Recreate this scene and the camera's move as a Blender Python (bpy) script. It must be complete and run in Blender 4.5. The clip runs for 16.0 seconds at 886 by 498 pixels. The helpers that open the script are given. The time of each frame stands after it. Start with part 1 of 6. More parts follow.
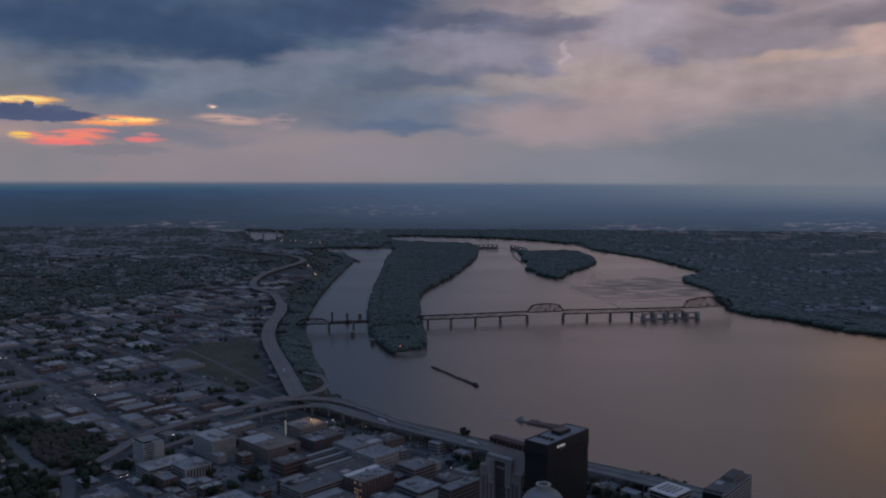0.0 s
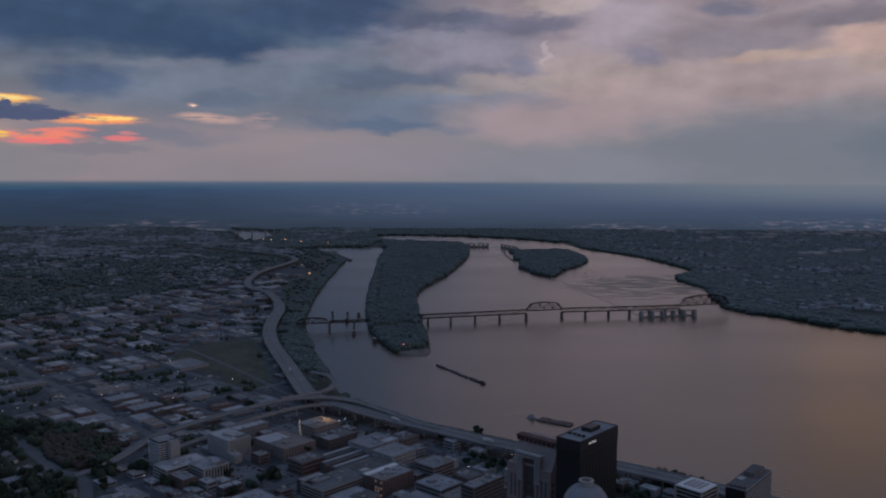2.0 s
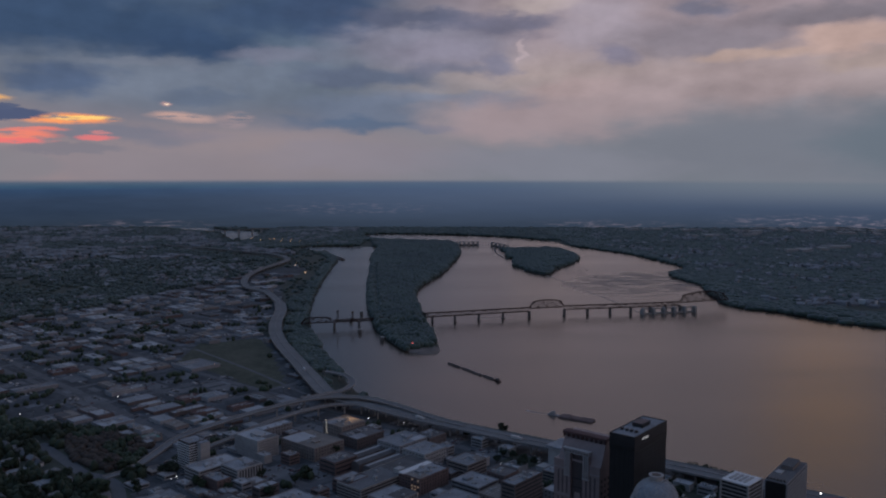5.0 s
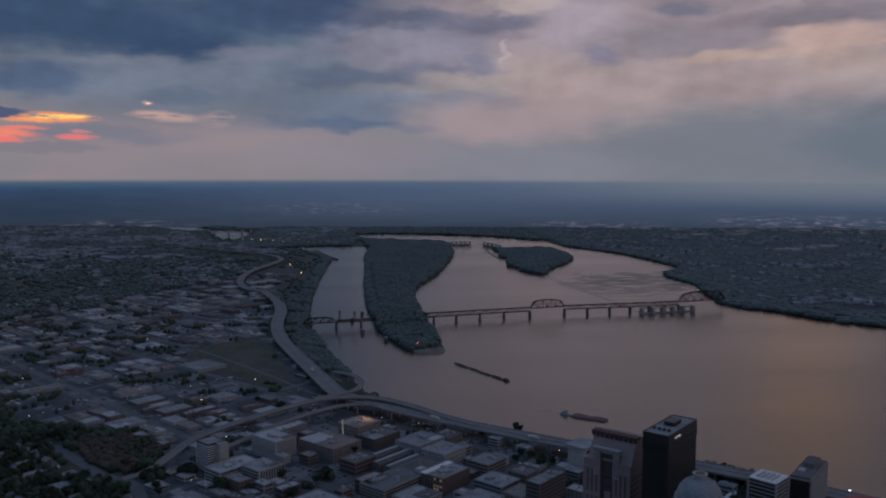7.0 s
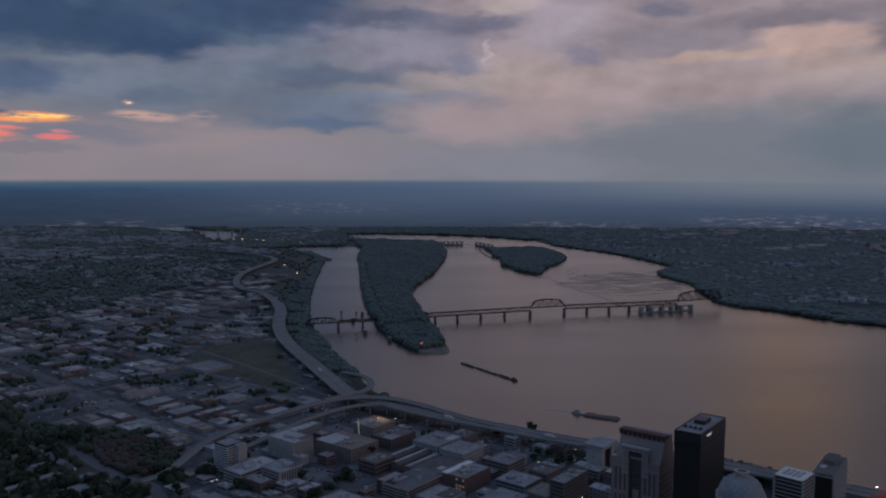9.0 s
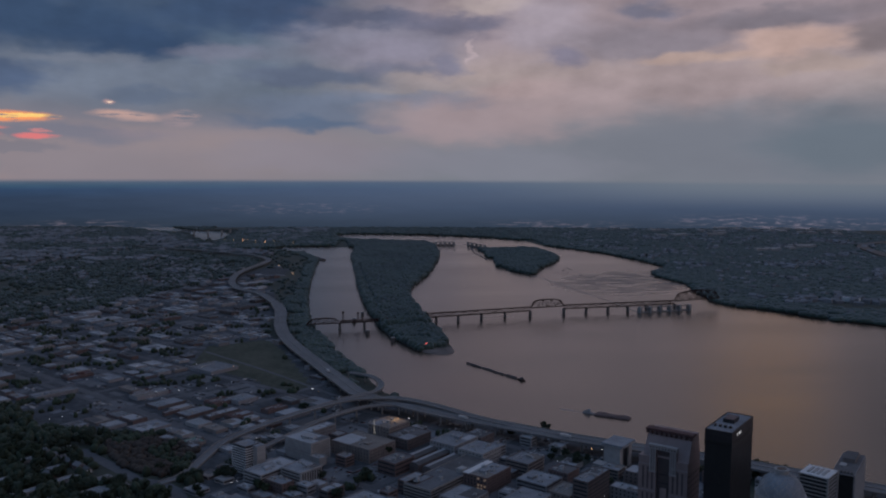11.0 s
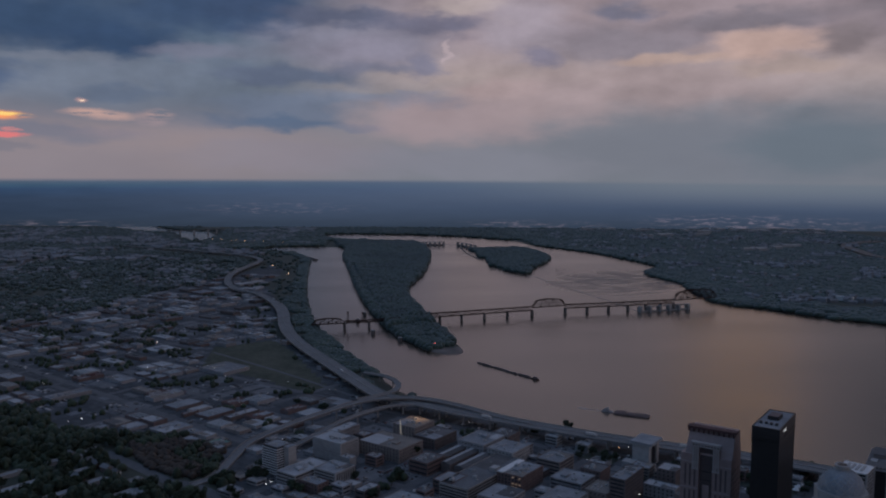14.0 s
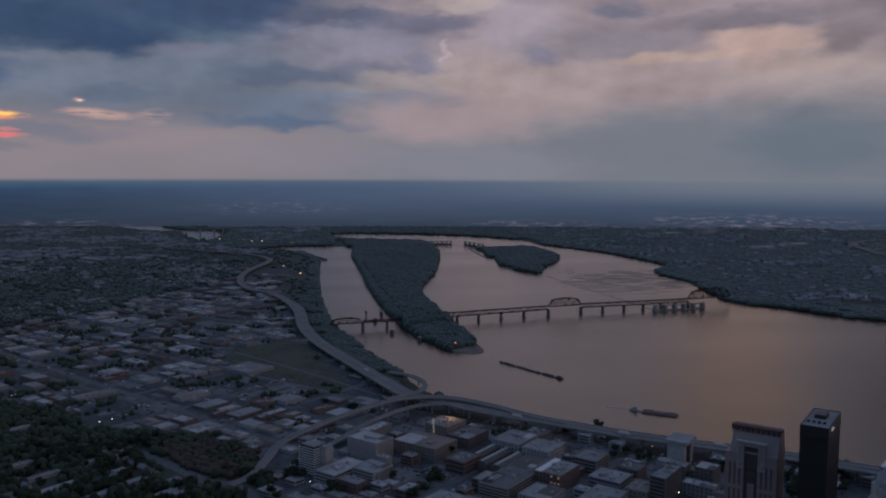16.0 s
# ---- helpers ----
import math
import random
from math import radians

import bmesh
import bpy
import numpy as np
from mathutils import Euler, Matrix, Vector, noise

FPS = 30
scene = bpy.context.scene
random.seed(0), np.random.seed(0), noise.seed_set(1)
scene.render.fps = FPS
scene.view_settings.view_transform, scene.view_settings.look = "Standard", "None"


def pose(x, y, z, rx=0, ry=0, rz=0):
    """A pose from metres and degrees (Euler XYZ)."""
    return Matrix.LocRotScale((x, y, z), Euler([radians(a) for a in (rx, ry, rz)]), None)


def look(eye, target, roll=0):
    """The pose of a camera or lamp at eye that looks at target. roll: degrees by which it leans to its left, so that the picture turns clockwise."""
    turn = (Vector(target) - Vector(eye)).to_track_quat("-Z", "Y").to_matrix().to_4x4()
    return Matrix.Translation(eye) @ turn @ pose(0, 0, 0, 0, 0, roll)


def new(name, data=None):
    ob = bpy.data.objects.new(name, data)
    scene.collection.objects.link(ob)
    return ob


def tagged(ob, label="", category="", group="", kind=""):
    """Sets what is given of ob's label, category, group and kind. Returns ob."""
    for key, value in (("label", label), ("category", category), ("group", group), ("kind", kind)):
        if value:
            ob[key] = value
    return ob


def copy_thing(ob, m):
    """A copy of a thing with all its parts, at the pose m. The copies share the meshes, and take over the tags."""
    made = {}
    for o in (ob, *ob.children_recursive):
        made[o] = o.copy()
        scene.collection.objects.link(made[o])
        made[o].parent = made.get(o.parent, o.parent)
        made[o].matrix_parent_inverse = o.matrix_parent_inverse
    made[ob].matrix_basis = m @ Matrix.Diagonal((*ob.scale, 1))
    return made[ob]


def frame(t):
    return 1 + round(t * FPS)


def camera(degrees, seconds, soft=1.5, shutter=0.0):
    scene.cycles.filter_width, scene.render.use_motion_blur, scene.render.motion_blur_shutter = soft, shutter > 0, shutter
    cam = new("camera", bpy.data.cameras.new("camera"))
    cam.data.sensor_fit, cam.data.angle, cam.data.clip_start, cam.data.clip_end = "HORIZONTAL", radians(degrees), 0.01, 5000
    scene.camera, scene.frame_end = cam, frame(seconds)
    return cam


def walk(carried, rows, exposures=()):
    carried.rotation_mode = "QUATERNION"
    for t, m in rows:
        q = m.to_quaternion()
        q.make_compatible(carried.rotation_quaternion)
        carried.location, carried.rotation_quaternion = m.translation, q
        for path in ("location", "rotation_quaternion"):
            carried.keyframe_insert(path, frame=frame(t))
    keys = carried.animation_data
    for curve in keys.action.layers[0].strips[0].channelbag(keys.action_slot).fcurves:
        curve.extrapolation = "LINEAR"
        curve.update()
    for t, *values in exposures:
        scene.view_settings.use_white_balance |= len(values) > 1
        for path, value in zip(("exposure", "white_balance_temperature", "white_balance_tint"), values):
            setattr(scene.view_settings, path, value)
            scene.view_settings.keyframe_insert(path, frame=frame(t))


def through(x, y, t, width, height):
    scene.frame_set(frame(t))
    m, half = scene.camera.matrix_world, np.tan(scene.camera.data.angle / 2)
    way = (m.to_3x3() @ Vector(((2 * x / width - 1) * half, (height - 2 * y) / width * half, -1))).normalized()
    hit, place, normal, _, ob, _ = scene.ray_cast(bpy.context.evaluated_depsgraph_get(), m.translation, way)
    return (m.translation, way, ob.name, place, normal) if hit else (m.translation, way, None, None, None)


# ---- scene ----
cam = camera(56.1, 16.0, soft=2.1)
PATH = [
    (0, (-5.633, -1.391, 341.758), (-5.656, 0.601, 341.578), 0.3),
    (0.5, (-15.012, -0.658, 341.348), (-15.025, 1.334, 341.168), 0.3),
    (1, (-26.056, -2.044, 341.231), (-26.057, -0.053, 341.05), 0.3),
    (1.5, (-35.986, -2.273, 340.986), (-35.977, -0.282, 340.804), 0.3),
    (2, (-45.583, -3.147, 340.824), (-45.563, -1.155, 340.642), 0.3),
    (2.5, (-55.807, -3.538, 340.37), (-55.777, -1.546, 340.188), 0.3),
    (3, (-67.017, -3.934, 340.699), (-66.978, -1.943, 340.516), 0.3),
    (3.5, (-76.848, -3.5, 340.266), (-76.802, -1.509, 340.083), 0.3),
    (4, (-86.705, -3.33, 339.894), (-86.651, -1.339, 339.71), 0.2),
    (6.5, (-137.728, -1.289, 340.011), (-137.62, 0.7, 339.826), 0.2),
    (7, (-148.198, -1.608, 340.15), (-148.082, 0.38, 339.965), 0.2),
    (7.5, (-158.218, -0.781, 339.772), (-158.092, 1.206, 339.587), 0.2),
    (8, (-168.327, -0.489, 339.752), (-168.191, 1.498, 339.567), 0.2),
    (8.5, (-178.02, 0.14, 339.773), (-177.875, 2.126, 339.589), 0.2),
    (9, (-188.373, 0.449, 340.048), (-188.217, 2.435, 339.863), 0.2),
    (11.5, (-238.847, 3.834, 339.924), (-238.641, 5.815, 339.74), 0.3),
    (12, (-249.132, 4.757, 340.036), (-248.916, 6.737, 339.852), 0.3),
    (12.5, (-258.231, 5.477, 340.081), (-258.007, 7.456, 339.897), 0.3),
    (13, (-268.775, 5.735, 339.98), (-268.542, 7.713, 339.795), 0.3),
    (13.5, (-279.719, 6.521, 339.753), (-279.476, 8.498, 339.569), 0.4),
    (14, (-289.889, 7.477, 339.714), (-289.637, 9.452, 339.53), 0.4),
    (14.5, (-299.888, 8.406, 339.452), (-299.635, 10.382, 339.267), 0.3),
    (15, (-310.14, 8.962, 339.67), (-309.887, 10.937, 339.486), 0.3),
    (15.5, (-321.507, 10.383, 339.789), (-321.251, 12.358, 339.603), 0.3),
    (16, (-332.294, 11.082, 340.352), (-332.038, 13.056, 340.166), 0.3),
]
walk(cam, [(t, look(eye, target, roll)) for t, eye, target, roll in PATH], [(0, 0.07, 6150, 10), (16, 0.03, 6150, 10)])

# ---- world, sun, exposure ----
world = bpy.data.worlds.new("dusk_sky")
scene.world = world
world.use_nodes = True
WN, WL = world.node_tree.nodes, world.node_tree.links
WN.clear()


def wnode(kind, **inputs):
    n = WN.new(kind)
    for k, v in inputs.items():
        n.inputs[int(k[1:])].default_value = v
    return n


def wmath(op, a, b=None, clamp=False):
    n = WN.new("ShaderNodeMath")
    n.operation, n.use_clamp = op, clamp
    for i, v in enumerate((a, b)):
        if v is None:
            continue
        if isinstance(v, (int, float)):
            n.inputs[i].default_value = v
        else:
            WL.new(v, n.inputs[i])
    return n.outputs[0]


def wmix(fac, a, b, mode="MIX"):
    n = WN.new("ShaderNodeMix")
    n.data_type, n.blend_type = "RGBA", mode
    for i, v in ((0, fac), (6, a), (7, b)):
        if isinstance(v, (int, float)):
            n.inputs[i].default_value = v
        elif isinstance(v, tuple):
            n.inputs[i].default_value = (*v, 1)
        else:
            WL.new(v, n.inputs[i])
    return n.outputs[2]


def srgb(r, g, b):
    return tuple(c / 255 / 12.92 if c <= 10 else ((c / 255 + 0.055) / 1.055) ** 2.4 for c in (r, g, b))


def wsmooth(v, lo, hi):
    n = WN.new("ShaderNodeMapRange")
    n.interpolation_type = "SMOOTHSTEP"
    WL.new(v, n.inputs[0])
    n.inputs[1].default_value, n.inputs[2].default_value = lo, hi
    return n.outputs[0]


def wramp(v, lo, hi, stops):
    m = WN.new("ShaderNodeMapRange")
    WL.new(v, m.inputs[0])
    m.inputs[1].default_value, m.inputs[2].default_value = lo, hi
    r = WN.new("ShaderNodeValToRGB")
    WL.new(m.outputs[0], r.inputs[0])
    while len(r.color_ramp.elements) < len(stops):
        r.color_ramp.elements.new(0.5)
    for e, (p, c) in zip(r.color_ramp.elements, stops):
        e.position, e.color = (p - lo) / (hi - lo), (*srgb(*c), 1)
    return r.outputs[0]


def wnoise(vec, scale, detail=6, rough=0.55):
    n = WN.new("ShaderNodeTexNoise")
    WL.new(vec, n.inputs["Vector"])
    n.inputs["Scale"].default_value, n.inputs["Detail"].default_value, n.inputs["Roughness"].default_value = scale, detail, rough
    return n


way = WN.new("ShaderNodeTexCoord").outputs["Generated"]
sep = WN.new("ShaderNodeSeparateXYZ")
WL.new(way, sep.inputs[0])
DX, DY, DZ = sep.outputs
AZ = wmath("MULTIPLY", wmath("ARCTAN2", DX, DY), 180 / math.pi)
EL = wmath("MULTIPLY", wmath("ARCSINE", DZ), 180 / math.pi)
angles = WN.new("ShaderNodeCombineXYZ")
WL.new(AZ, angles.inputs[0]), WL.new(EL, angles.inputs[1])
# ragged cloud edges: the angles are pushed about by noise
stretch = WN.new("ShaderNodeVectorMath")
stretch.operation = "MULTIPLY"
WL.new(angles.outputs[0], stretch.inputs[0])
stretch.inputs[1].default_value = (0.4, 1.0, 1.0)
warp_a = wnoise(stretch.outputs[0], 0.22, 7, 0.6)
warp = WN.new("ShaderNodeVectorMath")
warp.operation = "MULTIPLY_ADD"
WL.new(warp_a.outputs["Color"], warp.inputs[0])
warp.inputs[1].default_value = (4.4, 1.5, 0.0)
shift = WN.new("ShaderNodeVectorMath")
shift.operation = "ADD"
WL.new(angles.outputs[0], shift.inputs[0])
shift.inputs[1].default_value = (-2.2, -0.75, 0.0)
WL.new(shift.outputs[0], warp.inputs[2])
curl = wnoise(stretch.outputs[0], 0.85, 3, 0.5)
warp_b = WN.new("ShaderNodeVectorMath")
warp_b.operation = "MULTIPLY_ADD"
WL.new(curl.outputs["Color"], warp_b.inputs[0])
warp_b.inputs[1].default_value = (4.0, 1.8, 0.0)
shift_b = WN.new("ShaderNodeVectorMath")
shift_b.operation = "ADD"
WL.new(warp.outputs[0], shift_b.inputs[0])
shift_b.inputs[1].default_value = (-2.0, -0.9, 0.0)
WL.new(shift_b.outputs[0], warp_b.inputs[2])
warped = warp_b.outputs[0]


def patch(sky, az, el, wide, high, colour, much, src=None, tilt=0.0, shred=None, edge=(1.22, 0.35)):
    """A soft-edged bank of cloud of one colour, by azimuth and elevation in degrees."""
    m = WN.new("ShaderNodeMapping")
    m.vector_type = "TEXTURE"
    WL.new(src or warped, m.inputs[0])
    m.inputs[1].default_value, m.inputs[2].default_value, m.inputs[3].default_value = (az, el, 0), (0, 0, radians(tilt)), (wide, high, 1)
    d = WN.new("ShaderNodeVectorMath")
    d.operation = "LENGTH"
    WL.new(m.outputs[0], d.inputs[0])
    mask = wmath("MULTIPLY", wsmooth(d.outputs["Value"], *edge), much)
    if shred:
        mask = wmath("MULTIPLY", mask, shred)
    return wmix(mask, sky, srgb(*colour))


nishita = WN.new("ShaderNodeTexSky")
nishita.sky_type, nishita.sun_disc = "NISHITA", False
nishita.sun_elevation, nishita.sun_rotation = radians(2.0), radians(-32)
left = wramp(EL, -1, 90, [(-1, (128, 124, 130)), (1.2, (138, 129, 133)), (2.4, (138, 128, 133)), (3.4, (110, 114, 128)), (5.2, (94, 107, 122)), (8.0, (88, 103, 120)), (12, (68, 87, 110)), (90, (98, 124, 160))])
right = wramp(EL, -1, 90, [(-1, (116, 120, 127)), (2.5, (122, 124, 132)), (4.6, (140, 133, 137)), (6.4, (166, 149, 146)), (9, (150, 134, 139)), (13, (150, 134, 136)), (22, (132, 122, 126)), (90, (98, 124, 160))])
sky = wmix(wsmooth(AZ, -8, 9), left, right)
sky = wmix(0.003, sky, nishita.outputs[0], "ADD")
LEFT_BANKS = [
    (-19.3, 0.61, 12.9, 1.7, (136, 127, 132), 0.8), (-3.2, 1.1, 7.7, 1.37, (137, 129, 136), 0.8), (8.4, 0.57, 10.1, 1.38, (132, 130, 139), 0.7), (-15.8, 6.18, 13.4, 2.53, (110, 117, 131), 0.8),
    (-19.2, 2.37, 7.8, 0.76, (116, 117, 130), 0.8), (-21.9, 9.21, 15.5, 2.44, (60, 78, 104), 1), (-14.4, 8.17, 5.0, 1.43, (58, 76, 103), 1), (-7.6, 10.48, 7.4, 1.53, (62, 79, 105), 1),
    (-22.3, 5.63, 3.7, 1.05, (80, 94, 119), 0.9), (-14.1, 4.89, 2.9, 0.52, (96, 106, 124), 0.8),
]
MIDDLE_LOW = [
    (-17.5, 6.8, 4.4, 0.37, (118, 122, 134), 0.6), (-9.1, 7.57, 3.9, 0.69, (118, 118, 133), 0.7), (-5.8, 6.13, 2.7, 0.62, (98, 106, 123), 0.7), (0.7, 8.64, 7.7, 2.02, (130, 127, 141), 0.8),
    (-5.7, 10.41, 4.0, 1.88, (64, 79, 105), 0.95), (0.3, 10.12, 5.5, 0.69, (90, 94, 113), 0.9), (6.4, 9.86, 4.3, 0.96, (112, 110, 127), 0.9), (-2.8, 6.34, 5.9, 0.8, (95, 103, 122), 0.9),
    (2.0, 6.84, 3.7, 0.49, (114, 115, 132), 0.8), (2.4, 8.03, 3.2, 1.15, (140, 134, 148), 0.8), (5.7, 7.23, 1.7, 0.98, (121, 119, 136), 0.85), (9.0, 11.07, 4.1, 0.77, (178, 162, 158), 0.8),
]
MIDDLE_HIGH = [
    (-3.2, 4.32, 5.9, 0.99, (106, 115, 133), 0.8), (-3.6, 3.33, 5.4, 0.59, (91, 105, 127), 0.9), (1.2, 2.99, 3.2, 0.37, (111, 116, 132), 0.8), (4.1, 4.9, 6.4, 0.63, (122, 127, 143), 0.8),
    (8.0, 3.54, 7.8, 1.91, (162, 142, 143), 0.8), (11.0, 5.56, 3.2, 1.07, (170, 148, 146), 0.8), (14.9, 4.33, 4.9, 1.78, (163, 144, 144), 0.75), (7.5, 8.33, 0.4, 0.7, (176, 158, 160), 0.8),
    (12.8, 9.67, 3.6, 2.67, (160, 148, 156), 0.85), (21.2, 5.67, 10.9, 2.06, (158, 140, 140), 0.8), (19.4, 8.51, 7.2, 1.44, (137, 127, 134), 0.95),
]
RIGHT_BANKS = [
    (19.0, 10.7, 2.0, 0.83, (116, 114, 129), 0.9), (27.1, 9.76, 6.6, 0.8, (122, 114, 121), 0.9), (22.6, 7.47, 4.9, 0.55, (180, 154, 142), 0.8), (27.7, 8.2, 3.9, 1.15, (192, 162, 150), 0.85),
    (29.5, 6.74, 3.4, 0.65, (166, 146, 138), 0.7), (32.4, 8.14, 2.1, 1.32, (130, 118, 120), 0.85), (13.2, 7.53, 2.0, 0.79, (126, 121, 138), 0.8),
    (25.8, 1.59, 15.0, 3.16, (117, 119, 127), 0.9), (31.5, 1.94, 6.2, 2.44, (103, 112, 121), 0.85), (12.2, 0.19, 7.3, 1.19, (127, 127, 135), 0.7),
]
# unseen cloud patches, added above the view to tint and darken the river's reflection
OVERHEAD = [
    (-14, 17, 15, 4.0, (78, 88, 110), 0.9), (5, 17, 9, 4.5, (132, 118, 126), 0.85), (27, 14.2, 4.6, 2.5, (196, 150, 104), 0.95), (27, 20, 6, 4.0, (132, 108, 86), 0.85),
    (40, 14.5, 9.5, 8, (66, 70, 78), 0.97),
]
for args in LEFT_BANKS + MIDDLE_LOW + MIDDLE_HIGH + RIGHT_BANKS + OVERHEAD:
    sky = patch(sky, *args)
thin = WN.new("ShaderNodeVectorMath")
thin.operation = "MULTIPLY"
WL.new(angles.outputs[0], thin.inputs[0])
thin.inputs[1].default_value = (0.45, 3.2, 1.0)
shreds = wsmooth(wnoise(thin.outputs[0], 0.9, 5, 0.6).outputs[0], 0.34, 0.52)


def pushed(scale, detail, rough, far):
    """The angles moved by noise, up to half of far either way."""
    push, centred = WN.new("ShaderNodeVectorMath"), WN.new("ShaderNodeVectorMath")
    push.operation, centred.operation = "MULTIPLY_ADD", "SUBTRACT"
    WL.new(wnoise(stretch.outputs[0], scale, detail, rough).outputs["Color"], centred.inputs[0])
    centred.inputs[1].default_value = (0.5, 0.5, 0.5)
    WL.new(centred.outputs[0], push.inputs[0])
    push.inputs[1].default_value = (*far, 0.0)
    WL.new(angles.outputs[0], push.inputs[2])
    return push.outputs[0]


ragged, bumpy = pushed(1.6, 5, 0.6, (1.6, 0.35)), pushed(3.2, 4, 0.55, (0.9, 0.6))
# gaps under the cloud deck, lit from behind
FIRE = [
    (-27.1, 4.39, 2.04, 0.27, (250, 184, 104), 1), (-27.4, 4.42, 1.50, 0.16, (255, 222, 140), 1), (-21.9, 3.24, 2.75, 0.33, (250, 156, 98), 1), (-21.3, 3.31, 2.10, 0.14, (255, 212, 122), 0.95),
    (-25.2, 2.22, 2.70, 0.34, (240, 132, 108), 0.95), (-23.8, 2.55, 1.80, 0.17, (232, 128, 112), 0.9), (-25.4, 1.86, 2.60, 0.18, (240, 118, 112), 0.9), (-27.5, 2.25, 0.80, 0.26, (255, 198, 78), 1),
    (-20.3, 2.12, 1.25, 0.20, (226, 122, 120), 0.9), (-20.0, 2.45, 0.70, 0.12, (206, 132, 130), 0.8),
]
for args in FIRE:
    sky = patch(sky, *args, src=ragged, shred=shreds, edge=(1.25, 0.55))
ROSE = [
    (-15.6, 3.62, 1.60, 0.24, (200, 160, 146), 0.85), (-14.2, 3.42, 1.70, 0.30, (190, 156, 146), 0.8), (-11.6, 3.52, 1.00, 0.40, (176, 148, 144), 0.8), (-11.9, 3.06, 0.90, 0.26, (160, 140, 142), 0.6), (-14.4, 2.38, 2.30, 0.36, (140, 128, 135), 0.5),
    (-16.2, 4.34, 0.42, 0.17, (196, 154, 148), 0.7), (-16.2, 4.32, 0.17, 0.07, (255, 220, 190), 1),
]
for args in ROSE:
    sky = patch(sky, *args, src=ragged, shred=shreds, edge=(1.4, 0.2))
# bumpy heads of cloud before the gaps
HEADS = [
    (-26.4, 3.50, 3.30, 0.46, (80, 88, 114), 1), (-27.0, 4.00, 0.36, 0.34, (82, 90, 116), 1), (-28.0, 3.78, 0.95, 0.32, (78, 86, 112), 1), (-25.5, 3.92, 0.85, 0.20, (84, 92, 116), 0.9),
]
for args in HEADS:
    sky = patch(sky, *args, src=bumpy, edge=(1.12, 0.82))
for args in [(-28.4, 0.5, 3.4, 1.75, (133, 127, 130), 0.9), (-25.6, 0.3, 3.4, 1.15, (133, 127, 131), 0.8), (-22.0, 1.45, 3.4, 0.4, (116, 115, 125), 0.5)]:
    sky = patch(sky, *args, src=bumpy, edge=(1.15, 0.7))
# relief of the billows: one noise against itself a little to the side
roundish = WN.new("ShaderNodeVectorMath")
roundish.operation = "MULTIPLY"
WL.new(angles.outputs[0], roundish.inputs[0])
roundish.inputs[1].default_value = (0.55, 1.0, 1.0)
billow = wnoise(roundish.outputs[0], 0.26, 7, 0.52)
aside = WN.new("ShaderNodeVectorMath")
aside.operation = "ADD"
WL.new(roundish.outputs[0], aside.inputs[0])
aside.inputs[1].default_value = (0.35, -0.6, 0.0)
billow2 = wnoise(aside.outputs[0], 0.26, 7, 0.52)
relief = wmath("MULTIPLY", wmath("SUBTRACT", billow.outputs[0], billow2.outputs[0]), wmath("MULTIPLY", wsmooth(EL, 2.0, 6.0), 1.05))
streak = wmath("MULTIPLY", wmath("SUBTRACT", wnoise(stretch.outputs[0], 0.32, 5, 0.5).outputs[0], 0.5), 0.2)
gain = wmath("ADD", wmath("ADD", relief, streak), 1.0)
grey = WN.new("ShaderNodeCombineColor")
for i in range(3):
    WL.new(gain, grey.inputs[i])
sky = wmix(1.0, sky, grey.outputs[0], "MULTIPLY")
# the land beyond the built ground, down to the horizon's dip; haze is in its colours
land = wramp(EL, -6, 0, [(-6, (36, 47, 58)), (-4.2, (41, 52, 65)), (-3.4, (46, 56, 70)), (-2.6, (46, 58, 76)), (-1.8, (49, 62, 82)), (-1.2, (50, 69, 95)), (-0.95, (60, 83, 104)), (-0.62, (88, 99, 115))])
drawn = WN.new("ShaderNodeVectorMath")
drawn.operation = "MULTIPLY"
WL.new(angles.outputs[0], drawn.inputs[0])
drawn.inputs[1].default_value = (0.3, 2.2, 1.0)
# woods and fields in faint bands
mottle = wmath("MULTIPLY", wmath("SUBTRACT", wnoise(drawn.outputs[0], 1.0, 6, 0.65).outputs[0], 0.5), 0.5)
shade = WN.new("ShaderNodeCombineColor")
for i in range(3):
    WL.new(wmath("ADD", mottle, 1.0), shade.inputs[i])
land = wmix(1.0, land, shade.outputs[0], "MULTIPLY")
# pale fields and sheds north of the river and towns beyond the bend
specks = wsmooth(wnoise(drawn.outputs[0], 3.4, 4, 0.7).outputs[0], 0.50, 0.64)
for az, el, wide, high, much in ((28, -3.15, 8, 0.55, 0.9), (13.5, -3.5, 5, 0.3, 0.7), (-4, -2.5, 6, 0.5, 0.4), (-18, -3.5, 5, 0.4, 0.5)):
    land = patch(land, az, el, wide, high, (138, 124, 134), much * 0.75, src=angles.outputs[0], shred=specks)
# painted haze: blue-grey over the middle, paler to the right, thickest at the horizon
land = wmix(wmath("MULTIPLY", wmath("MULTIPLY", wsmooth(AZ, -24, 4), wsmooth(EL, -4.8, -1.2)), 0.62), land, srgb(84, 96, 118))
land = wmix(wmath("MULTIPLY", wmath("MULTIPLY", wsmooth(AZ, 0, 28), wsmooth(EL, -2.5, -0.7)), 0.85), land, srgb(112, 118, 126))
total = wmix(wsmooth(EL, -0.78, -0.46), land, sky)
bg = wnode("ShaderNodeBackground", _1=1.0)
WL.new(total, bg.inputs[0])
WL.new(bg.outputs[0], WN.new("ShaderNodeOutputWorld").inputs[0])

sun = new("sun", bpy.data.lights.new("sun", "SUN"))
sun.data.energy, sun.data.angle, sun.data.color = 0.12, radians(20), (1.0, 0.8, 0.66)
sun.matrix_world = look((-500, 800, 110), (0, 0, 0))


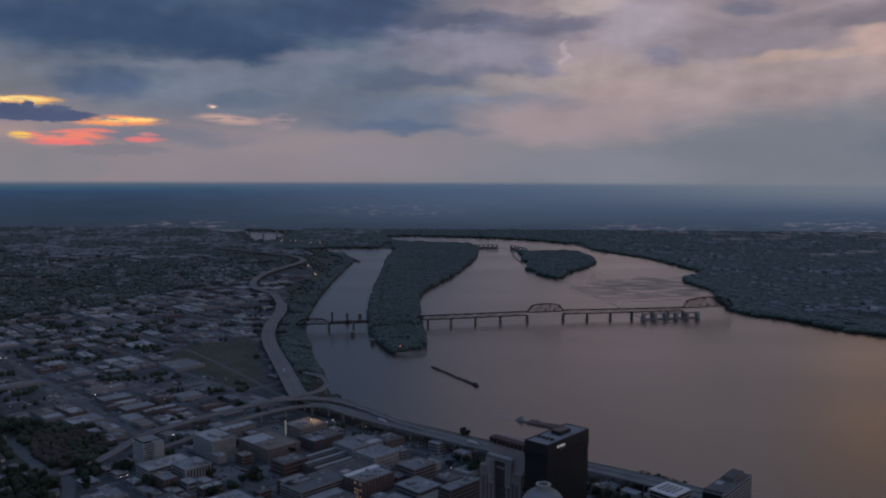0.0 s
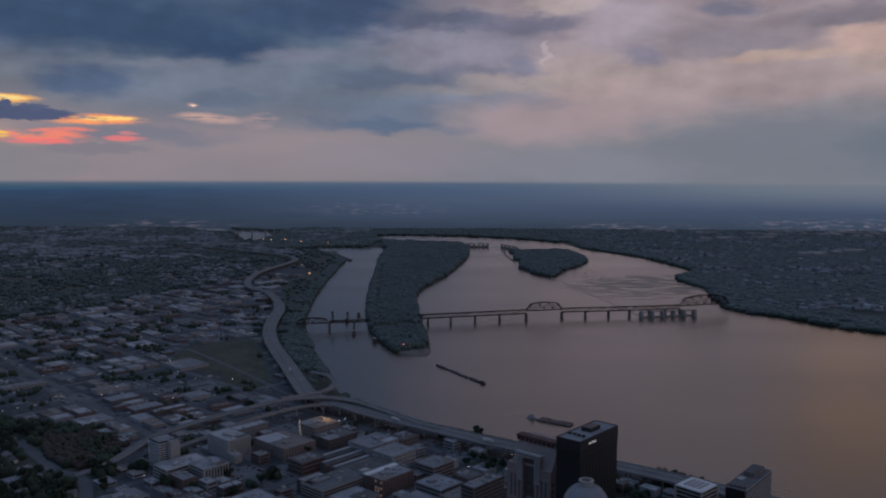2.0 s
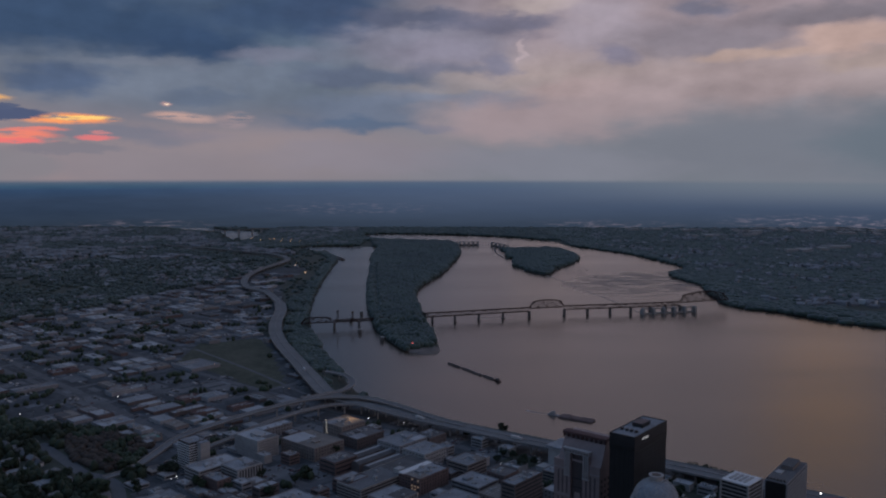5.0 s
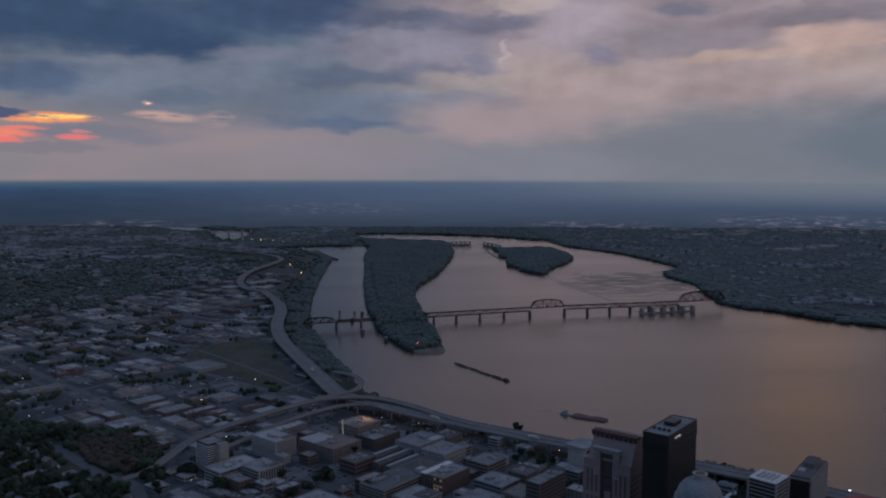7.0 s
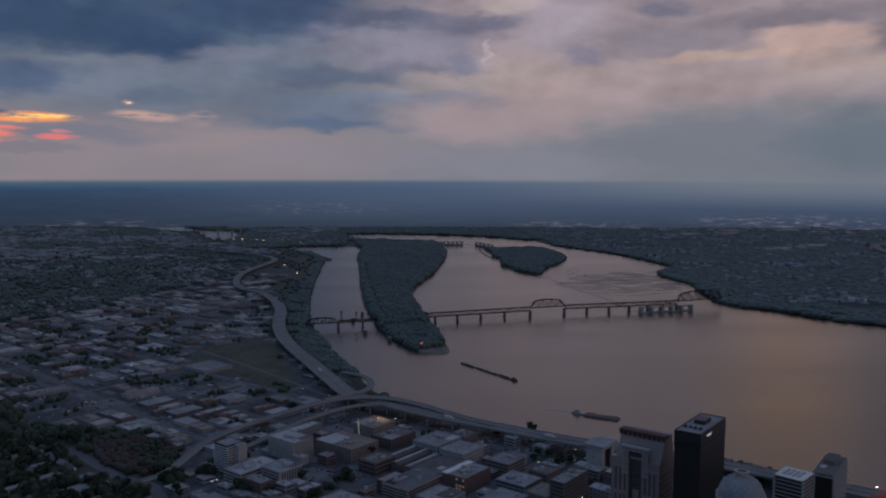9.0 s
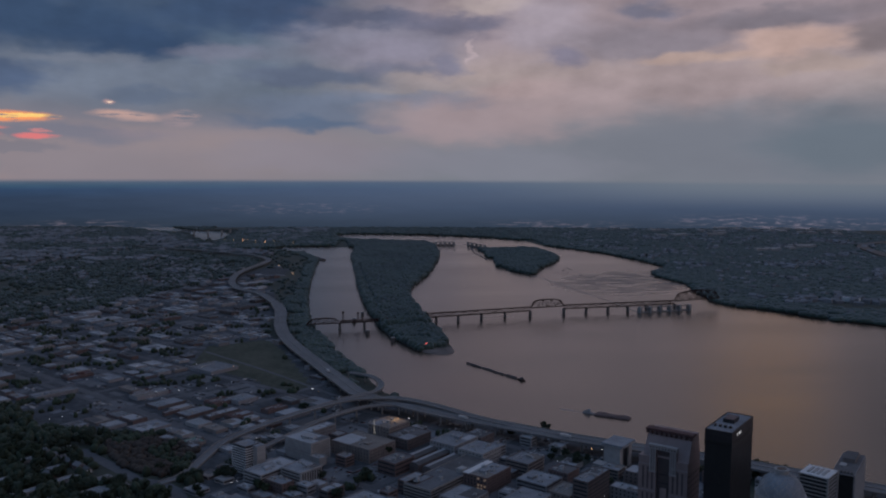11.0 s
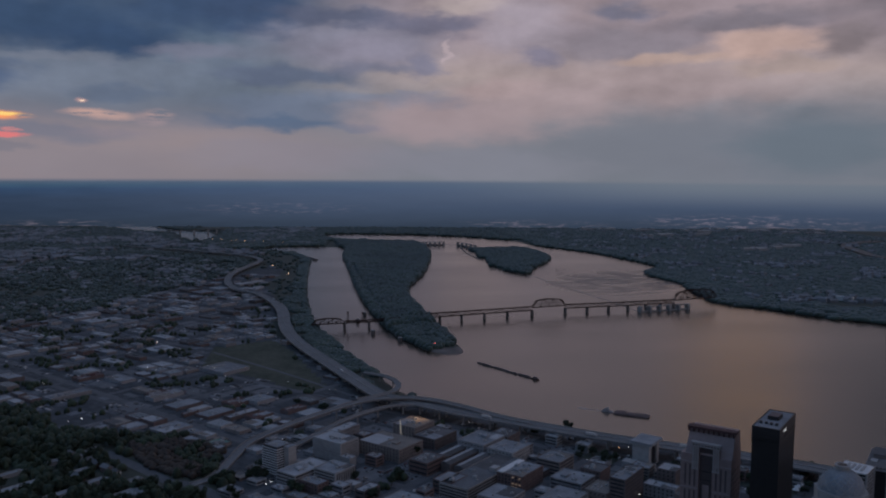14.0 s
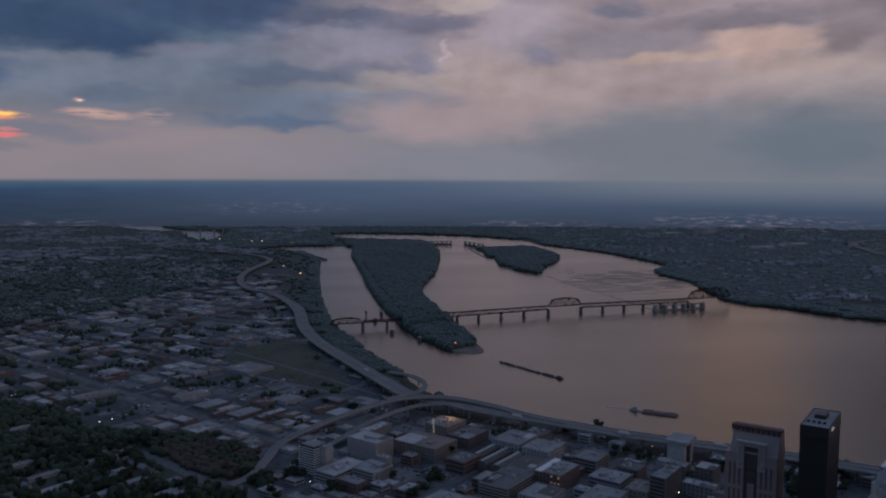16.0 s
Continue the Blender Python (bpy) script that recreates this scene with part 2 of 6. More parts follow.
# ---- materials ----
def material(name, colour, rough=0.8, metal=0.0, vary=0.25, scale=0.1, bump=0.0, island=0.0, spec=0.5, second=None, detail_scale=None, sheen=0.0, emit=None, power=0.0):
    m = bpy.data.materials.new(name)
    m.use_nodes = True
    n, l = m.node_tree.nodes, m.node_tree.links
    b = n["Principled BSDF"]
    b.inputs["Roughness"].default_value, b.inputs["Metallic"].default_value = rough, metal
    b.inputs["Specular IOR Level"].default_value = spec
    # cool-tinted sheen stands in for distance haze on woods and scrub
    if sheen:
        b.inputs["Sheen Weight"].default_value, b.inputs["Sheen Roughness"].default_value = sheen, 0.6
        b.inputs["Sheen Tint"].default_value = (0.76, 0.84, 1.0, 1)
    if emit:
        b.inputs["Emission Color"].default_value, b.inputs["Emission Strength"].default_value = (*emit, 1), power
    geo = n.new("ShaderNodeNewGeometry")
    obj = n.new("ShaderNodeObjectInfo")
    big, small = n.new("ShaderNodeTexNoise"), n.new("ShaderNodeTexNoise")
    for t, s in ((big, scale), (small, detail_scale or scale * 9)):
        t.inputs["Scale"].default_value, t.inputs["Detail"].default_value = s, 4
        l.new(geo.outputs["Position"], t.inputs["Vector"])
    mix = n.new("ShaderNodeMath")
    mix.operation = "ADD"
    l.new(big.outputs[0], mix.inputs[0]), l.new(small.outputs[0], mix.inputs[1])
    ramp = n.new("ShaderNodeMapRange")
    l.new(mix.outputs[0], ramp.inputs[0])
    ramp.inputs[1].default_value, ramp.inputs[2].default_value = 0.7, 1.3
    colours = n.new("ShaderNodeMix")
    colours.data_type = "RGBA"
    l.new(ramp.outputs[0], colours.inputs[0])
    dark = second or tuple(c * (1 - vary) for c in colour)
    lite = colour if second else tuple(min(1, c * (1 + vary)) for c in colour)
    colours.inputs[6].default_value, colours.inputs[7].default_value = (*dark, 1), (*lite, 1)
    out = colours.outputs[2]
    if island:
        rnd = n.new("ShaderNodeMath")
        rnd.operation = "ADD"
        l.new(geo.outputs["Random Per Island"], rnd.inputs[0]), l.new(obj.outputs["Random"], rnd.inputs[1])
        hsv = n.new("ShaderNodeHueSaturation")
        val = n.new("ShaderNodeMapRange")
        l.new(rnd.outputs[0], val.inputs[0])
        val.inputs[2].default_value = 2.0
        val.inputs[3].default_value, val.inputs[4].default_value = 1 - island, 1 + island
        l.new(val.outputs[0], hsv.inputs["Value"])
        l.new(out, hsv.inputs["Color"])
        out = hsv.outputs[0]
    l.new(out, b.inputs["Base Color"])
    if bump:
        bp = n.new("ShaderNodeBump")
        bp.inputs["Strength"].default_value, bp.inputs["Distance"].default_value = 1.0, bump
        l.new(small.outputs[0], bp.inputs["Height"]), l.new(bp.outputs[0], b.inputs["Normal"])
    return m


M_GROUND = material("grass_and_scrub", (0.074, 0.082, 0.060), 0.95, vary=0.4, scale=0.014, detail_scale=0.1, second=(0.032, 0.042, 0.034), spec=0.2, sheen=0.08)
M_MEADOW = material("mown_meadow", (0.118, 0.122, 0.098), 0.95, vary=0.4, scale=0.018, detail_scale=0.12, second=(0.058, 0.070, 0.054), spec=0.2)
M_CITYGROUND = material("city_ground", (0.110, 0.118, 0.132), 0.9, vary=0.4, scale=0.03, detail_scale=0.12, second=(0.050, 0.058, 0.066), spec=0.2)
M_ASPHALT = material("asphalt", (0.108, 0.114, 0.126), 0.85, vary=0.25, scale=0.05)
M_LOT = material("parking_asphalt", (0.150, 0.157, 0.170), 0.9, vary=0.3, scale=0.06, detail_scale=0.7)
M_YARD = material("yard_paving", (0.118, 0.126, 0.140), 0.9, vary=0.3, scale=0.06, detail_scale=0.5, island=0.75, spec=0.2)
M_CONCRETE = material("concrete", (0.33, 0.32, 0.31), 0.85, vary=0.22, scale=0.08, detail_scale=0.8)
M_DECK = material("road_concrete", (0.185, 0.185, 0.192), 0.85, vary=0.22, scale=0.03, detail_scale=0.5)
M_LEAF = material("leaves", (0.030, 0.048, 0.026), 0.8, vary=0.4, scale=0.02, detail_scale=0.5, island=0.35, sheen=0.03)
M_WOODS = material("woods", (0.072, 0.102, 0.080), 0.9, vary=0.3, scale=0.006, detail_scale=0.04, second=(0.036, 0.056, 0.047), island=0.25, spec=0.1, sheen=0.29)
M_BARK = material("bark", (0.09, 0.07, 0.05), 0.9, scale=1.0)
M_ROOFS = [material("roof_membrane_grey", (0.205, 0.218, 0.238), 0.85, vary=0.3, scale=0.08, detail_scale=0.6, island=0.5),
           material("roof_gravel_dark", (0.11, 0.11, 0.115), 0.9, vary=0.3, scale=0.08, detail_scale=0.8, island=0.35),
           material("roof_white_coating", (0.345, 0.358, 0.38), 0.7, vary=0.2, scale=0.08, detail_scale=0.6, island=0.25),
           material("roof_tan_gravel", (0.20, 0.18, 0.165), 0.9, vary=0.25, scale=0.08, detail_scale=0.7, island=0.35)]
M_WALLS = [material("red_brick", (0.165, 0.122, 0.116), 0.9, vary=0.25, scale=0.2, detail_scale=2, island=0.35),
           material("tan_brick", (0.225, 0.20, 0.19), 0.9, vary=0.2, scale=0.2, detail_scale=2, island=0.35),
           material("grey_panel", (0.275, 0.277, 0.29), 0.8, vary=0.2, scale=0.2, detail_scale=2, island=0.35),
           material("pale_concrete", (0.36, 0.358, 0.36), 0.8, vary=0.18, scale=0.2, detail_scale=2, island=0.15),
           material("dark_brick", (0.14, 0.12, 0.118), 0.9, vary=0.25, scale=0.2, detail_scale=2, island=0.35)]
M_GLASS = material("window_glass", (0.03, 0.033, 0.04), 0.3, vary=0.2, scale=0.3, spec=0.3)
M_BLACKGLASS = material("black_glass", (0.022, 0.024, 0.026), 0.38, vary=0.3, scale=0.2)
M_BLACKSTEEL = material("black_steel", (0.026, 0.026, 0.029), 0.5, vary=0.3, scale=0.3)
M_GRANITE = material("pink_granite", (0.31, 0.236, 0.228), 0.55, vary=0.15, scale=0.15, detail_scale=1.5)
M_STEEL = material("rusted_steel", (0.048, 0.029, 0.027), 0.8, vary=0.35, scale=0.1, detail_scale=1.0, spec=0.0)
M_STONE = material("pier_stone", (0.14, 0.13, 0.128), 0.9, vary=0.3, scale=0.15, detail_scale=1.0, spec=0.2)
M_HVAC = material("galvanised_units", (0.36, 0.37, 0.38), 0.6, vary=0.2, scale=0.3)
M_WHITE = material("white_paint", (0.7, 0.71, 0.72), 0.6, vary=0.12, scale=0.3)
M_REDROOF = material("dull_red_roof", (0.28, 0.09, 0.085), 0.7, vary=0.25, scale=0.1, detail_scale=1.0)
M_RUSTROOF = material("dark_red_roof", (0.115, 0.062, 0.060), 0.85, vary=0.3, scale=0.1, detail_scale=0.7)
M_GREEN = material("green_copper", (0.12, 0.27, 0.23), 0.7, scale=0.2)
M_SHINGLE = material("shingles", (0.20, 0.208, 0.225), 0.9, vary=0.3, scale=0.3, island=0.6)
M_LAMP = material("lamp_glow", (0.8, 0.8, 0.8), 0.5, emit=(1.0, 0.94, 0.89), power=3.5)
M_SIGN = material("sign_glow", (0.8, 0.8, 0.8), 0.5, emit=(1.0, 0.96, 0.92), power=0.32)
M_TINTED = material("tinted_glass", (0.105, 0.086, 0.088), 0.3, vary=0.2, scale=0.3)
M_BROWNLEAF = material("russet_leaves", (0.052, 0.041, 0.034), 0.8, vary=0.4, scale=0.03, detail_scale=0.5, island=0.3)
M_WINDOWGLOW = material("lit_window", (0.5, 0.4, 0.3), 0.4, emit=(1.0, 0.62, 0.34), power=0.15)
M_LAMPWARM = material("sodium_glow", (0.8, 0.6, 0.4), 0.5, emit=(1.0, 0.52, 0.24), power=3.0)
# emission for the crane's legs, standing in for floodlight falling on them
M_MASTGLOW = material("mast_glow", (0.6, 0.55, 0.45), 0.6, emit=(1.0, 0.88, 0.70), power=0.2)
M_LAMPRED = material("red_beacon_glow", (0.8, 0.1, 0.1), 0.5, emit=(1.0, 0.16, 0.12), power=1.6)

M_PALESTONE = material("pale_stone", (0.40, 0.37, 0.365), 0.6, vary=0.15, scale=0.2, detail_scale=1.5)
M_DOME = material("pale_dome_metal", (0.27, 0.30, 0.345), 0.5, vary=0.15, scale=0.2, detail_scale=1.2)
M_GRAVEL = material("river_gravel", (0.19, 0.165, 0.15), 0.95, vary=0.35, scale=0.05, detail_scale=0.4, spec=0.2)

M_WATER = bpy.data.materials.new("river_water")
M_WATER.use_nodes = True
wn, wl = M_WATER.node_tree.nodes, M_WATER.node_tree.links
wb = wn["Principled BSDF"]
wb.inputs["Roughness"].default_value, wb.inputs["IOR"].default_value = 0.2, 2.5
geo = wn.new("ShaderNodeNewGeometry")
n1, n2 = wn.new("ShaderNodeTexNoise"), wn.new("ShaderNodeTexNoise")
mp = wn.new("ShaderNodeMapping")
mp.inputs[2].default_value, mp.inputs[3].default_value = (0, 0, radians(-20)), (0.35, 1.0, 1.0)
wl.new(geo.outputs["Position"], mp.inputs[0])
wl.new(mp.outputs[0], n1.inputs["Vector"]), wl.new(geo.outputs["Position"], n2.inputs["Vector"])
n1.inputs["Scale"].default_value, n1.inputs["Detail"].default_value = 0.006, 5
n2.inputs["Scale"].default_value, n2.inputs["Detail"].default_value = 0.15, 4
cr = wn.new("ShaderNodeMix")
cr.data_type = "RGBA"
wl.new(n1.outputs[0], cr.inputs[0])
cr.inputs[6].default_value, cr.inputs[7].default_value = (0.058, 0.041, 0.029, 1), (0.084, 0.058, 0.042, 1)
# broken water of the rapids below the weir
reach, size_ = wn.new("ShaderNodeMapping"), wn.new("ShaderNodeVectorMath")
reach.vector_type, size_.operation = "TEXTURE", "LENGTH"
reach.inputs[1].default_value, reach.inputs[2].default_value, reach.inputs[3].default_value = (620, 2520, 0), (0, 0, radians(50)), (330, 230, 1)
wl.new(geo.outputs["Position"], reach.inputs[0]), wl.new(reach.outputs[0], size_.inputs[0])
edge, ripple, stripes = wn.new("ShaderNodeMapRange"), wn.new("ShaderNodeTexNoise"), wn.new("ShaderNodeMapping")
edge.interpolation_type = "SMOOTHSTEP"
wl.new(size_.outputs["Value"], edge.inputs[0])
edge.inputs[1].default_value, edge.inputs[2].default_value = 1.15, 0.55
stripes.inputs[2].default_value, stripes.inputs[3].default_value = (0, 0, radians(-12)), (0.35, 1.0, 1.0)
wl.new(geo.outputs["Position"], stripes.inputs[0]), wl.new(stripes.outputs[0], ripple.inputs["Vector"])
ripple.inputs["Scale"].default_value, ripple.inputs["Detail"].default_value = 0.035, 5
cut, both = wn.new("ShaderNodeMapRange"), wn.new("ShaderNodeMath")
wl.new(ripple.outputs[0], cut.inputs[0])
cut.inputs[1].default_value, cut.inputs[2].default_value = 0.42, 0.62
both.operation = "MULTIPLY"
wl.new(edge.outputs[0], both.inputs[0]), wl.new(cut.outputs[0], both.inputs[1])
broken = wn.new("ShaderNodeMix")
broken.data_type = "RGBA"
wl.new(both.outputs[0], broken.inputs[0]), wl.new(cr.outputs[2], broken.inputs[6])
broken.inputs[7].default_value = (0.040, 0.028, 0.026, 1)
wl.new(broken.outputs[2], wb.inputs["Base Color"])
gust, rough_r = wn.new("ShaderNodeTexNoise"), wn.new("ShaderNodeMapRange")
wl.new(mp.outputs[0], gust.inputs["Vector"])
gust.inputs["Scale"].default_value, gust.inputs["Detail"].default_value = 0.004, 6
wl.new(gust.outputs[0], rough_r.inputs[0])
rough_r.inputs[1].default_value, rough_r.inputs[2].default_value, rough_r.inputs[3].default_value, rough_r.inputs[4].default_value = 0.3, 0.7, 0.19, 0.28
stir = wn.new("ShaderNodeMath")
stir.operation, stir.inputs[1].default_value = "MULTIPLY_ADD", 0.3
wl.new(both.outputs[0], stir.inputs[0]), wl.new(rough_r.outputs[0], stir.inputs[2])
wl.new(stir.outputs[0], wb.inputs["Roughness"])
bp = wn.new("ShaderNodeBump")
bp.inputs["Strength"].default_value, bp.inputs["Distance"].default_value = 0.5, 0.14
wl.new(n2.outputs[0], bp.inputs["Height"]), wl.new(bp.outputs[0], wb.inputs["Normal"])


# ---- mesh helpers ----
def mesh_of(name, verts, faces, mat=None):
    me = bpy.data.meshes.new(name)
    me.from_pydata([tuple(map(float, v)) for v in verts], [], faces)
    me.update()
    if mat:
        me.materials.append(mat)
    return me


def part(name, bm, mat, parent, label=""):
    me = bpy.data.meshes.new(name)
    bm.to_mesh(me)
    bm.free()
    me.materials.append(mat)
    ob = new(name, me)
    ob.parent = parent
    return tagged(ob, label)


def add_box(bm, x0, x1, y0, y1, z0, z1, turn=None):
    m = Matrix.Translation(((x0 + x1) / 2, (y0 + y1) / 2, (z0 + z1) / 2)) @ Matrix.Diagonal((x1 - x0, y1 - y0, z1 - z0, 1))
    bmesh.ops.create_cube(bm, size=1, matrix=(turn @ m) if turn else m)


def add_beam(bm, p, q, thick, deep=None):
    p, q = Vector(p), Vector(q)
    d = q - p
    m = Matrix.Translation((p + q) / 2) @ d.to_track_quat("X", "Z").to_matrix().to_4x4() @ Matrix.Diagonal((d.length, thick, deep or thick, 1))
    bmesh.ops.create_cube(bm, size=1, matrix=m)


CUBES = {}


def block(name, mat, parent, x0, x1, y0, y1, z0, z1, label=""):
    """A box part that shares one mesh with all boxes of its material."""
    if mat.name not in CUBES:
        bm = bmesh.new()
        bmesh.ops.create_cube(bm, size=1)
        me = bpy.data.meshes.new("box")
        bm.to_mesh(me)
        bm.free()
        me.materials.append(mat)
        CUBES[mat.name] = me
    ob = new(name, CUBES[mat.name])
    ob.parent = parent
    ob.matrix_basis = Matrix.Translation(((x0 + x1) / 2, (y0 + y1) / 2, (z0 + z1) / 2)) @ Matrix.Diagonal((abs(x1 - x0), abs(y1 - y0), abs(z1 - z0), 1))
    return tagged(ob, label)


def thing(name, label, category, at, turn=0.0, group=""):
    e = new(name)
    e.empty_display_size = 0.1
    e.matrix_basis = pose(*at, 0, 0, turn)
    return tagged(e, label, category, group)


def smooth_line(pts, step=25.0, closed=False):
    """Catmull-Rom through the points."""
    p = [np.array(q, float) for q in pts]
    n = len(p)
    out = []
    for i in range(n if closed else n - 1):
        a, b, c, d = (p[(i + k) % n] if closed else p[min(max(i + k, 0), n - 1)] for k in (-1, 0, 1, 2))
        m = max(1, int(np.linalg.norm(c - b) / step))
        for k in range(m):
            t = k / m
            out.append(0.5 * (2 * b + (c - a) * t + (2 * a - 5 * b + 4 * c - d) * t * t + (3 * b - a - 3 * c + d) * t ** 3))
    if not closed:
        out.append(p[-1])
    return np.array(out)


def inside(P, poly):
    x, y = P[:, 0], P[:, 1]
    res = np.zeros(len(P), bool)
    q = np.roll(poly, -1, 0)
    for (ax, ay), (bx, by) in zip(poly, q):
        if ay == by:
            continue
        c = ((ay > y) != (by > y)) & (x < (bx - ax) * (y - ay) / (by - ay) + ax)
        res ^= c
    return res


def far_from(P, line, closed=True):
    best = np.full(len(P), 1e12)
    ends = np.roll(line, -1, 0) if closed else line[1:]
    for a, b in zip(line, ends):
        d = b - a
        t = np.clip(((P - a) @ d) / max(d @ d, 1e-9), 0, 1)
        best = np.minimum(best, ((P - a - t[:, None] * d) ** 2).sum(1))
    return np.sqrt(best)


# ---- the river, the land ----
RIVER = smooth_line([(1500, 60), (900, 480), (420, 760), (215, 913), (156, 959), (60, 1035), (-60, 1120), (-137, 1183), (-177, 1237), (-203, 1300), (-225, 1393), (-258, 1490), (-288, 1637), (-330, 1800), (-349, 1950), (-370, 2236), (-381, 2524), (-389, 2960), (-400, 3250),
                     (-500, 3560), (-600, 3690), (-540, 3780), (-300, 3770), (-258, 3640), (-270, 3334), (-247, 2750), (-231, 2270), (-205, 1960), (-182, 1765), (-150, 1640), (-122, 1560), (-90, 1521), (-57, 1524)], 30)
RIVER = np.vstack([RIVER, smooth_line([(-50, 1560), (-56, 1640), (-72, 1830), (-88, 2090), (-95, 2290), (-70, 2470), (-5, 2750), (75, 3260), (102, 3560), (84, 3930), (-119, 4045), (-280, 4140), (-360, 4440), (-200, 4530), (231, 4400), (550, 4105), (618, 3800), (785, 3430), (845, 3120), (862, 2885),
                     (765, 2740), (742, 2610), (766, 2456), (735, 2300), (700, 2060), (730, 2015), (800, 1945), (855, 1830), (940, 1750), (1150, 1600), (1700, 1350), (3200, 900), (3200, -600), (1800, -300)], 30)])
ISLAND = smooth_line([(284, 3590), (353, 3600), (480, 3640), (545, 3540), (552, 3230), (462, 3000), (392, 2845), (338, 2708), (300, 2783), (272, 2906), (262, 2994), (292, 3200), (268, 3300), (290, 3450)], 30, True)
FARWATER = smooth_line([(-1700, 5150), (-1535, 4959), (-1304, 4738), (-1180, 4690), (-1114, 4492), (-1010, 4240), (-915, 4290), (-1000, 4700), (-1180, 4860), (-1300, 5020), (-1450, 5200)], 40, True)
CITYLAND = np.array([(-1600, 600), (-1500, 1750), (-950, 1950), (-820, 2250), (-700, 2600), (-560, 2950), (-470, 2900), (-500, 2500), (-440, 2150), (-430, 1750), (-330, 1500), (-230, 1230), (60, 1030), (215, 905), (900, 470), (900, 300)], float)

PARK = np.array([(-800, 790), (-850, 1270), (-715, 1215), (-650, 1120), (-530, 1075), (-446, 1010), (-404, 900), (-400, 790)], float)
TIP = np.array([(-135, 1500), (-135, 1588), (-100, 1578), (-75, 1572), (-30, 1592), (-30, 1500)], float)
MEADOW = np.array([(-528, 1626), (-415, 1677), (-377, 1575), (-321, 1360), (-303, 1283), (-349, 1283), (-431, 1381), (-528, 1473)], float)


def shore(P):
    """Metres inland (plus) or out on the water (minus)."""
    d = far_from(P, RIVER)
    d = np.where(inside(P, RIVER), -d, d)
    k = far_from(P, ISLAND)
    d = np.maximum(d, np.where(inside(P, ISLAND), k, -k))
    w = far_from(P, FARWATER)
    return np.where(inside(P, FARWATER), -w, np.minimum(d, w))


def ground_z(d):
    t = np.clip((np.asarray(d, float) + 8) / 16, 0, 1)
    return -4 + 6.5 * t * t * (3 - 2 * t)


def axis(lo, hi, fine_lo, fine_hi, fine, grow):
    a = list(np.arange(fine_lo, fine_hi, fine))
    s, v = fine, a[-1]
    while v < hi:
        s = min(s * grow, 2500)
        v += s
        a.append(v)
    s, v = fine, a[0]
    while v > lo:
        s = min(s * grow, 2500)
        v -= s
        a.insert(0, v)
    return np.array(a)


gx = axis(-30000, 30000, -560, 1000, 9, 1.05)
gy = axis(-6000, 45000, 700, 2300, 9, 1.04)
XX, YY = np.meshgrid(gx, gy)
GP = np.stack([XX.ravel(), YY.ravel()], 1)
near = (np.abs(GP[:, 0]) < 3500) & (GP[:, 1] > -800) & (GP[:, 1] < 5400)
GD = np.full(len(GP), 500.0)
GD[near] = shore(GP[near])
GZ = ground_z(GD)
nx, ny = len(gx), len(gy)
idx = np.arange(nx * ny).reshape(ny, nx)
quads = np.stack([idx[:-1, :-1], idx[:-1, 1:], idx[1:, 1:], idx[1:, :-1]], -1).reshape(-1, 4)
gme = bpy.data.meshes.new("ground")
gme.vertices.add(len(GP))
gme.vertices.foreach_set("co", np.column_stack([GP, GZ]).ravel())
gme.loops.add(quads.size)
gme.loops.foreach_set("vertex_index", quads.ravel())
gme.polygons.add(len(quads))
gme.polygons.foreach_set("loop_start", np.arange(len(quads)) * 4)
centres = GP[quads].mean(1)
cityface = inside(centres, CITYLAND) & ~inside(centres, MEADOW) & ~inside(centres, PARK) & (GD[quads].min(1) > 14)
gravel = inside(centres, TIP)
gme.polygons.foreach_set("material_index", np.where(gravel, 2, np.where(inside(centres, MEADOW), 3, cityface)).astype(np.int32))
gme.polygons.foreach_set("use_smooth", np.ones(len(quads), bool))
gme.materials.append(M_GROUND)
gme.materials.append(M_CITYGROUND)
gme.materials.append(M_GRAVEL)
gme.materials.append(M_MEADOW)
gme.update()
gme.validate()
tagged(new("ground", gme), "flat river plain with grassy banks and grey city ground", "ground", kind="structure")
tagged(new("water", mesh_of("water", [(-3000, -800, 0), (3400, -800, 0), (3400, 5300, 0), (-3000, 5300, 0)], [(0, 1, 2, 3)], M_WATER)),
       "wide muddy brown river with a dull evening sheen", "river", kind="structure")
Z0 = 2.5  # level of the city's ground


# ---- roads ----
def ribbon(pts, width, z, thick, step=12.0):
    """Deck of a road along a line of (x, y[, z])."""
    line = smooth_line([(p[0], p[1], p[2] if len(p) > 2 else z) for p in pts], step)
    bm = bmesh.new()
    rows = []
    for i, p in enumerate(line):
        d = line[min(i + 1, len(line) - 1)] - line[max(i - 1, 0)]
        s = np.array((d[1], -d[0], 0)) / math.hypot(d[0], d[1]) * width / 2
        rows.append([bm.verts.new(v) for v in (p - s, p + s, p + s - (0, 0, thick), p - s - (0, 0, thick))])
    for a, b in zip(rows, rows[1:]):
        for k in range(4):
            bm.faces.new((a[k], a[(k + 1) % 4], b[(k + 1) % 4], b[k]))
    bm.faces.new(rows[0])
    bm.faces.new(rows[-1][::-1])
    bmesh.ops.recalc_face_normals(bm, faces=bm.faces)
    return bm, line


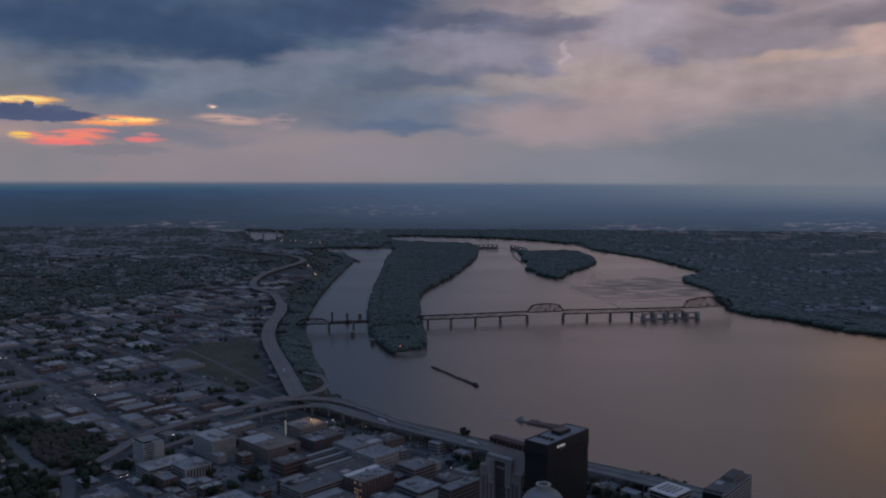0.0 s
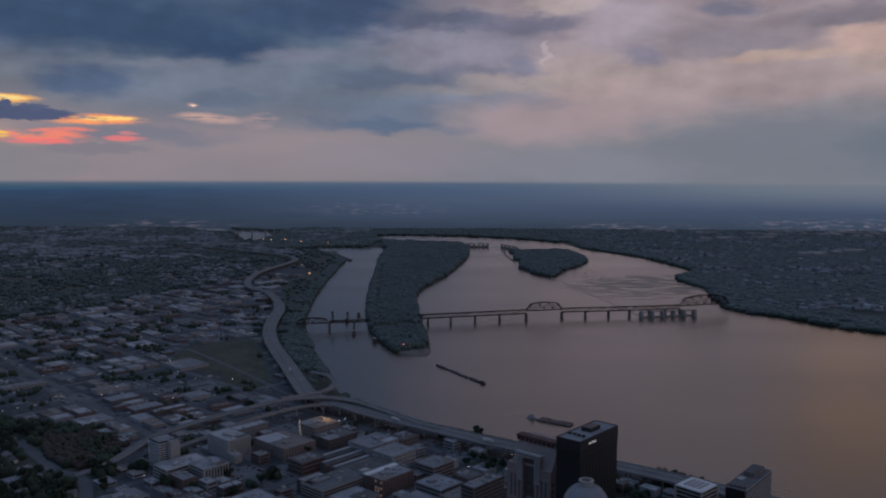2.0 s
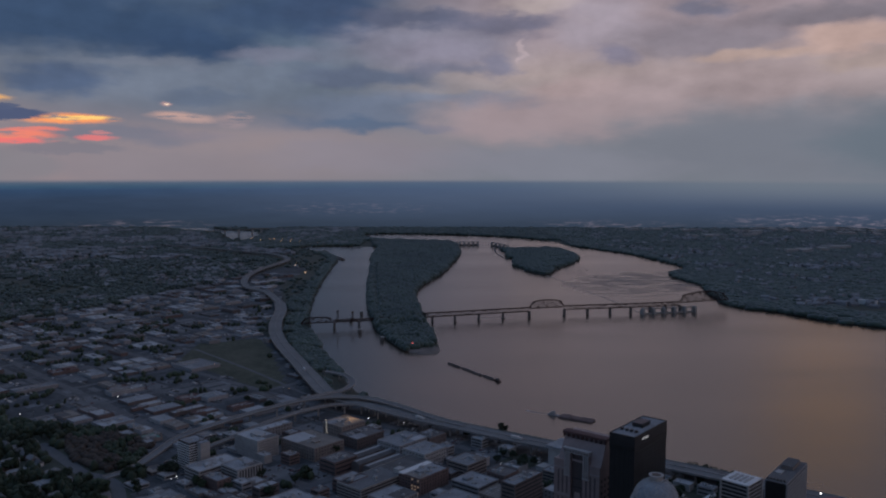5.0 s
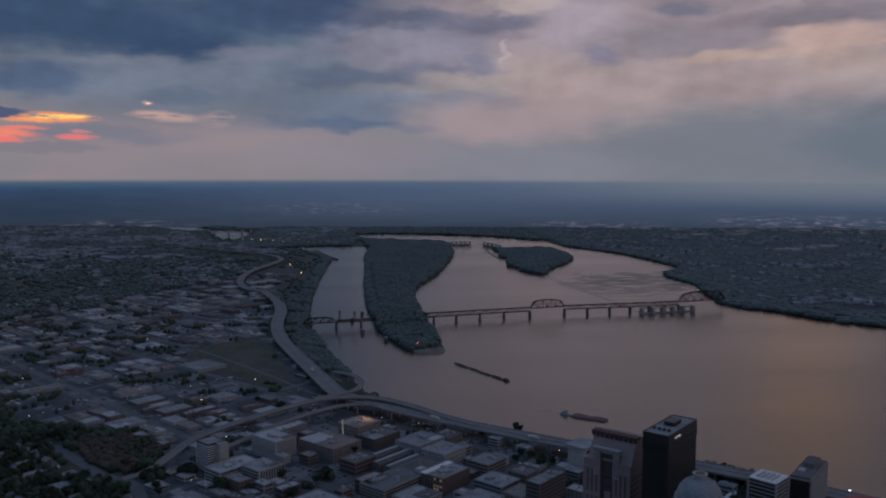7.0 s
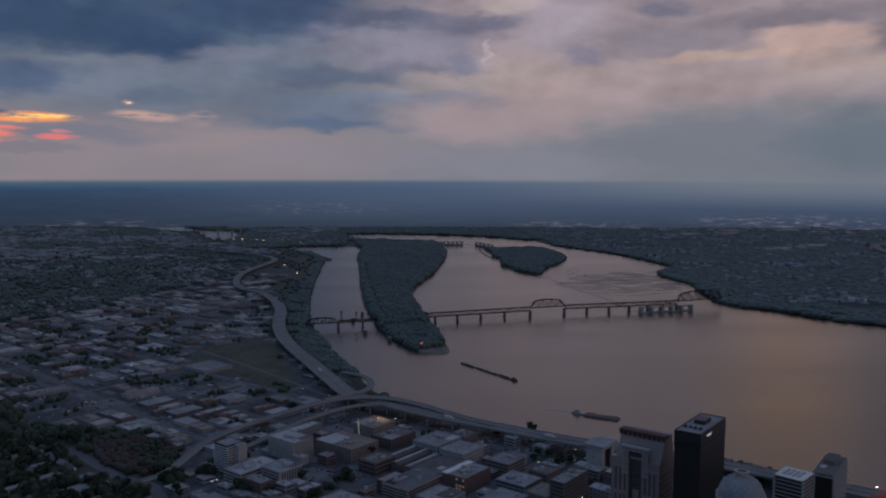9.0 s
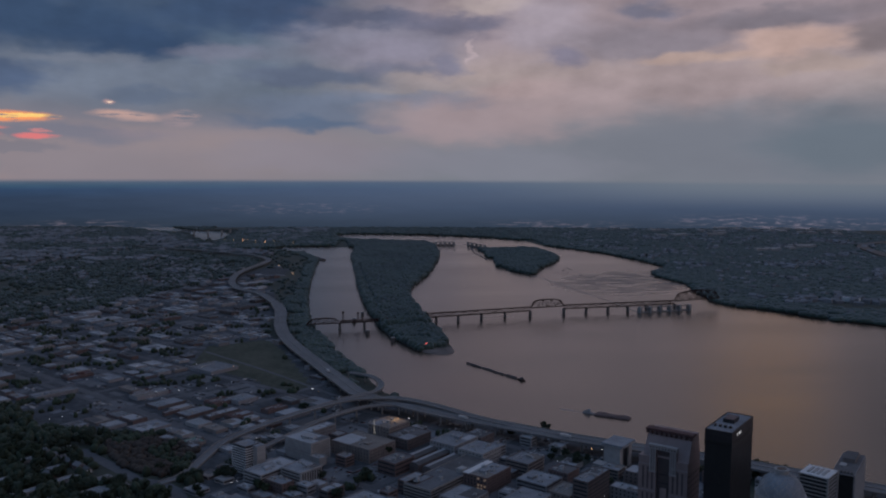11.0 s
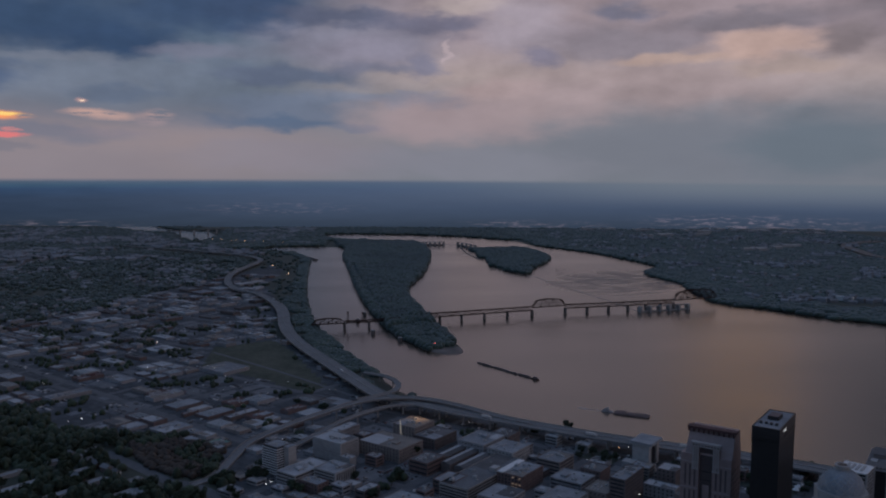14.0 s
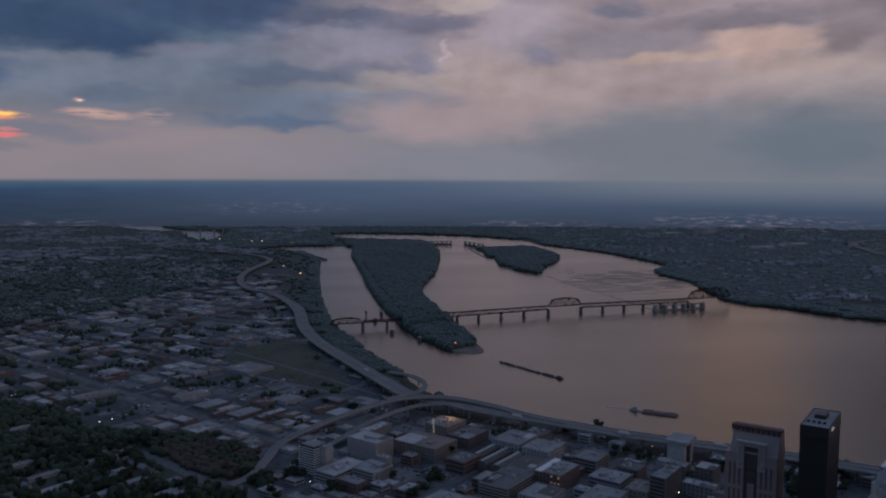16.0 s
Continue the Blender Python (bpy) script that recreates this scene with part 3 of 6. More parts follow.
def elevated_road(name, pts, width, z, label, median=True):
    """A road deck on columns, with parapets on both sides and a median."""
    road = thing(name, label, "road", (0, 0, 0))
    road["kind"] = "structure"
    bm, line = ribbon(pts, width, z, 1.6)
    part("deck", bm, M_DECK, road)
    sides = [-width / 2 + 0.25, width / 2 - 0.25] + ([0.0] if median else [])
    for s in sides:
        off = []
        for i, p in enumerate(line):
            d = line[min(i + 1, len(line) - 1)] - line[max(i - 1, 0)]
            k = np.array((d[1], -d[0], 0)) / math.hypot(d[0], d[1]) * s
            off.append(tuple(p + k + (0, 0, 1.0)))
        part("parapet", ribbon(off, 0.5, 0, 1.05)[0], M_CONCRETE, road)
    last = -99.0
    run = 0.0
    for a, b in zip(line, line[1:]):
        run += float(np.linalg.norm(b - a))
        if run - last > 32 and a[2] > Z0 + 3:
            last = run
            d = (b - a) / np.linalg.norm(b - a)
            for s in (-0.28, 0.28) if width > 14 else (0.0,):
                x, y = a[0] + d[1] * s * width, a[1] - d[0] * s * width
                block("column", M_CONCRETE, road, x - 1, x + 1, y - 1, y + 1, 4.0, a[2] - 1.5)
    return road


I64 = [(420, 690, 15), (300, 790, 16), (204, 864, 17), (150, 902, 17), (97, 932, 17), (29, 975, 17), (-33, 1022, 17), (-119, 1086, 18), (-172, 1137, 18), (-226, 1190, 17), (-262, 1290, 15), (-294, 1390, 13), (-366, 1610, 12), (-400, 1778, 12), (-418, 1970, 12), (-440, 2085, 12)]
elevated_road("expressway", I64, 27, 14, "grey concrete riverside expressway with two carriageways and parapets")
I64 = I64 + [(-502, 2265, 12), (-570, 2360, 12), (-612, 2510, 12), (-625, 2700, 12), (-608, 2860, 12), (-575, 3040, 12), (-578, 3160, 12), (-635, 3289, 12), (-725, 3385, 12), (-949, 3570, 12), (-1207, 3746, 12)]
elevated_road("expressway", I64[15:], 20, 14, "grey expressway winding on between houses and trees")
RAMP = [(-446, 901, 3.2), (-432, 914, 3.4), (-422, 937, 3.6), (-411, 986, 4.6), (-398, 1027, 7.5), (-354, 1074, 13.0), (-304, 1114, 18.0), (-258, 1147, 21), (-215, 1158, 22), (-172, 1150, 22), (-129, 1117, 21), (-82, 1068, 19), (-40, 1032, 17.6)]
elevated_road("ramp", RAMP, 11, 18, "curved concrete flyover ramp on round columns", False)
RAMP2 = [(-392, 945, 3.2), (-375, 965, 5), (-330, 1018, 10), (-290, 1072, 14), (-255, 1108, 16), (-215, 1135, 17), (-170, 1130, 17.5), (-125, 1094, 17.6)]
elevated_road("ramp", RAMP2, 8, 15, "lower concrete ramp joining the expressway", False)
LOOP = [(-250, 1345, 14), (-215, 1312, 15), (-199, 1262, 16), (-207, 1214, 17), (-232, 1186, 18), (-262, 1160, 20)]
elevated_road("ramp", LOOP, 9, 15, "tight concrete loop ramp at the river's edge", False)


# ---- buildings ----
TURN = -43.0  # the street grid
ROOFUNIT = {}
FOOTPRINTS = []


def roof_unit_mesh():
    if "me" not in ROOFUNIT:
        bm = bmesh.new()
        add_box(bm, -0.5, 0.5, -0.5, 0.5, 0.0, 0.75)
        add_box(bm, -0.42, 0.42, -0.42, 0.42, 0.75, 0.85)
        for x in (-0.22, 0.22):
            bmesh.ops.create_cone(bm, cap_ends=True, segments=8, radius1=0.18, radius2=0.15, depth=0.2, matrix=Matrix.Translation((x, 0, 0.92)))
        me = bpy.data.meshes.new("rooftop_unit")
        bm.to_mesh(me)
        bm.free()
        me.materials.append(M_HVAC)
        ROOFUNIT["me"] = me
    return ROOFUNIT["me"]


def building(x, y, w, d, h, wall, roof, label, floors=None, turn=TURN, name="building", units=2, bands=True, rng=random, parapet=0.9, panes=False, group=""):
    """A flat-roofed block: walls, sunk roof, parapets, window bands and rooftop units. w runs along the grid's first axis, d along its second."""
    FOOTPRINTS.append((x, y, math.hypot(w, d) / 2))
    b = thing(name, label, "building", (x, y, Z0), turn, group)
    block("wall", wall, b, -w / 2, w / 2, -d / 2, d / 2, -1.0, h - parapet)
    block("roof", roof, b, -w / 2 + 0.4, w / 2 - 0.4, -d / 2 + 0.4, d / 2 - 0.4, h - parapet, h - parapet + 0.12)
    for x0, x1, y0, y1 in ((-w / 2, w / 2, -d / 2, -d / 2 + 0.4), (-w / 2, w / 2, d / 2 - 0.4, d / 2), (-w / 2, -w / 2 + 0.4, -d / 2 + 0.4, d / 2 - 0.4), (w / 2 - 0.4, w / 2, -d / 2 + 0.4, d / 2 - 0.4)):
        block("parapet", wall, b, x0, x1, y0, y1, h - parapet, h)
    floors = floors or max(1, int(h / 4))
    step = (h - parapet) / floors
    if bands:
        for k in range(floors):
            z = k * step + step * 0.42
            tall = min(1.7, step * 0.42)
            for sx in (-1, 1):
                block("window_band", M_GLASS, b, sx * (w / 2 - 0.1), sx * (w / 2 + 0.06), -d / 2 + 1.2, d / 2 - 1.2, z, z + tall)
            for sy in (-1, 1):
                block("window_band", M_GLASS, b, -w / 2 + 1.2, w / 2 - 1.2, sy * (d / 2 - 0.1), sy * (d / 2 + 0.06), z, z + tall)
    if panes:
        for k in range(floors):
            z = k * step + step * 0.36
            for face, along in ((0, w), (1, d)):
                n = max(2, int(along / 4.6))
                for i in range(n):
                    q = (i + 0.5 - n / 2) * (along - 2.0) / n
                    if face:
                        block("window", M_GLASS, b, w / 2 - 0.1, w / 2 + 0.05, q - 0.75, q + 0.75, z, z + 1.9)
                    else:
                        block("window", M_GLASS, b, q - 0.75, q + 0.75, -d / 2 - 0.05, -d / 2 + 0.1, z, z + 1.9)
    if w > 20 and d > 20 and rng.random() < 0.4:
        px, py, pw, pd = rng.uniform(-0.2, 0.2) * w, rng.uniform(-0.2, 0.2) * d, rng.uniform(5, 9), rng.uniform(5, 12)
        block("penthouse", roof, b, px - pw / 2, px + pw / 2, py - pd / 2, py + pd / 2, h - parapet, h + rng.uniform(1.0, 2.4))
    if w > 14 and d > 14:
        f, g = rng.uniform(-0.25, 0.25), rng.uniform(-0.25, 0.25)
        block("roof_section", rng.choice(M_ROOFS), b, *((-w / 2 + 0.5, w * f) if rng.random() < 0.5 else (w * f, w / 2 - 0.5)), *((-d / 2 + 0.5, d * g) if rng.random() < 0.5 else (d * g, d / 2 - 0.5)), h - parapet + 0.1, h - parapet + 0.3)
        for i in range(rng.choice([0, 0, 2, 3])):
            block("duct", M_HVAC, b, -w * 0.3 + i * 3.5, -w * 0.3 + i * 3.5 + 0.8, -d * 0.35, d * rng.uniform(0.0, 0.3), h - parapet + 0.1, h - parapet + 0.8)
    for k in range(units + (3 if w * d > 700 else 1)):
        s = rng.uniform(1.6, 4.2)
        u = new("rooftop_unit", roof_unit_mesh())
        u.parent = b
        u.matrix_basis = Matrix.Translation((rng.uniform(-0.33, 0.33) * w, rng.uniform(-0.33, 0.33) * d, h - parapet + 0.12)) @ Matrix.Diagonal((s, s * rng.uniform(0.6, 1.3), s * 0.65, 1))
    return b


def plain_building(x, y, w, d, h, wall, roof, label, units, rng, group):
    """A far building: walls with parapet in one shell, sunk roof, a few rooftop units."""
    FOOTPRINTS.append((x, y, math.hypot(w, d) / 2))
    b = thing("building", label, "building", (x, y, Z0), TURN, group)
    bm = bmesh.new()
    add_box(bm, -w / 2, w / 2, -d / 2, d / 2, -1, h - 0.7)
    for x0, x1, y0, y1 in ((-w / 2, w / 2, -d / 2, -d / 2 + 0.4), (-w / 2, w / 2, d / 2 - 0.4, d / 2), (-w / 2, -w / 2 + 0.4, -d / 2 + 0.4, d / 2 - 0.4), (w / 2 - 0.4, w / 2, -d / 2 + 0.4, d / 2 - 0.4)):
        add_box(bm, x0, x1, y0, y1, h - 0.7, h)
    part("wall", bm, wall, b)
    if w > 16 and d > 16 and y < 1700:
        f = rng.uniform(-0.3, 0.3)
        if rng.random() < 0.6:
            block("roof_section", rng.choice(M_ROOFS), b, -w / 2 + 0.5, w * (f if f > 0 else f + 0.1), -d / 2 + 0.5, d * rng.uniform(0.0, 0.45), h - 0.56, h - 0.4)
        else:
            for i in range(rng.choice([2, 3, 4])):
                block("skylight", M_HVAC, b, -w * 0.38, w * 0.38, -d * 0.38 + i * 5, -d * 0.38 + i * 5 + 1.4, h - 0.56, h + 0.2)
    block("roof", roof, b, -w / 2 + 0.4, w / 2 - 0.4, -d / 2 + 0.4, d / 2 - 0.4, h - 0.7, h - 0.55)
    for k in range(units):
        s = rng.uniform(1.8, 4.0)
        u = new("rooftop_unit", roof_unit_mesh())
        u.parent = b
        u.matrix_basis = Matrix.Translation((rng.uniform(-0.33, 0.33) * w, rng.uniform(-0.33, 0.33) * d, h - 0.55)) @ Matrix.Diagonal((s, s * rng.uniform(0.6, 1.3), s * 0.65, 1))


RB, TB, GP_, PC, DB = M_WALLS
RG, RD, RW, RT = M_ROOFS
near_rng = random.Random(5)
# x, y, w, d, height, wall, roof, label, floors
DOWNTOWN_WEST = [
    (-284, 1048, 16, 47, 13.5, GP_, RW, "long low shed with a bright white roof", 1),
    (-227, 982, 62, 46, 16.5, TB, RT, "wide tan brick block with a flat gravel roof", 2),
    (-316, 871, 28, 17, 12.5, RB, RG, "low red-brown brick annex with a pale roof", 1),
    (-260, 848, 13, 25, 11.5, DB, RW, "low dark hall with a white roof", 1),
    (-126, 811, 34, 38, 14.5, GP_, RG, "grey commercial block with a membrane roof", 2),
    (-92, 939, 35, 38, 18.5, PC, RG, "pale stone block with a grey roof", 3),
    (-118, 974, 37, 48, 18.5, GP_, RG, "grey block with mixed roof levels near the expressway", 3),
    (-170, 1014, 34, 46, 13.5, DB, RD, "dark brick warehouse row beside the expressway", 3),
    (-194, 1045, 36, 40, 18.5, M_WALLS[1], RT, "ochre brick warehouse with a tan roof", 3),
    (-40, 850, 37, 34, 13.5, GP_, RG, "low grey commercial block", 2),
    (-66, 796, 34, 45, 14.5, GP_, RG, "grey block with a broad membrane roof", 2),
]
DOWNTOWN_EAST = [
    (-20, 812, 25, 33, 15.5, TB, RT, "tan block with a pale gravel roof", 2),
    (4, 806, 17, 48, 32.5, M_WALLS[4], RG, "dark slim office slab", 7),
    (63, 836, 21, 23, 24.5, DB, RW, "dark cube building with a pale roof", 5),
    (46, 816, 34, 16, 13.5, GP_, RW, "low hall with a long white roof", 1),
    (-226, 805, 33, 34, 14.5, GP_, RG, "grey low block with a broad pale roof", 2),
    (-172, 858, 24, 30, 14.5, RB, RG, "brick block beside the parking garage", 2),
    (-84, 1000, 26, 30, 15.5, DB, RD, "dark brick warehouse under the expressway", 2),
    (-45, 905, 30, 34, 16.5, TB, RG, "tan brick loft block", 3),
    (-8, 872, 24, 26, 14.5, RB, RD, "brick block with a dark roof", 2),
    (-190, 920, 26, 34, 15.5, RB, RD, "red brick loft block with a dark roof", 3),
    (-356, 810, 30, 36, 13.5, GP_, RG, "low grey hall among trees", 2),
    (-290, 800, 36, 30, 13.5, DB, RD, "low dark hall beside a street", 1),
]
WORKS = [
    (-486, 1141, 7, 24, 12.5, RB, RW, "narrow brick shed with a bright white roof", 1),
    (-498, 1073, 33, 43, 13.5, GP_, RG, "grey warehouse with a pitched pale roof edge", 1),
    (-416, 1127, 15, 50, 13.5, DB, RW, "long dark brick warehouse with a pale roof", 1),
    (-473, 1396, 60, 55, 13.5, GP_, RG, "big square depot with a flat grey roof", 1),
    (-430, 1009, 22, 20, 12.5, TB, M_GREEN, "small hall with a green copper roof", 1),
    (-538, 1236, 21, 52, 13.5, GP_, RG, "long grey shop row", 1),
    (-678, 1252, 22, 63, 13.5, GP_, RG, "long grey warehouse with a pale roof", 1),
]
for x, y, w, d, h, wall, roof, label, fl in DOWNTOWN_WEST + DOWNTOWN_EAST + WORKS:
    if x < -400:  # the works quarter is low
        x, y, w, d, h = (x + 170) * 1.023 - 170, y * 1.023, w * 1.02, d * 1.02, h - 7.5
    banded = x > -400 and near_rng.random() < 0.5
    building(x, y, w, d, h, wall, roof, label, max(fl, int(h / 3.9)), units=near_rng.randint(1, 4), bands=banded, panes=x > -400 and not banded, rng=near_rng)

for x, y, w, d in ((-397, 1144, 20, 34), (-436, 1216, 26, 34), (-692, 1392, 22, 44), (-352, 1172, 16, 36), (-560, 1275, 18, 30), (-880, 1432, 24, 40)):
    building(x, y, w, d, 5.5, RB, M_RUSTROOF, "low red brick shed with a dark red roof", 1, bands=False, units=2, rng=near_rng, group="red sheds of the works quarter")

# balcony slab block with bright floor edges and a stair tower
b = building(-358, 935, 23, 22, 32.5, DB, RG, "eleven-storey slab block with pale balcony bands", 8, bands=False, units=2, rng=near_rng)
for k in range(11):
    z = 1.0 + k * 2.8
    for x0, x1, y0, y1 in ((-12.4, 12.4, -11.9, -10.9), (11.4, 12.4, -10.9, 11.4)):
        block("balcony", M_WHITE, b, x0, x1, y0, y1, z, z + 0.95)
    block("window_band", M_GLASS, b, -11, 11, -11.06, -10.8, z + 0.5, z + 2.75)
    block("window_band", M_GLASS, b, 11.2, 11.56, -10.3, 10.3, z + 0.5, z + 2.75)
block("stair_tower", PC, b, 12.4, 20, -2, 10, -1, 31.5, "pale concrete stair tower")
block("stair_cap", RG, b, 12.7, 19.7, -1.7, 9.7, 31.5, 32)

# pale office block with strip windows
b = building(-293, 978, 45, 31, 23.5, PC, RW, "pale concrete office block with faint strip windows", 7, bands=False, units=5, rng=near_rng)
for k in range(7):
    z = 1.5 + k * 3.0
    block("window_band", M_WALLS[2], b, -21.5, 21.5, -15.62, -15.4, z, z + 1.0)
    for i in range(9):
        yy = -12.5 + i * 3.1
        block("window", M_GLASS, b, 22.3, 22.58, yy - 0.8, yy + 0.8, z, z + 1.4)
block("penthouse", PC, b, -6, 8, -5, 6, 22.6, 25.5)

# hospital with three wings
b = building(-328, 905, 29, 53, 15.5, PC, RW, "white hospital wing with dark strip windows", 4, units=6, rng=near_rng)
b = building(-294, 893, 31, 32, 18.5, PC, RG, "white ward block with tall pilasters", 4, bands=False, units=4, rng=near_rng)
for i in range(9):
    yy = -14.4 + i * 3.6
    block("pilaster", M_WALLS[3], b, 15.4, 16.0, yy - 0.6, yy + 0.6, -0.5, 18)
    block("window", M_GLASS, b, 15.4, 15.62, yy + 0.8, yy + 2.6, 0.8, 16.5)
for k in range(5):
    block("window_band", M_GLASS, b, -14, 14, -16.1, -15.9, 1.6 + 3.4 * k, 3.0 + 3.4 * k)

# parking garage; black strips stand in for the shade inside its open decks
b = building(-134, 874, 36, 112, 14.5, M_CONCRETE, M_LOT, "concrete parking garage with open slotted decks", 3, bands=False, units=2, rng=near_rng)
for k in range(4):
    z = 1.3 + k * 3.2
    block("deck_opening", M_BLACKSTEEL, b, -17, 17, -56.1, -55.6, z, z + 1.4)
    block("deck_opening", M_BLACKSTEEL, b, 17.6, 18.1, -55, 55, z, z + 1.4)
block("stair_head", PC, b, 6, 14, 4, 14, 13.6, 18)

# sawtooth sheds: pale strips between dark gutters
for k, (x, y, d) in enumerate(((-162, 946, 58), (-150, 932, 60), (-138, 916, 55))):
    s = thing("shed", "narrow long shed with a pale ridge roof", "building", (x, y, Z0), TURN, "row of sheds")
    FOOTPRINTS.append((x, y, 32))
    block("wall", DB, s, -6.5, 6.5, -d / 2, d / 2, -1, 10.2)
    bm = bmesh.new()
    vs = [bm.verts.new(v) for v in ((-6.5, -d / 2, 10.2), (-1, -d / 2, 12.2), (3.2, -d / 2, 11.4), (6.5, -d / 2, 10.2), (-6.5, d / 2, 10.2), (-1, d / 2, 12.2), (3.2, d / 2, 11.4), (6.5, d / 2, 10.2))]
    for f in ((0, 1, 5, 4), (1, 2, 6, 5), (2, 3, 7, 6), (3, 2, 1, 0), (4, 5, 6, 7), (0, 4, 7, 3)):
        bm.faces.new([vs[i] for i in f])
    part("roof", bm, RD, s)
    block("skylight_strip", M_ROOFS[2], s, -3.6, 0.4, -d / 2 + 1, d / 2 - 1, 11.9, 12.35)

# brick tower with lit windows
b = building(-94, 866, 31, 46, 18.5, RB, RG, "red brick block with some lit windows", 4, bands=False, units=4, rng=near_rng)
for k in range(5):
    for i in range(7):
        z, xx = 1.0 + k * 3.4, -12.6 + i * 4.2
        block("window", M_WINDOWGLOW if near_rng.random() < 0.65 and i > 3 else M_GLASS, b, xx - 0.9, xx + 0.9, -23.08, -22.8, z, z + 1.8)
    for i in range(10):
        z, yy = 1.0 + k * 3.4, -20 + i * 4.4
        block("window", M_GLASS, b, 15.3, 15.58, yy - 0.9, yy + 0.9, z, z + 1.8)
block("white_ledge", M_WHITE, b, -15.6, -8, -23.1, 23.1, 17.8, 18.7)

flood = new("floodlight", bpy.data.lights.new("floodlight", "POINT"))
flood.data.energy, flood.data.shadow_soft_size, flood.data.color = 2600, 1.0, (1.0, 0.6, 0.28)
flood.location = (-186, 1056, 27)
# slanted lattice crane; its legs glow by themselves in place of floodlighting
cr = thing("crane", "slim pale construction crane with legs that glow as if floodlit", "crane", (-212, 1012, Z0), TURN)
for sx in (-0.5, 0.5):
    for sy in (-0.5, 0.5):
        bm = bmesh.new()
        add_beam(bm, (sx, sy, 0), (sx * 0.6 - 2.2, sy * 0.6, 31), 0.2)
        part("mast_leg", bm, M_MASTGLOW, cr, "pale mast leg with floodlighting put in as its own glow")
for k in range(12):
    bm = bmesh.new()
    z = 2 + k * 2.4
    o = -2.2 * z / 31
    add_beam(bm, (-0.45 + o, -0.45, z), (0.45 + o, 0.45, z + 2.2), 0.14)
    add_beam(bm, (0.45 + o, -0.45, z), (-0.45 + o, 0.45, z + 2.2), 0.14)
    part("lattice_brace", bm, M_WALLS[3], cr)
block("floodlight", M_LAMPWARM, cr, -0.3, 0.3, -1.6, -1.1, 3, 3.5)

# arts pavilion on tall legs near the river
p = thing("pavilion", "pale pavilion with a broad roof on two tall shafts", "building", (66, 914, Z0), TURN)
FOOTPRINTS.append((66, 914, 26))
block("roof", RG, p, -13, 13, -17, 17, 27.5, 29.5)
block("eave", PC, p, -13.6, 13.6, -17.6, 17.6, 26.6, 27.5)
for yy in (-12, 11):
    block("shaft", PC, p, -10, 10, yy - 4, yy + 4, -1, 26.6)
block("glazing", M_GLASS, p, -8, 8, -8, 7, -1, 22)
block("podium", PC, p, -17, 19, -30, -16, -1, 8)

# ---- the towers ----
# black glass tower
t = thing("office_tower", "black glass and steel office tower with a flat grey roof", "tower", (80.9, 662.0, Z0), -41.7)
W, D, H = 21.7, 58.7, 128.5
block("core", M_BLACKGLASS, t, -W / 2, W / 2, -D / 2, D / 2, -1, H - 9)
block("crown", M_BLACKSTEEL, t, -W / 2 - 0.3, W / 2 + 0.3, -D / 2 - 0.3, D / 2 + 0.3, H - 9, H - 0.8)
block("roof", RG, t, -W / 2 + 0.5, W / 2 - 0.5, -D / 2 + 0.5, D / 2 - 0.5, H - 0.8, H - 0.6)
for x0, x1, y0, y1 in ((-W / 2 - 0.3, W / 2 + 0.3, -D / 2 - 0.3, -D / 2 + 0.5), (-W / 2 - 0.3, W / 2 + 0.3, D / 2 - 0.5, D / 2 + 0.3), (-W / 2 - 0.3, -W / 2 + 0.5, -D / 2 + 0.5, D / 2 - 0.5), (W / 2 - 0.5, W / 2 + 0.3, -D / 2 + 0.5, D / 2 - 0.5)):
    block("parapet", M_BLACKSTEEL, t, x0, x1, y0, y1, H - 0.8, H)
for k in range(37):
    z = 2 + k * 3.15
    block("spandrel", M_BLACKSTEEL, t, -W / 2 - 0.06, W / 2 + 0.06, -D / 2 - 0.06, D / 2 + 0.06, z, z + 0.9)
for i in range(13):
    y = -D / 2 + 0.3 + i * (D - 0.6) / 12
    block("mullion", M_BLACKSTEEL, t, W / 2, W / 2 + 0.22, y - 0.12, y + 0.12, 0, H - 9)
for i in range(6):
    x = -W / 2 + 0.3 + i * (W - 0.6) / 5
    block("mullion", M_BLACKSTEEL, t, x - 0.12, x + 0.12, -D / 2 - 0.22, -D / 2, 0, H - 9)
block("penthouse", M_BLACKSTEEL, t, -5, 4, -2, 13, H - 0.6, H + 2.6)
block("penthouse_roof", M_WALLS[0], t, -4.6, 3.6, -1.6, 12.6, H + 2.6, H + 2.8, "dull red hatch roof")
for i in range(4):
    block("rooftop_unit", M_BLACKSTEEL, t, -8 + i * 4.2, -6 + i * 4.2, -17, -14.5, H - 0.6, H + 1.2)
for z in (H - 13.2, H - 10.9):
    block("louvre_band", M_BLACKGLASS, t, -W / 2 - 0.5, W / 2 + 0.5, -D / 2 - 0.5, D / 2 + 0.5, z, z + 1.3)
# white logo bars on the crown, facing along the grid
for yy, z0, z1, dy in ((-16, -5.6, -3.8, 1.2), (-13.4, -5.6, -3.8, 0.4), (-12.4, -4.4, -3.8, 1.0), (-10.6, -5.6, -3.8, 0.4), (-9.4, -5.6, -3.8, 0.4), (-7.8, -5.6, -3.8, 0.4), (-6.8, -4.2, -3.8, 1.2), (-6.8, -5.6, -5.2, 1.2)):
    block("sign_bar", M_SIGN, t, W / 2 + 0.3, W / 2 + 0.55, yy, yy + dy, H + z0, H + z1, "glowing white sign stroke")

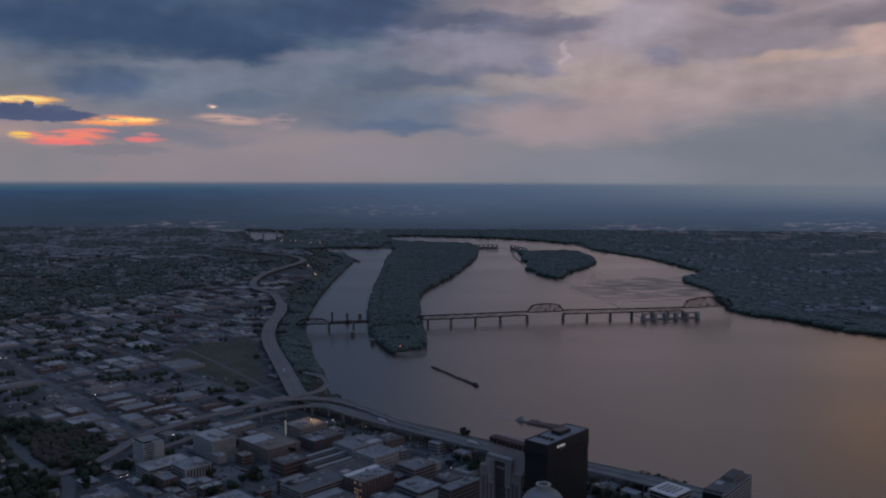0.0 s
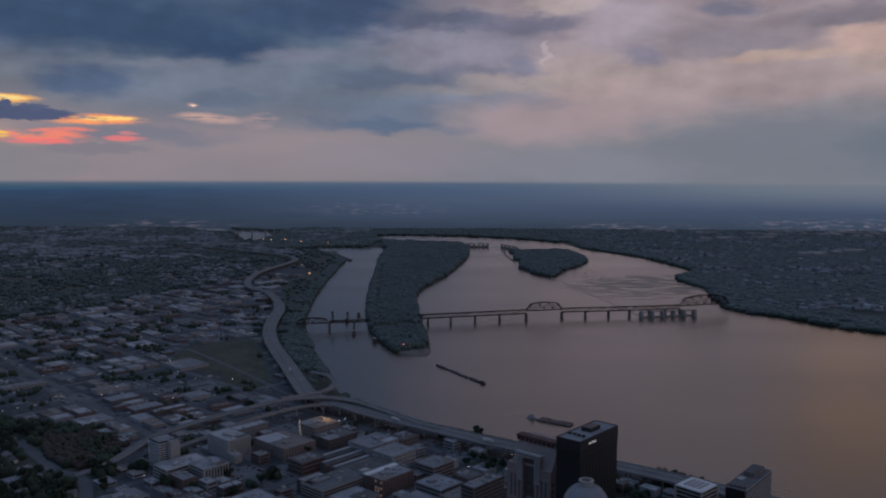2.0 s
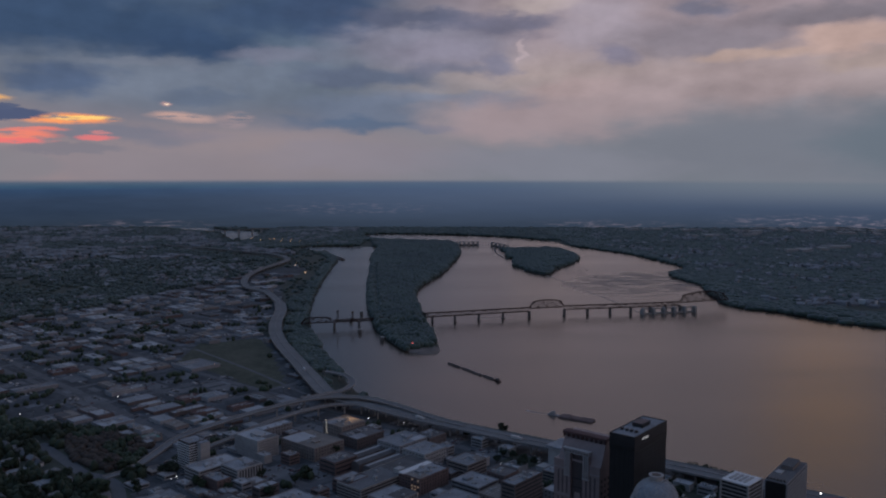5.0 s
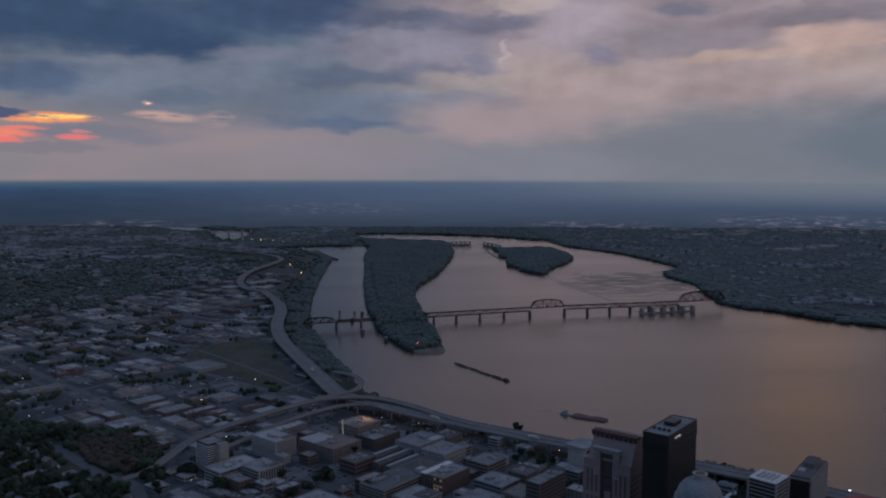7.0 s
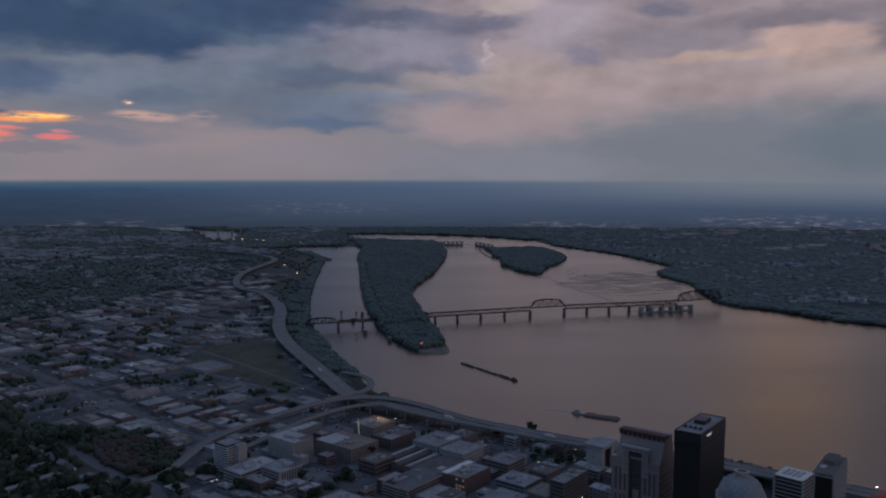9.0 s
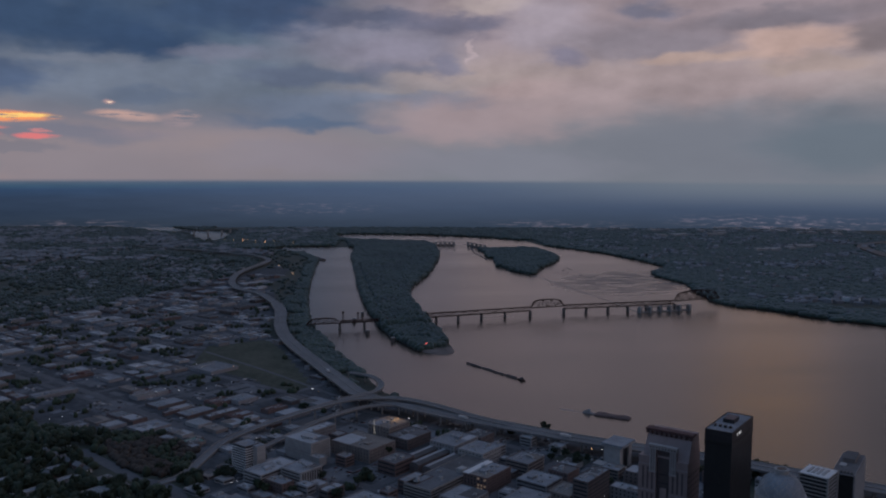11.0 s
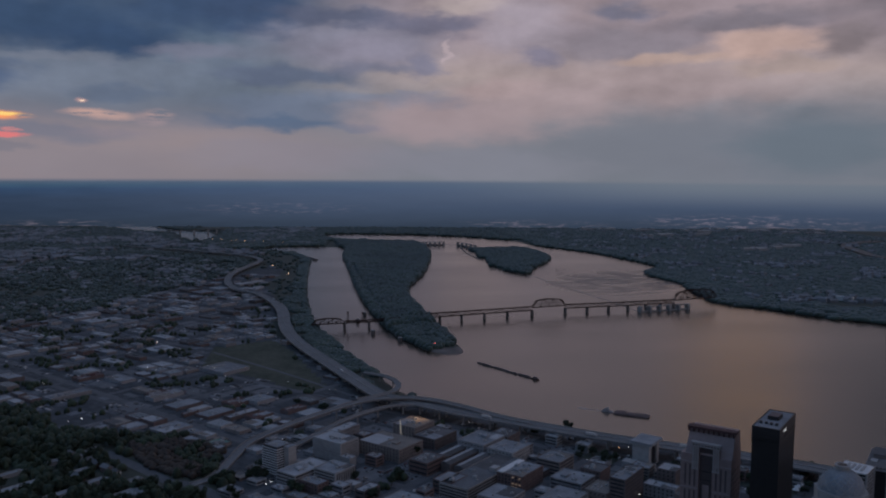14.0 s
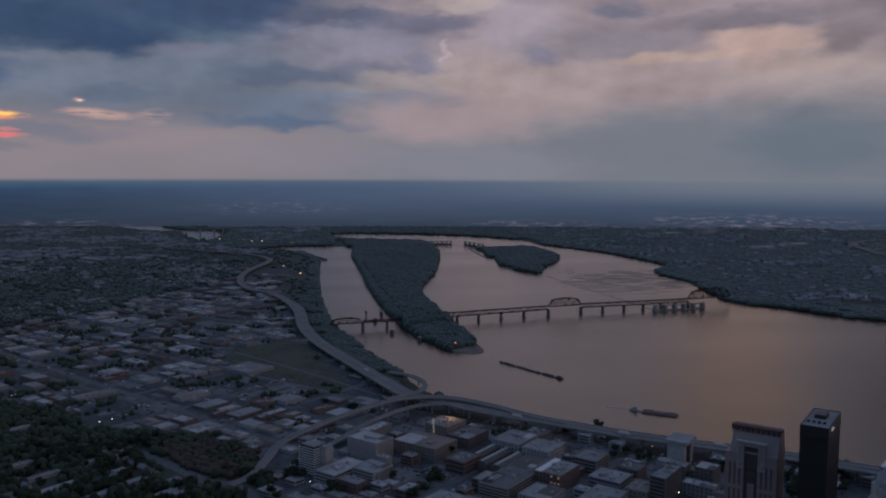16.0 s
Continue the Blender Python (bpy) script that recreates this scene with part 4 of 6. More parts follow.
# pink granite tower with a tall slot, a portal frame and an arcaded cornice
g = thing("granite_tower", "pink granite tower with a deep slot, portal frame and dark cornice", "tower", (47, 708, Z0), -41)
FW, FD, FH = 45.0, 32.0, 105.5
block("left_pier", M_GRANITE, g, -FW / 2, -6, -FD / 2, FD / 2, -1, FH - 20)
block("right_pier", M_GRANITE, g, 6, FW / 2, -FD / 2, FD / 2, -1, FH - 20)
block("slot_glass", M_TINTED, g, -6, 6, -FD / 2 + 3, FD / 2, -1, FH - 14)
block("slot_panel", M_GRANITE, g, -3, 3, -FD / 2 + 2, -FD / 2 + 3, 44, 58)
bm = bmesh.new()  # upper body leaning outward to the cornice
vs = [bm.verts.new(v) for v in ((-19, -FD / 2 + 2, FH - 20), (FW / 2, -FD / 2 + 2, FH - 20), (FW / 2, FD / 2, FH - 20), (-19, FD / 2, FH - 20),
                                (-19, -4, FH - 3), (FW / 2 - 1, -4, FH - 3), (FW / 2 - 1, FD / 2 - 2, FH - 3), (-19, FD / 2 - 2, FH - 3))]
for f in ((0, 1, 5, 4), (1, 2, 6, 5), (2, 3, 7, 6), (3, 0, 4, 7), (4, 5, 6, 7), (3, 2, 1, 0)):
    bm.faces.new([vs[i] for i in f])
part("upper_body", bm, M_GRANITE, g)
block("attic", M_GRANITE, g, -19, FW / 2 - 1, -3, FD / 2 - 2, FH - 3, FH + 0.5)
block("cornice", M_RUSTROOF, g, -20.5, FW / 2 + 0.5, -5.5, 3.0, FH + 0.5, FH + 2.6, "dark rust-brown cornice")
for i in range(10):
    x = -19.5 + i * 4.5
    block("cornice_bracket", M_RUSTROOF, g, x - 0.7, x + 0.7, -5.2, -2.6, FH - 2.6, FH + 0.5)
# pale portal: three colonnettes on each side of the slot under a pierced beam
for side in (-1, 1):
    block("portal_pier", M_GRANITE, g, side * 6.2, side * 12.2, -FD / 2 + 0.2, -FD / 2 + 3, FH - 44, FH - 12)
    for i in range(3):
        x = side * (7.0 + i * 2.1)
        block("colonnette", M_PALESTONE, g, x - 0.62, x + 0.62, -FD / 2 - 1.2, -FD / 2 + 0.2, FH - 32, FH - 12, "pale stone colonnette")
    block("portal_plinth", M_PALESTONE, g, side * 6.0, side * 12.4, -FD / 2 - 1.3, -FD / 2 + 0.2, FH - 33.4, FH - 32)
block("portal_beam", M_PALESTONE, g, -12.8, 12.8, -FD / 2 - 1.5, -FD / 2 + 3, FH - 12, FH - 8.6, "pale stone portal beam")
for i in range(9):
    x = -11 + i * 2.75
    block("beam_opening", M_TINTED, g, x - 0.75, x + 0.75, -FD / 2 - 1.56, -FD / 2 - 1.2, FH - 11.2, FH - 9.6)
block("beam_coping", M_PALESTONE, g, -13.2, 13.2, -FD / 2 - 1.8, -FD / 2 + 3, FH - 8.6, FH - 8.0)
for z in (37, 54, 78):
    for x0, x1 in ((-FW / 2, -6.2), (6.2, FW / 2)):
        block("string_course", M_PALESTONE, g, x0, x1, -FD / 2 - 0.22, -FD / 2 + 0.1, z, z + 0.5)
for i in range(4):
    block("slot_light", M_SIGN, g, -4.2 + i * 2.3, -2.8 + i * 2.3, -FD / 2 + 2.8, -FD / 2 + 2.95, 40, 41.2, "lit window at the foot of the slot")
for z in (30, 62, 70):
    block("slot_transom", M_BLACKSTEEL, g, -6, 6, -FD / 2 + 2.7, -FD / 2 + 2.98, z, z + 0.6)
for side in (-1, 1):
    for i in range(3):
        x = side * (9.5 + i * 4.2)
        for z0, z1 in ((14, 34), (40, 52), (56, 76)):
            block("window_slot", M_TINTED, g, x - 0.8, x + 0.8, -FD / 2 - 0.06, -FD / 2 + 0.4, z0, z1)
for k in range(14):
    for i in range(5):
        y = -12 + i * 6
        block("window", M_GLASS, g, FW / 2 - 0.3, FW / 2 + 0.06, y - 1.2, y + 1.2, 4 + k * 5.2, 6.6 + k * 5.2)

# domed tower: only its shaft's top and the ribbed dome come into view
d = thing("domed_tower", "octagonal office tower crowned by a pale latticed dome", "tower", (54.5, 524.7, Z0), -45)
block("shaft", M_WALLS[2], d, -18, 18, -18, 18, -1, 111.5)
bm = bmesh.new()
bmesh.ops.create_cone(bm, cap_ends=True, segments=8, radius1=17.5, radius2=17.5, depth=10, matrix=Matrix.Translation((0, 0, 116.5)))
part("drum", bm, M_WALLS[3], d)
R_D, Z_D = 15.0, 120.5
bm = bmesh.new()
prof = [(R_D * math.cos(a) ** 0.85, Z_D + 15.2 * math.sin(a)) for a in [radians(4 + 8.2 * i) for i in range(10)]]
ring0 = None
for r, z in prof:
    ring = [bm.verts.new((r * math.cos(2 * math.pi * k / 24), r * math.sin(2 * math.pi * k / 24), z)) for k in range(24)]
    if ring0:
        for k in range(24):
            bm.faces.new((ring0[k], ring0[(k + 1) % 24], ring[(k + 1) % 24], ring[k]))
    ring0 = ring
bm.faces.new(ring0)
part("dome", bm, M_DOME, d, "grey metal dome shell")
for side in (-1, 1):
    for k in range(18):
        bm = bmesh.new()
        pts = [(r * 1.012 * math.cos(2 * math.pi * k / 18 + side * i * 0.16), r * 1.012 * math.sin(2 * math.pi * k / 18 + side * i * 0.16), z + 0.1) for i, (r, z) in enumerate(prof)]
        for p0, p1 in zip(pts, pts[1:]):
            add_beam(bm, p0, p1, 0.24)
        part("dome_rib", bm, M_WALLS[3], d)
bm = bmesh.new()
bmesh.ops.create_cone(bm, cap_ends=True, segments=20, radius1=4.4, radius2=4.0, depth=2.6, matrix=Matrix.Translation((0, 0, 136.7)))
part("lantern", bm, M_WALLS[3], d, "pale round lantern")
bm = bmesh.new()
bmesh.ops.create_cone(bm, cap_ends=True, segments=20, radius1=5.0, radius2=5.0, depth=0.6, matrix=Matrix.Translation((0, 0, 138.3)))
part("lantern_rim", bm, M_WALLS[3], d)

# two riverfront towers
w = thing("riverfront_tower", "dark banded office tower with a white roof deck", "tower", (184, 699, Z0), -48)
block("body", M_BLACKGLASS, w, -12, 12, -13, 13, -1, 67.5)
for k in range(19):
    block("floor_band", M_WALLS[3], w, -12.4, 12.4, -13.4, 13.4, 1.2 + k * 3.5, 2.3 + k * 3.5)
for sx in (-1, 1):
    for sy in (-1, 1):
        block("corner_post", M_WALLS[3], w, sx * 12.5 - 0.7, sx * 12.5 + 0.7, sy * 13.5 - 0.7, sy * 13.5 + 0.7, -1, 68.9)
block("roof", M_WHITE, w, -12.4, 12.4, -13.4, 13.4, 67.5, 68.7, "white roof deck")
for i in range(4):
    block("skylight", M_WALLS[3], w, -8 + i * 4.4, -5.6 + i * 4.4, -8, 8, 68.7, 69.5)

h = thing("hotel_tower", "grey brick hotel slab with a dark end wall and dark roof", "tower", (256.7, 768, Z0), -40)
block("body", M_WALLS[2], h, -10.2, 10.2, -35, 35, -1, 49)
block("roof", RD, h, -9.8, 9.8, -34.6, 34.6, 49, 49.3)
for k in range(14):
    block("balcony_band", M_WALLS[3], h, 10.0, 11.0, -34, 34, 1.5 + k * 3.3, 2.7 + k * 3.3)
    block("window_band", M_GLASS, h, 10.1, 10.3, -34, 34, 2.7 + k * 3.3, 4.5 + k * 3.3)
# flat dark panel laid over the end wall
block("end_glazing", M_BLACKGLASS, h, -9.2, 9.2, -35.12, -34.9, 0, 48)
block("plant_room", TB, h, -6, 5, 2, 28, 49.3, 53)
block("plant_room_roof", RD, h, -6.3, 5.3, 1.7, 28.3, 53, 53.4)
block("skylight", M_WALLS[3], h, -7, -1, -14, -4, 49.3, 50.5)
for i in range(6):
    block("roof_vent", M_BLACKSTEEL, h, -9 + i * 3.1, -7.6 + i * 3.1, -33, -31, 49.3, 50.9)
for x, y in ((81, 662), (47, 708), (54.5, 524.7), (184, 699), (257, 768), (130, 800), (140, 760), (110, 840), (190, 790)):
    FOOTPRINTS.append((x, y, 36))

# black disc on the lantern rim, standing in for the shade of a well
bm = bmesh.new()
bmesh.ops.create_cone(bm, cap_ends=True, segments=16, radius1=3.2, radius2=3.2, depth=0.3, matrix=Matrix.Translation((0, 0, 138.6)))
part("lantern_well", bm, M_BLACKSTEEL, d)

# long low hall with a brown rounded roof by the water
hall = thing("river_hall", "long low hall with a brown curved roof by the water", "building", (216, 868, Z0), TURN)
FOOTPRINTS.append((216, 868, 26))
block("wall", DB, hall, -22, 22, -11, 11, -1, 9)
bm = bmesh.new()
prev = None
for i in range(13):
    a = math.pi * i / 12
    y, z = -11.5 * math.cos(a), 9 + 5.5 * math.sin(a)
    row = [bm.verts.new((x, y, z)) for x in (-22.6, 22.6)]
    if prev:
        bm.faces.new((prev[0], prev[1], row[1], row[0]))
    prev = row
for x in (-22.6, 22.6):
    bm.faces.new([v for v in bm.verts if abs(v.co.x - x) < 0.01])
part("roof", bm, M_WALLS[4], hall, "brown curved roof")
# three white tents on the riverside lawn
for i in range(3):
    tent = thing("tent", "small white peaked tent on the riverside lawn", "tent", (194 + i * 6.5, 812 + i * 7.0, Z0), TURN, "white tents")
    bm = bmesh.new()
    bmesh.ops.create_cone(bm, cap_ends=True, segments=8, radius1=4.0, radius2=0.3, depth=3.0, matrix=Matrix.Translation((0, 0, 4.3)))
    part("canopy", bm, M_WHITE, tent)
    for sx in (-2.6, 2.6):
        for sy in (-2.6, 2.6):
            block("tent_pole", M_HVAC, tent, sx - 0.08, sx + 0.08, sy - 0.08, sy + 0.08, -0.2, 3.0)
# round hall with a dull red roof and a lamp mast
RHX, RHY, RHZ = 242, 643, 63
rh = thing("round_hall", "round hall with a dull red dome roof and lamp mast", "building", (RHX, RHY, Z0), 0)
bm = bmesh.new()
bmesh.ops.create_cone(bm, cap_ends=True, segments=24, radius1=19, radius2=19, depth=RHZ, matrix=Matrix.Translation((0, 0, RHZ / 2 - 1)))
part("drum", bm, RB, rh)
bm = bmesh.new()
bmesh.ops.create_uvsphere(bm, u_segments=24, v_segments=10, radius=1, matrix=Matrix.Translation((0, 0, RHZ - 1)) @ Matrix.Diagonal((19.6, 19.6, 8, 1)))
bmesh.ops.delete(bm, geom=[v for v in bm.verts if v.co.z < RHZ - 1.2], context="VERTS")
part("roof", bm, M_REDROOF, rh, "dull red dome roof")
bm = bmesh.new()
bmesh.ops.create_cone(bm, cap_ends=True, segments=6, radius1=0.2, radius2=0.12, depth=8, matrix=Matrix.Translation((-12, 6, RHZ + 7)))
part("lamp_mast", bm, M_HVAC, rh)
block("lamp_head", M_LAMP, rh, -12.5, -11.5, 5.5, 6.5, RHZ + 11, RHZ + 11.7)
# white warehouse on the far bank
building(1068, 2075, 42, 20, 11, M_WHITE, RW, "white flat warehouse on the far bank", 1, bands=False, units=2, rng=near_rng)

# ---- the rail bridge ----
BRIDGE = smooth_line([(-345, 1780), (-275, 1794), (-200, 1810), (-70, 1852), (50, 1888), (170, 1924), (257, 1947), (372, 1966), (475, 1986), (555, 2004), (690, 2052)], 8)
CUM = np.concatenate([[0], np.cumsum(np.linalg.norm(np.diff(BRIDGE, axis=0), axis=1))])


def on_bridge(s):
    return np.array([np.interp(s, CUM, BRIDGE[:, 0]), np.interp(s, CUM, BRIDGE[:, 1])])


def at_x(x):
    return float(np.interp(x, BRIDGE[:, 0], CUM))


def beam(name, mat, parent, p, q, thick, deep=None):
    """A straight member between two points, on the shared box."""
    ob = block(name, mat, parent, 0, 1, 0, 1, 0, 1)
    p, q = Vector(p), Vector(q)
    d = q - p
    ob.matrix_basis = Matrix.Translation((p + q) / 2) @ d.to_track_quat("X", "Z").to_matrix().to_4x4() @ Matrix.Diagonal((d.length, thick, deep or thick, 1))
    return ob


def truss_span(parent, s0, s1, z, low, high, panels, through=False):
    """One span between two piers: two trusses with chords, posts and diagonals, and the floor between them."""
    a, b_ = on_bridge(s0), on_bridge(s1)
    d = (b_ - a) / np.linalg.norm(b_ - a)
    n = np.array((d[1], -d[0])) * 3.2
    span = part_empty("span", parent)
    length = np.linalg.norm(b_ - a)
    beam("floor", M_STEEL, span, (*a, z), (*b_, z), 4.4, 1.2)
    for side in (-1, 1):
        P = []
        for i in range(panels + 1):
            f = i / panels
            c = a + d * length * f + n * side
            rise = (high - low) * math.sin(math.pi * f) ** 0.6 if high > low else 0
            top = z + (low + rise if through else 0.0)
            bot = z if through else z - low
            if through and i in (0, panels):
                top = z + 0.5
            P.append((Vector((*c, bot)), Vector((*c, top))))
        if not through:
            beam("bottom_chord", M_STEEL, span, P[0][0], P[-1][0], 1.2)
            beam("top_chord", M_STEEL, span, P[0][1], P[-1][1], 1.5)
        for i in range(panels):
            (b0, t0), (b1, t1) = P[i], P[i + 1]
            if through:
                beam("bottom_chord", M_STEEL, span, b0, b1, 1.2)
                beam("top_chord", M_STEEL, span, t0, t1, 1.5)
            beam("diagonal", M_STEEL, span, *((b0, t1) if i % 2 == 0 else (t0, b1)), 0.75)
            if i < panels - 1:
                beam("post", M_STEEL, span, b1, t1, 0.8)
    if through:
        for i in range(1, panels):
            f = i / panels
            c = a + d * length * f
            top = z + low + (high - low) * math.sin(math.pi * f) ** 0.6
            beam("sway_strut", M_STEEL, span, (*(c - n), top), (*(c + n), top), 0.5)
    return span


def part_empty(name, parent):
    e = new(name)
    e.empty_display_size = 0.1
    e.parent = parent
    return e


rail = thing("rail_bridge", "rust-brown steel truss railway bridge on stone piers", "bridge", (0, 0, 0))
ZB = 22.5
piers = [-345, -275, -222, -150, -100, -60, -8, 48, 106, 170, 257, 315, 372, 425, 475, 516, 555, 690]
for x0, x1 in zip(piers, piers[1:]):
    s0, s1 = at_x(x0), at_x(x1)
    if x0 == 170:
        truss_span(rail, s0, s1, ZB - 2.5, 11, 19, 8, True)
    elif x0 == 555:
        truss_span(rail, s0, s1, ZB - 2.5, 12, 24, 12, True)
    elif x0 == -345:
        truss_span(rail, s0, s1, ZB - 9, 6, 12, 8, True)
    else:
        truss_span(rail, s0, s1, ZB if x0 > -140 else ZB - 4.5, 9.0 if x0 > -140 else 4.5, 9.0 if x0 > -140 else 4.5, 4)
for x in piers[1:-1]:
    c = on_bridge(at_x(x))
    bm = bmesh.new()
    big = 1.35 if x in (170, 257, -275) else 1.0
    m = Matrix.Translation((*c, 0)) @ Matrix.Rotation(radians(18), 4, "Z")
    add_box(bm, -1.6 * big, 1.6 * big, -5.0, 5.0, -5, 2, m)
    zp = ZB - 9.3
    add_box(bm, -1.25 * big, 1.25 * big, -4.4, 4.4, 2, zp, m)
    add_box(bm, -1.5 * big, 1.5 * big, -4.8, 4.8, zp, zp + 0.4, m)
    part("pier", bm, M_STONE, rail)
# lift towers on the canal span
for x, zt in ((-268, 36), (-236, 33)):
    c = on_bridge(at_x(x))
    twr = part_empty("lift_tower", rail)
    for sx in (-1.6, 1.6):
        for sy in (-3.2, 3.2):
            bm = bmesh.new()
            add_beam(bm, (c[0] + sx, c[1] + sy, ZB - 8), (c[0] + sx * 0.7, c[1] + sy * 0.8, zt), 0.8)
            part("leg", bm, M_STEEL, twr)
    bm = bmesh.new()
    add_box(bm, c[0] - 2.2, c[0] + 2.2, c[1] - 3.8, c[1] + 3.8, zt, zt + 2.4)
    part("head", bm, M_STEEL, twr)
# mooring cells near the canal's mouth
for x, y, r in ((-216, 1733, 4.5), (-166, 1652, 4.5), (-226, 1960, 4), (-245, 1875, 4)):
    c = thing("mooring_cell", "round dark sheet-pile mooring cell in the river", "mooring", (x, y, 0), 0, "mooring cells")
    bm = bmesh.new()
    bmesh.ops.create_cone(bm, cap_ends=True, segments=14, radius1=r, radius2=r, depth=12, matrix=Matrix.Translation((0, 0, 2)))
    part("cell_wall", bm, M_STONE, c)
    bm = bmesh.new()
    bmesh.ops.create_cone(bm, cap_ends=True, segments=14, radius1=r + 0.4, radius2=r + 0.2, depth=1.0, matrix=Matrix.Translation((0, 0, 8.4)))
    part("cap", bm, M_CONCRETE, c)

# guide wall at the canal's upper mouth
gw = thing("guide_wall", "dark stone guide wall reaching into the canal", "wall", (0, 0, 0))
part("wall", ribbon([(-480, 3560), (-444, 3400), (-400, 3280), (-373, 3205)], 18, 4.5, 8)[0], M_STONE, gw)
part("coping", ribbon([(-480, 3560), (-444, 3400), (-400, 3280), (-373, 3205)], 5, 6.0, 1.6)[0], M_BLACKSTEEL, gw)

# gated dam beside the bridge's north end, and the low weir
dam = thing("gate_dam", "concrete dam with six gate piers and dark gates", "dam", (0, 0, 0))
GD0, GD1 = np.array((448.0, 1952.0)), np.array((588.0, 1985.0))
dv = (GD1 - GD0) / np.linalg.norm(GD1 - GD0)
turn_d = Matrix.Translation((*GD0, 0)) @ Matrix.Rotation(math.atan2(dv[1], dv[0]), 4, "Z")
for i in range(6):
    bm = bmesh.new()
    x = i * 28.0
    add_box(bm, x - 2.6, x + 2.6, -7, 9, -4, 11, turn_d)
    add_box(bm, x - 3.2, x + 3.2, -4, 4, 11, 15, turn_d)
    part("gate_pier", bm, M_CONCRETE, dam)
    if i < 5:
        bm = bmesh.new()
        add_box(bm, x + 2.6, x + 25.4, -1, 0.5, -4, 3.2, turn_d)
        part("gate", bm, M_CONCRETE, dam)
        bm = bmesh.new()
        add_box(bm, x + 3.2, x + 24.8, -2, 2, 12.2, 14.0, turn_d)
        part("service_bridge", bm, M_STONE, dam)
weir = ribbon([(448, 1952), (431, 2120), (395, 2346), (352, 2640), (335, 2720)], 1.4, 0.5, 3)[0]
wob = thing("weir", "long low concrete weir across the river", "dam", (0, 0, 0))
part("crest", weir, M_CONCRETE, wob)
weir2 = ribbon([(262, 3200), (250, 3450), (262, 3690)], 5, 1.2, 3)[0]
wob = thing("weir", "low weir between the gates and the wooded island", "dam", (0, 0, 0))
part("crest", weir2, M_STONE, wob)
for a, c, n in (((95, 3820), (200, 3826), 6), ((262, 3800), (318, 3640), 5)):
    fd = thing("gate_dam", "far concrete gate dam", "dam", (0, 0, 0))
    for i in range(n):
        f = i / (n - 1)
        x, y = a[0] + (c[0] - a[0]) * f, a[1] + (c[1] - a[1]) * f
        block("gate_pier", M_CONCRETE, fd, x - 4, x + 4, y - 6, y + 6, -4, 19)
    bm = bmesh.new()
    add_beam(bm, (*a, 17), (*c, 17), 5, 3)
    add_beam(bm, (*a, 4), (*c, 4), 2, 8)
    part("gate_bridge", bm, M_STONE, fd)
# far bridge piers in the next reach
far = thing("far_bridge", "distant bridge with tall piers", "bridge", (0, 0, 0))
for x, y in ((-1105, 4480), (-1040, 4520), (-975, 4560), (-935, 4600)):
    block("pier", M_CONCRETE, far, x - 4, x + 4, y - 4, y + 4, -4, 24)
bm = bmesh.new()
add_beam(bm, (-1200, 4440, 25), (-900, 4620, 25), 6, 2.5)
part("deck", bm, M_STONE, far)


# ---- boats ----
def tow(name, label, x, y, heading, rows, cols, mat, long=42.0, gap=0.8):
    """A small towboat with its raft of barges; local x runs towards the bow."""
    b = thing(name, label, "boat", (x, y, 0), heading)
    wide = 7.5 if cols > 1 else 3.6
    lay = random.Random(rows * 7 + cols)
    for i in range(rows):
        for j in range(cols):
            bm = bmesh.new()
            x0, y0 = 15 + i * (long + gap), (j - cols / 2) * (wide + 0.3) + (lay.uniform(-1.4, 1.4) if cols == 1 else 0)
            end = x0 + long * (0.35 if cols == 1 and i == rows - 1 else 1.0)
            vs = [bm.verts.new(v) for v in ((x0, y0, -0.6), (end - 2.5, y0, -0.6), (end - 2.5, y0 + wide, -0.6), (x0, y0 + wide, -0.6), (x0, y0, 1.3), (end, y0, 1.5), (end, y0 + wide, 1.5), (x0, y0 + wide, 1.3))]
            for f in ((3, 2, 1, 0), (4, 5, 6, 7), (0, 1, 5, 4), (1, 2, 6, 5), (2, 3, 7, 6), (3, 0, 4, 7)):
                bm.faces.new([vs[q] for q in f])
            barge = part("barge", bm, mat, b)
            for q in range(3):
                f0, f1 = x0 + (end - x0) * (0.06 + 0.3 * q), x0 + (end - x0) * (0.33 + 0.3 * q)
                block("hatch_cover", mat, barge, f0, f1, y0 + 0.9, y0 + wide - 0.9, 1.4, 2.0 + lay.uniform(0.0, 1.1))
    hull = bmesh.new()
    add_box(hull, -3.5, 13, -2.5, 2.5, -0.6, 1.4)
    bmesh.ops.bevel(hull, geom=hull.edges[:], offset=0.3, segments=1, affect="EDGES")
    part("hull", hull, M_WALLS[2] if cols > 1 else M_STEEL, b)
    for k, (a, c, w) in enumerate(((-1, 8, 1.9), (2, 7.5, 1.5), (4.5, 7, 1.1))[:1 + cols]):
        hb = bmesh.new()
        add_box(hb, a, c, -w, w, 1.5 + 1.6 * k, 2.9 + 1.6 * k)
        add_box(hb, a - 0.2, c + 0.2, -w - 0.2, w + 0.2, 2.9 + 1.6 * k, 3.1 + 1.6 * k)
        part("deckhouse", hb, M_WALLS[3] if cols > 1 else M_WALLS[4], b)
    for yy in (-1.3, 1.3):
        sb = bmesh.new()
        bmesh.ops.create_cone(sb, cap_ends=True, segments=10, radius1=0.4, radius2=0.3, depth=2, matrix=Matrix.Translation((0.6, yy * 0.8, 3.9)))
        part("funnel", sb, M_BLACKSTEEL, b)
    return b


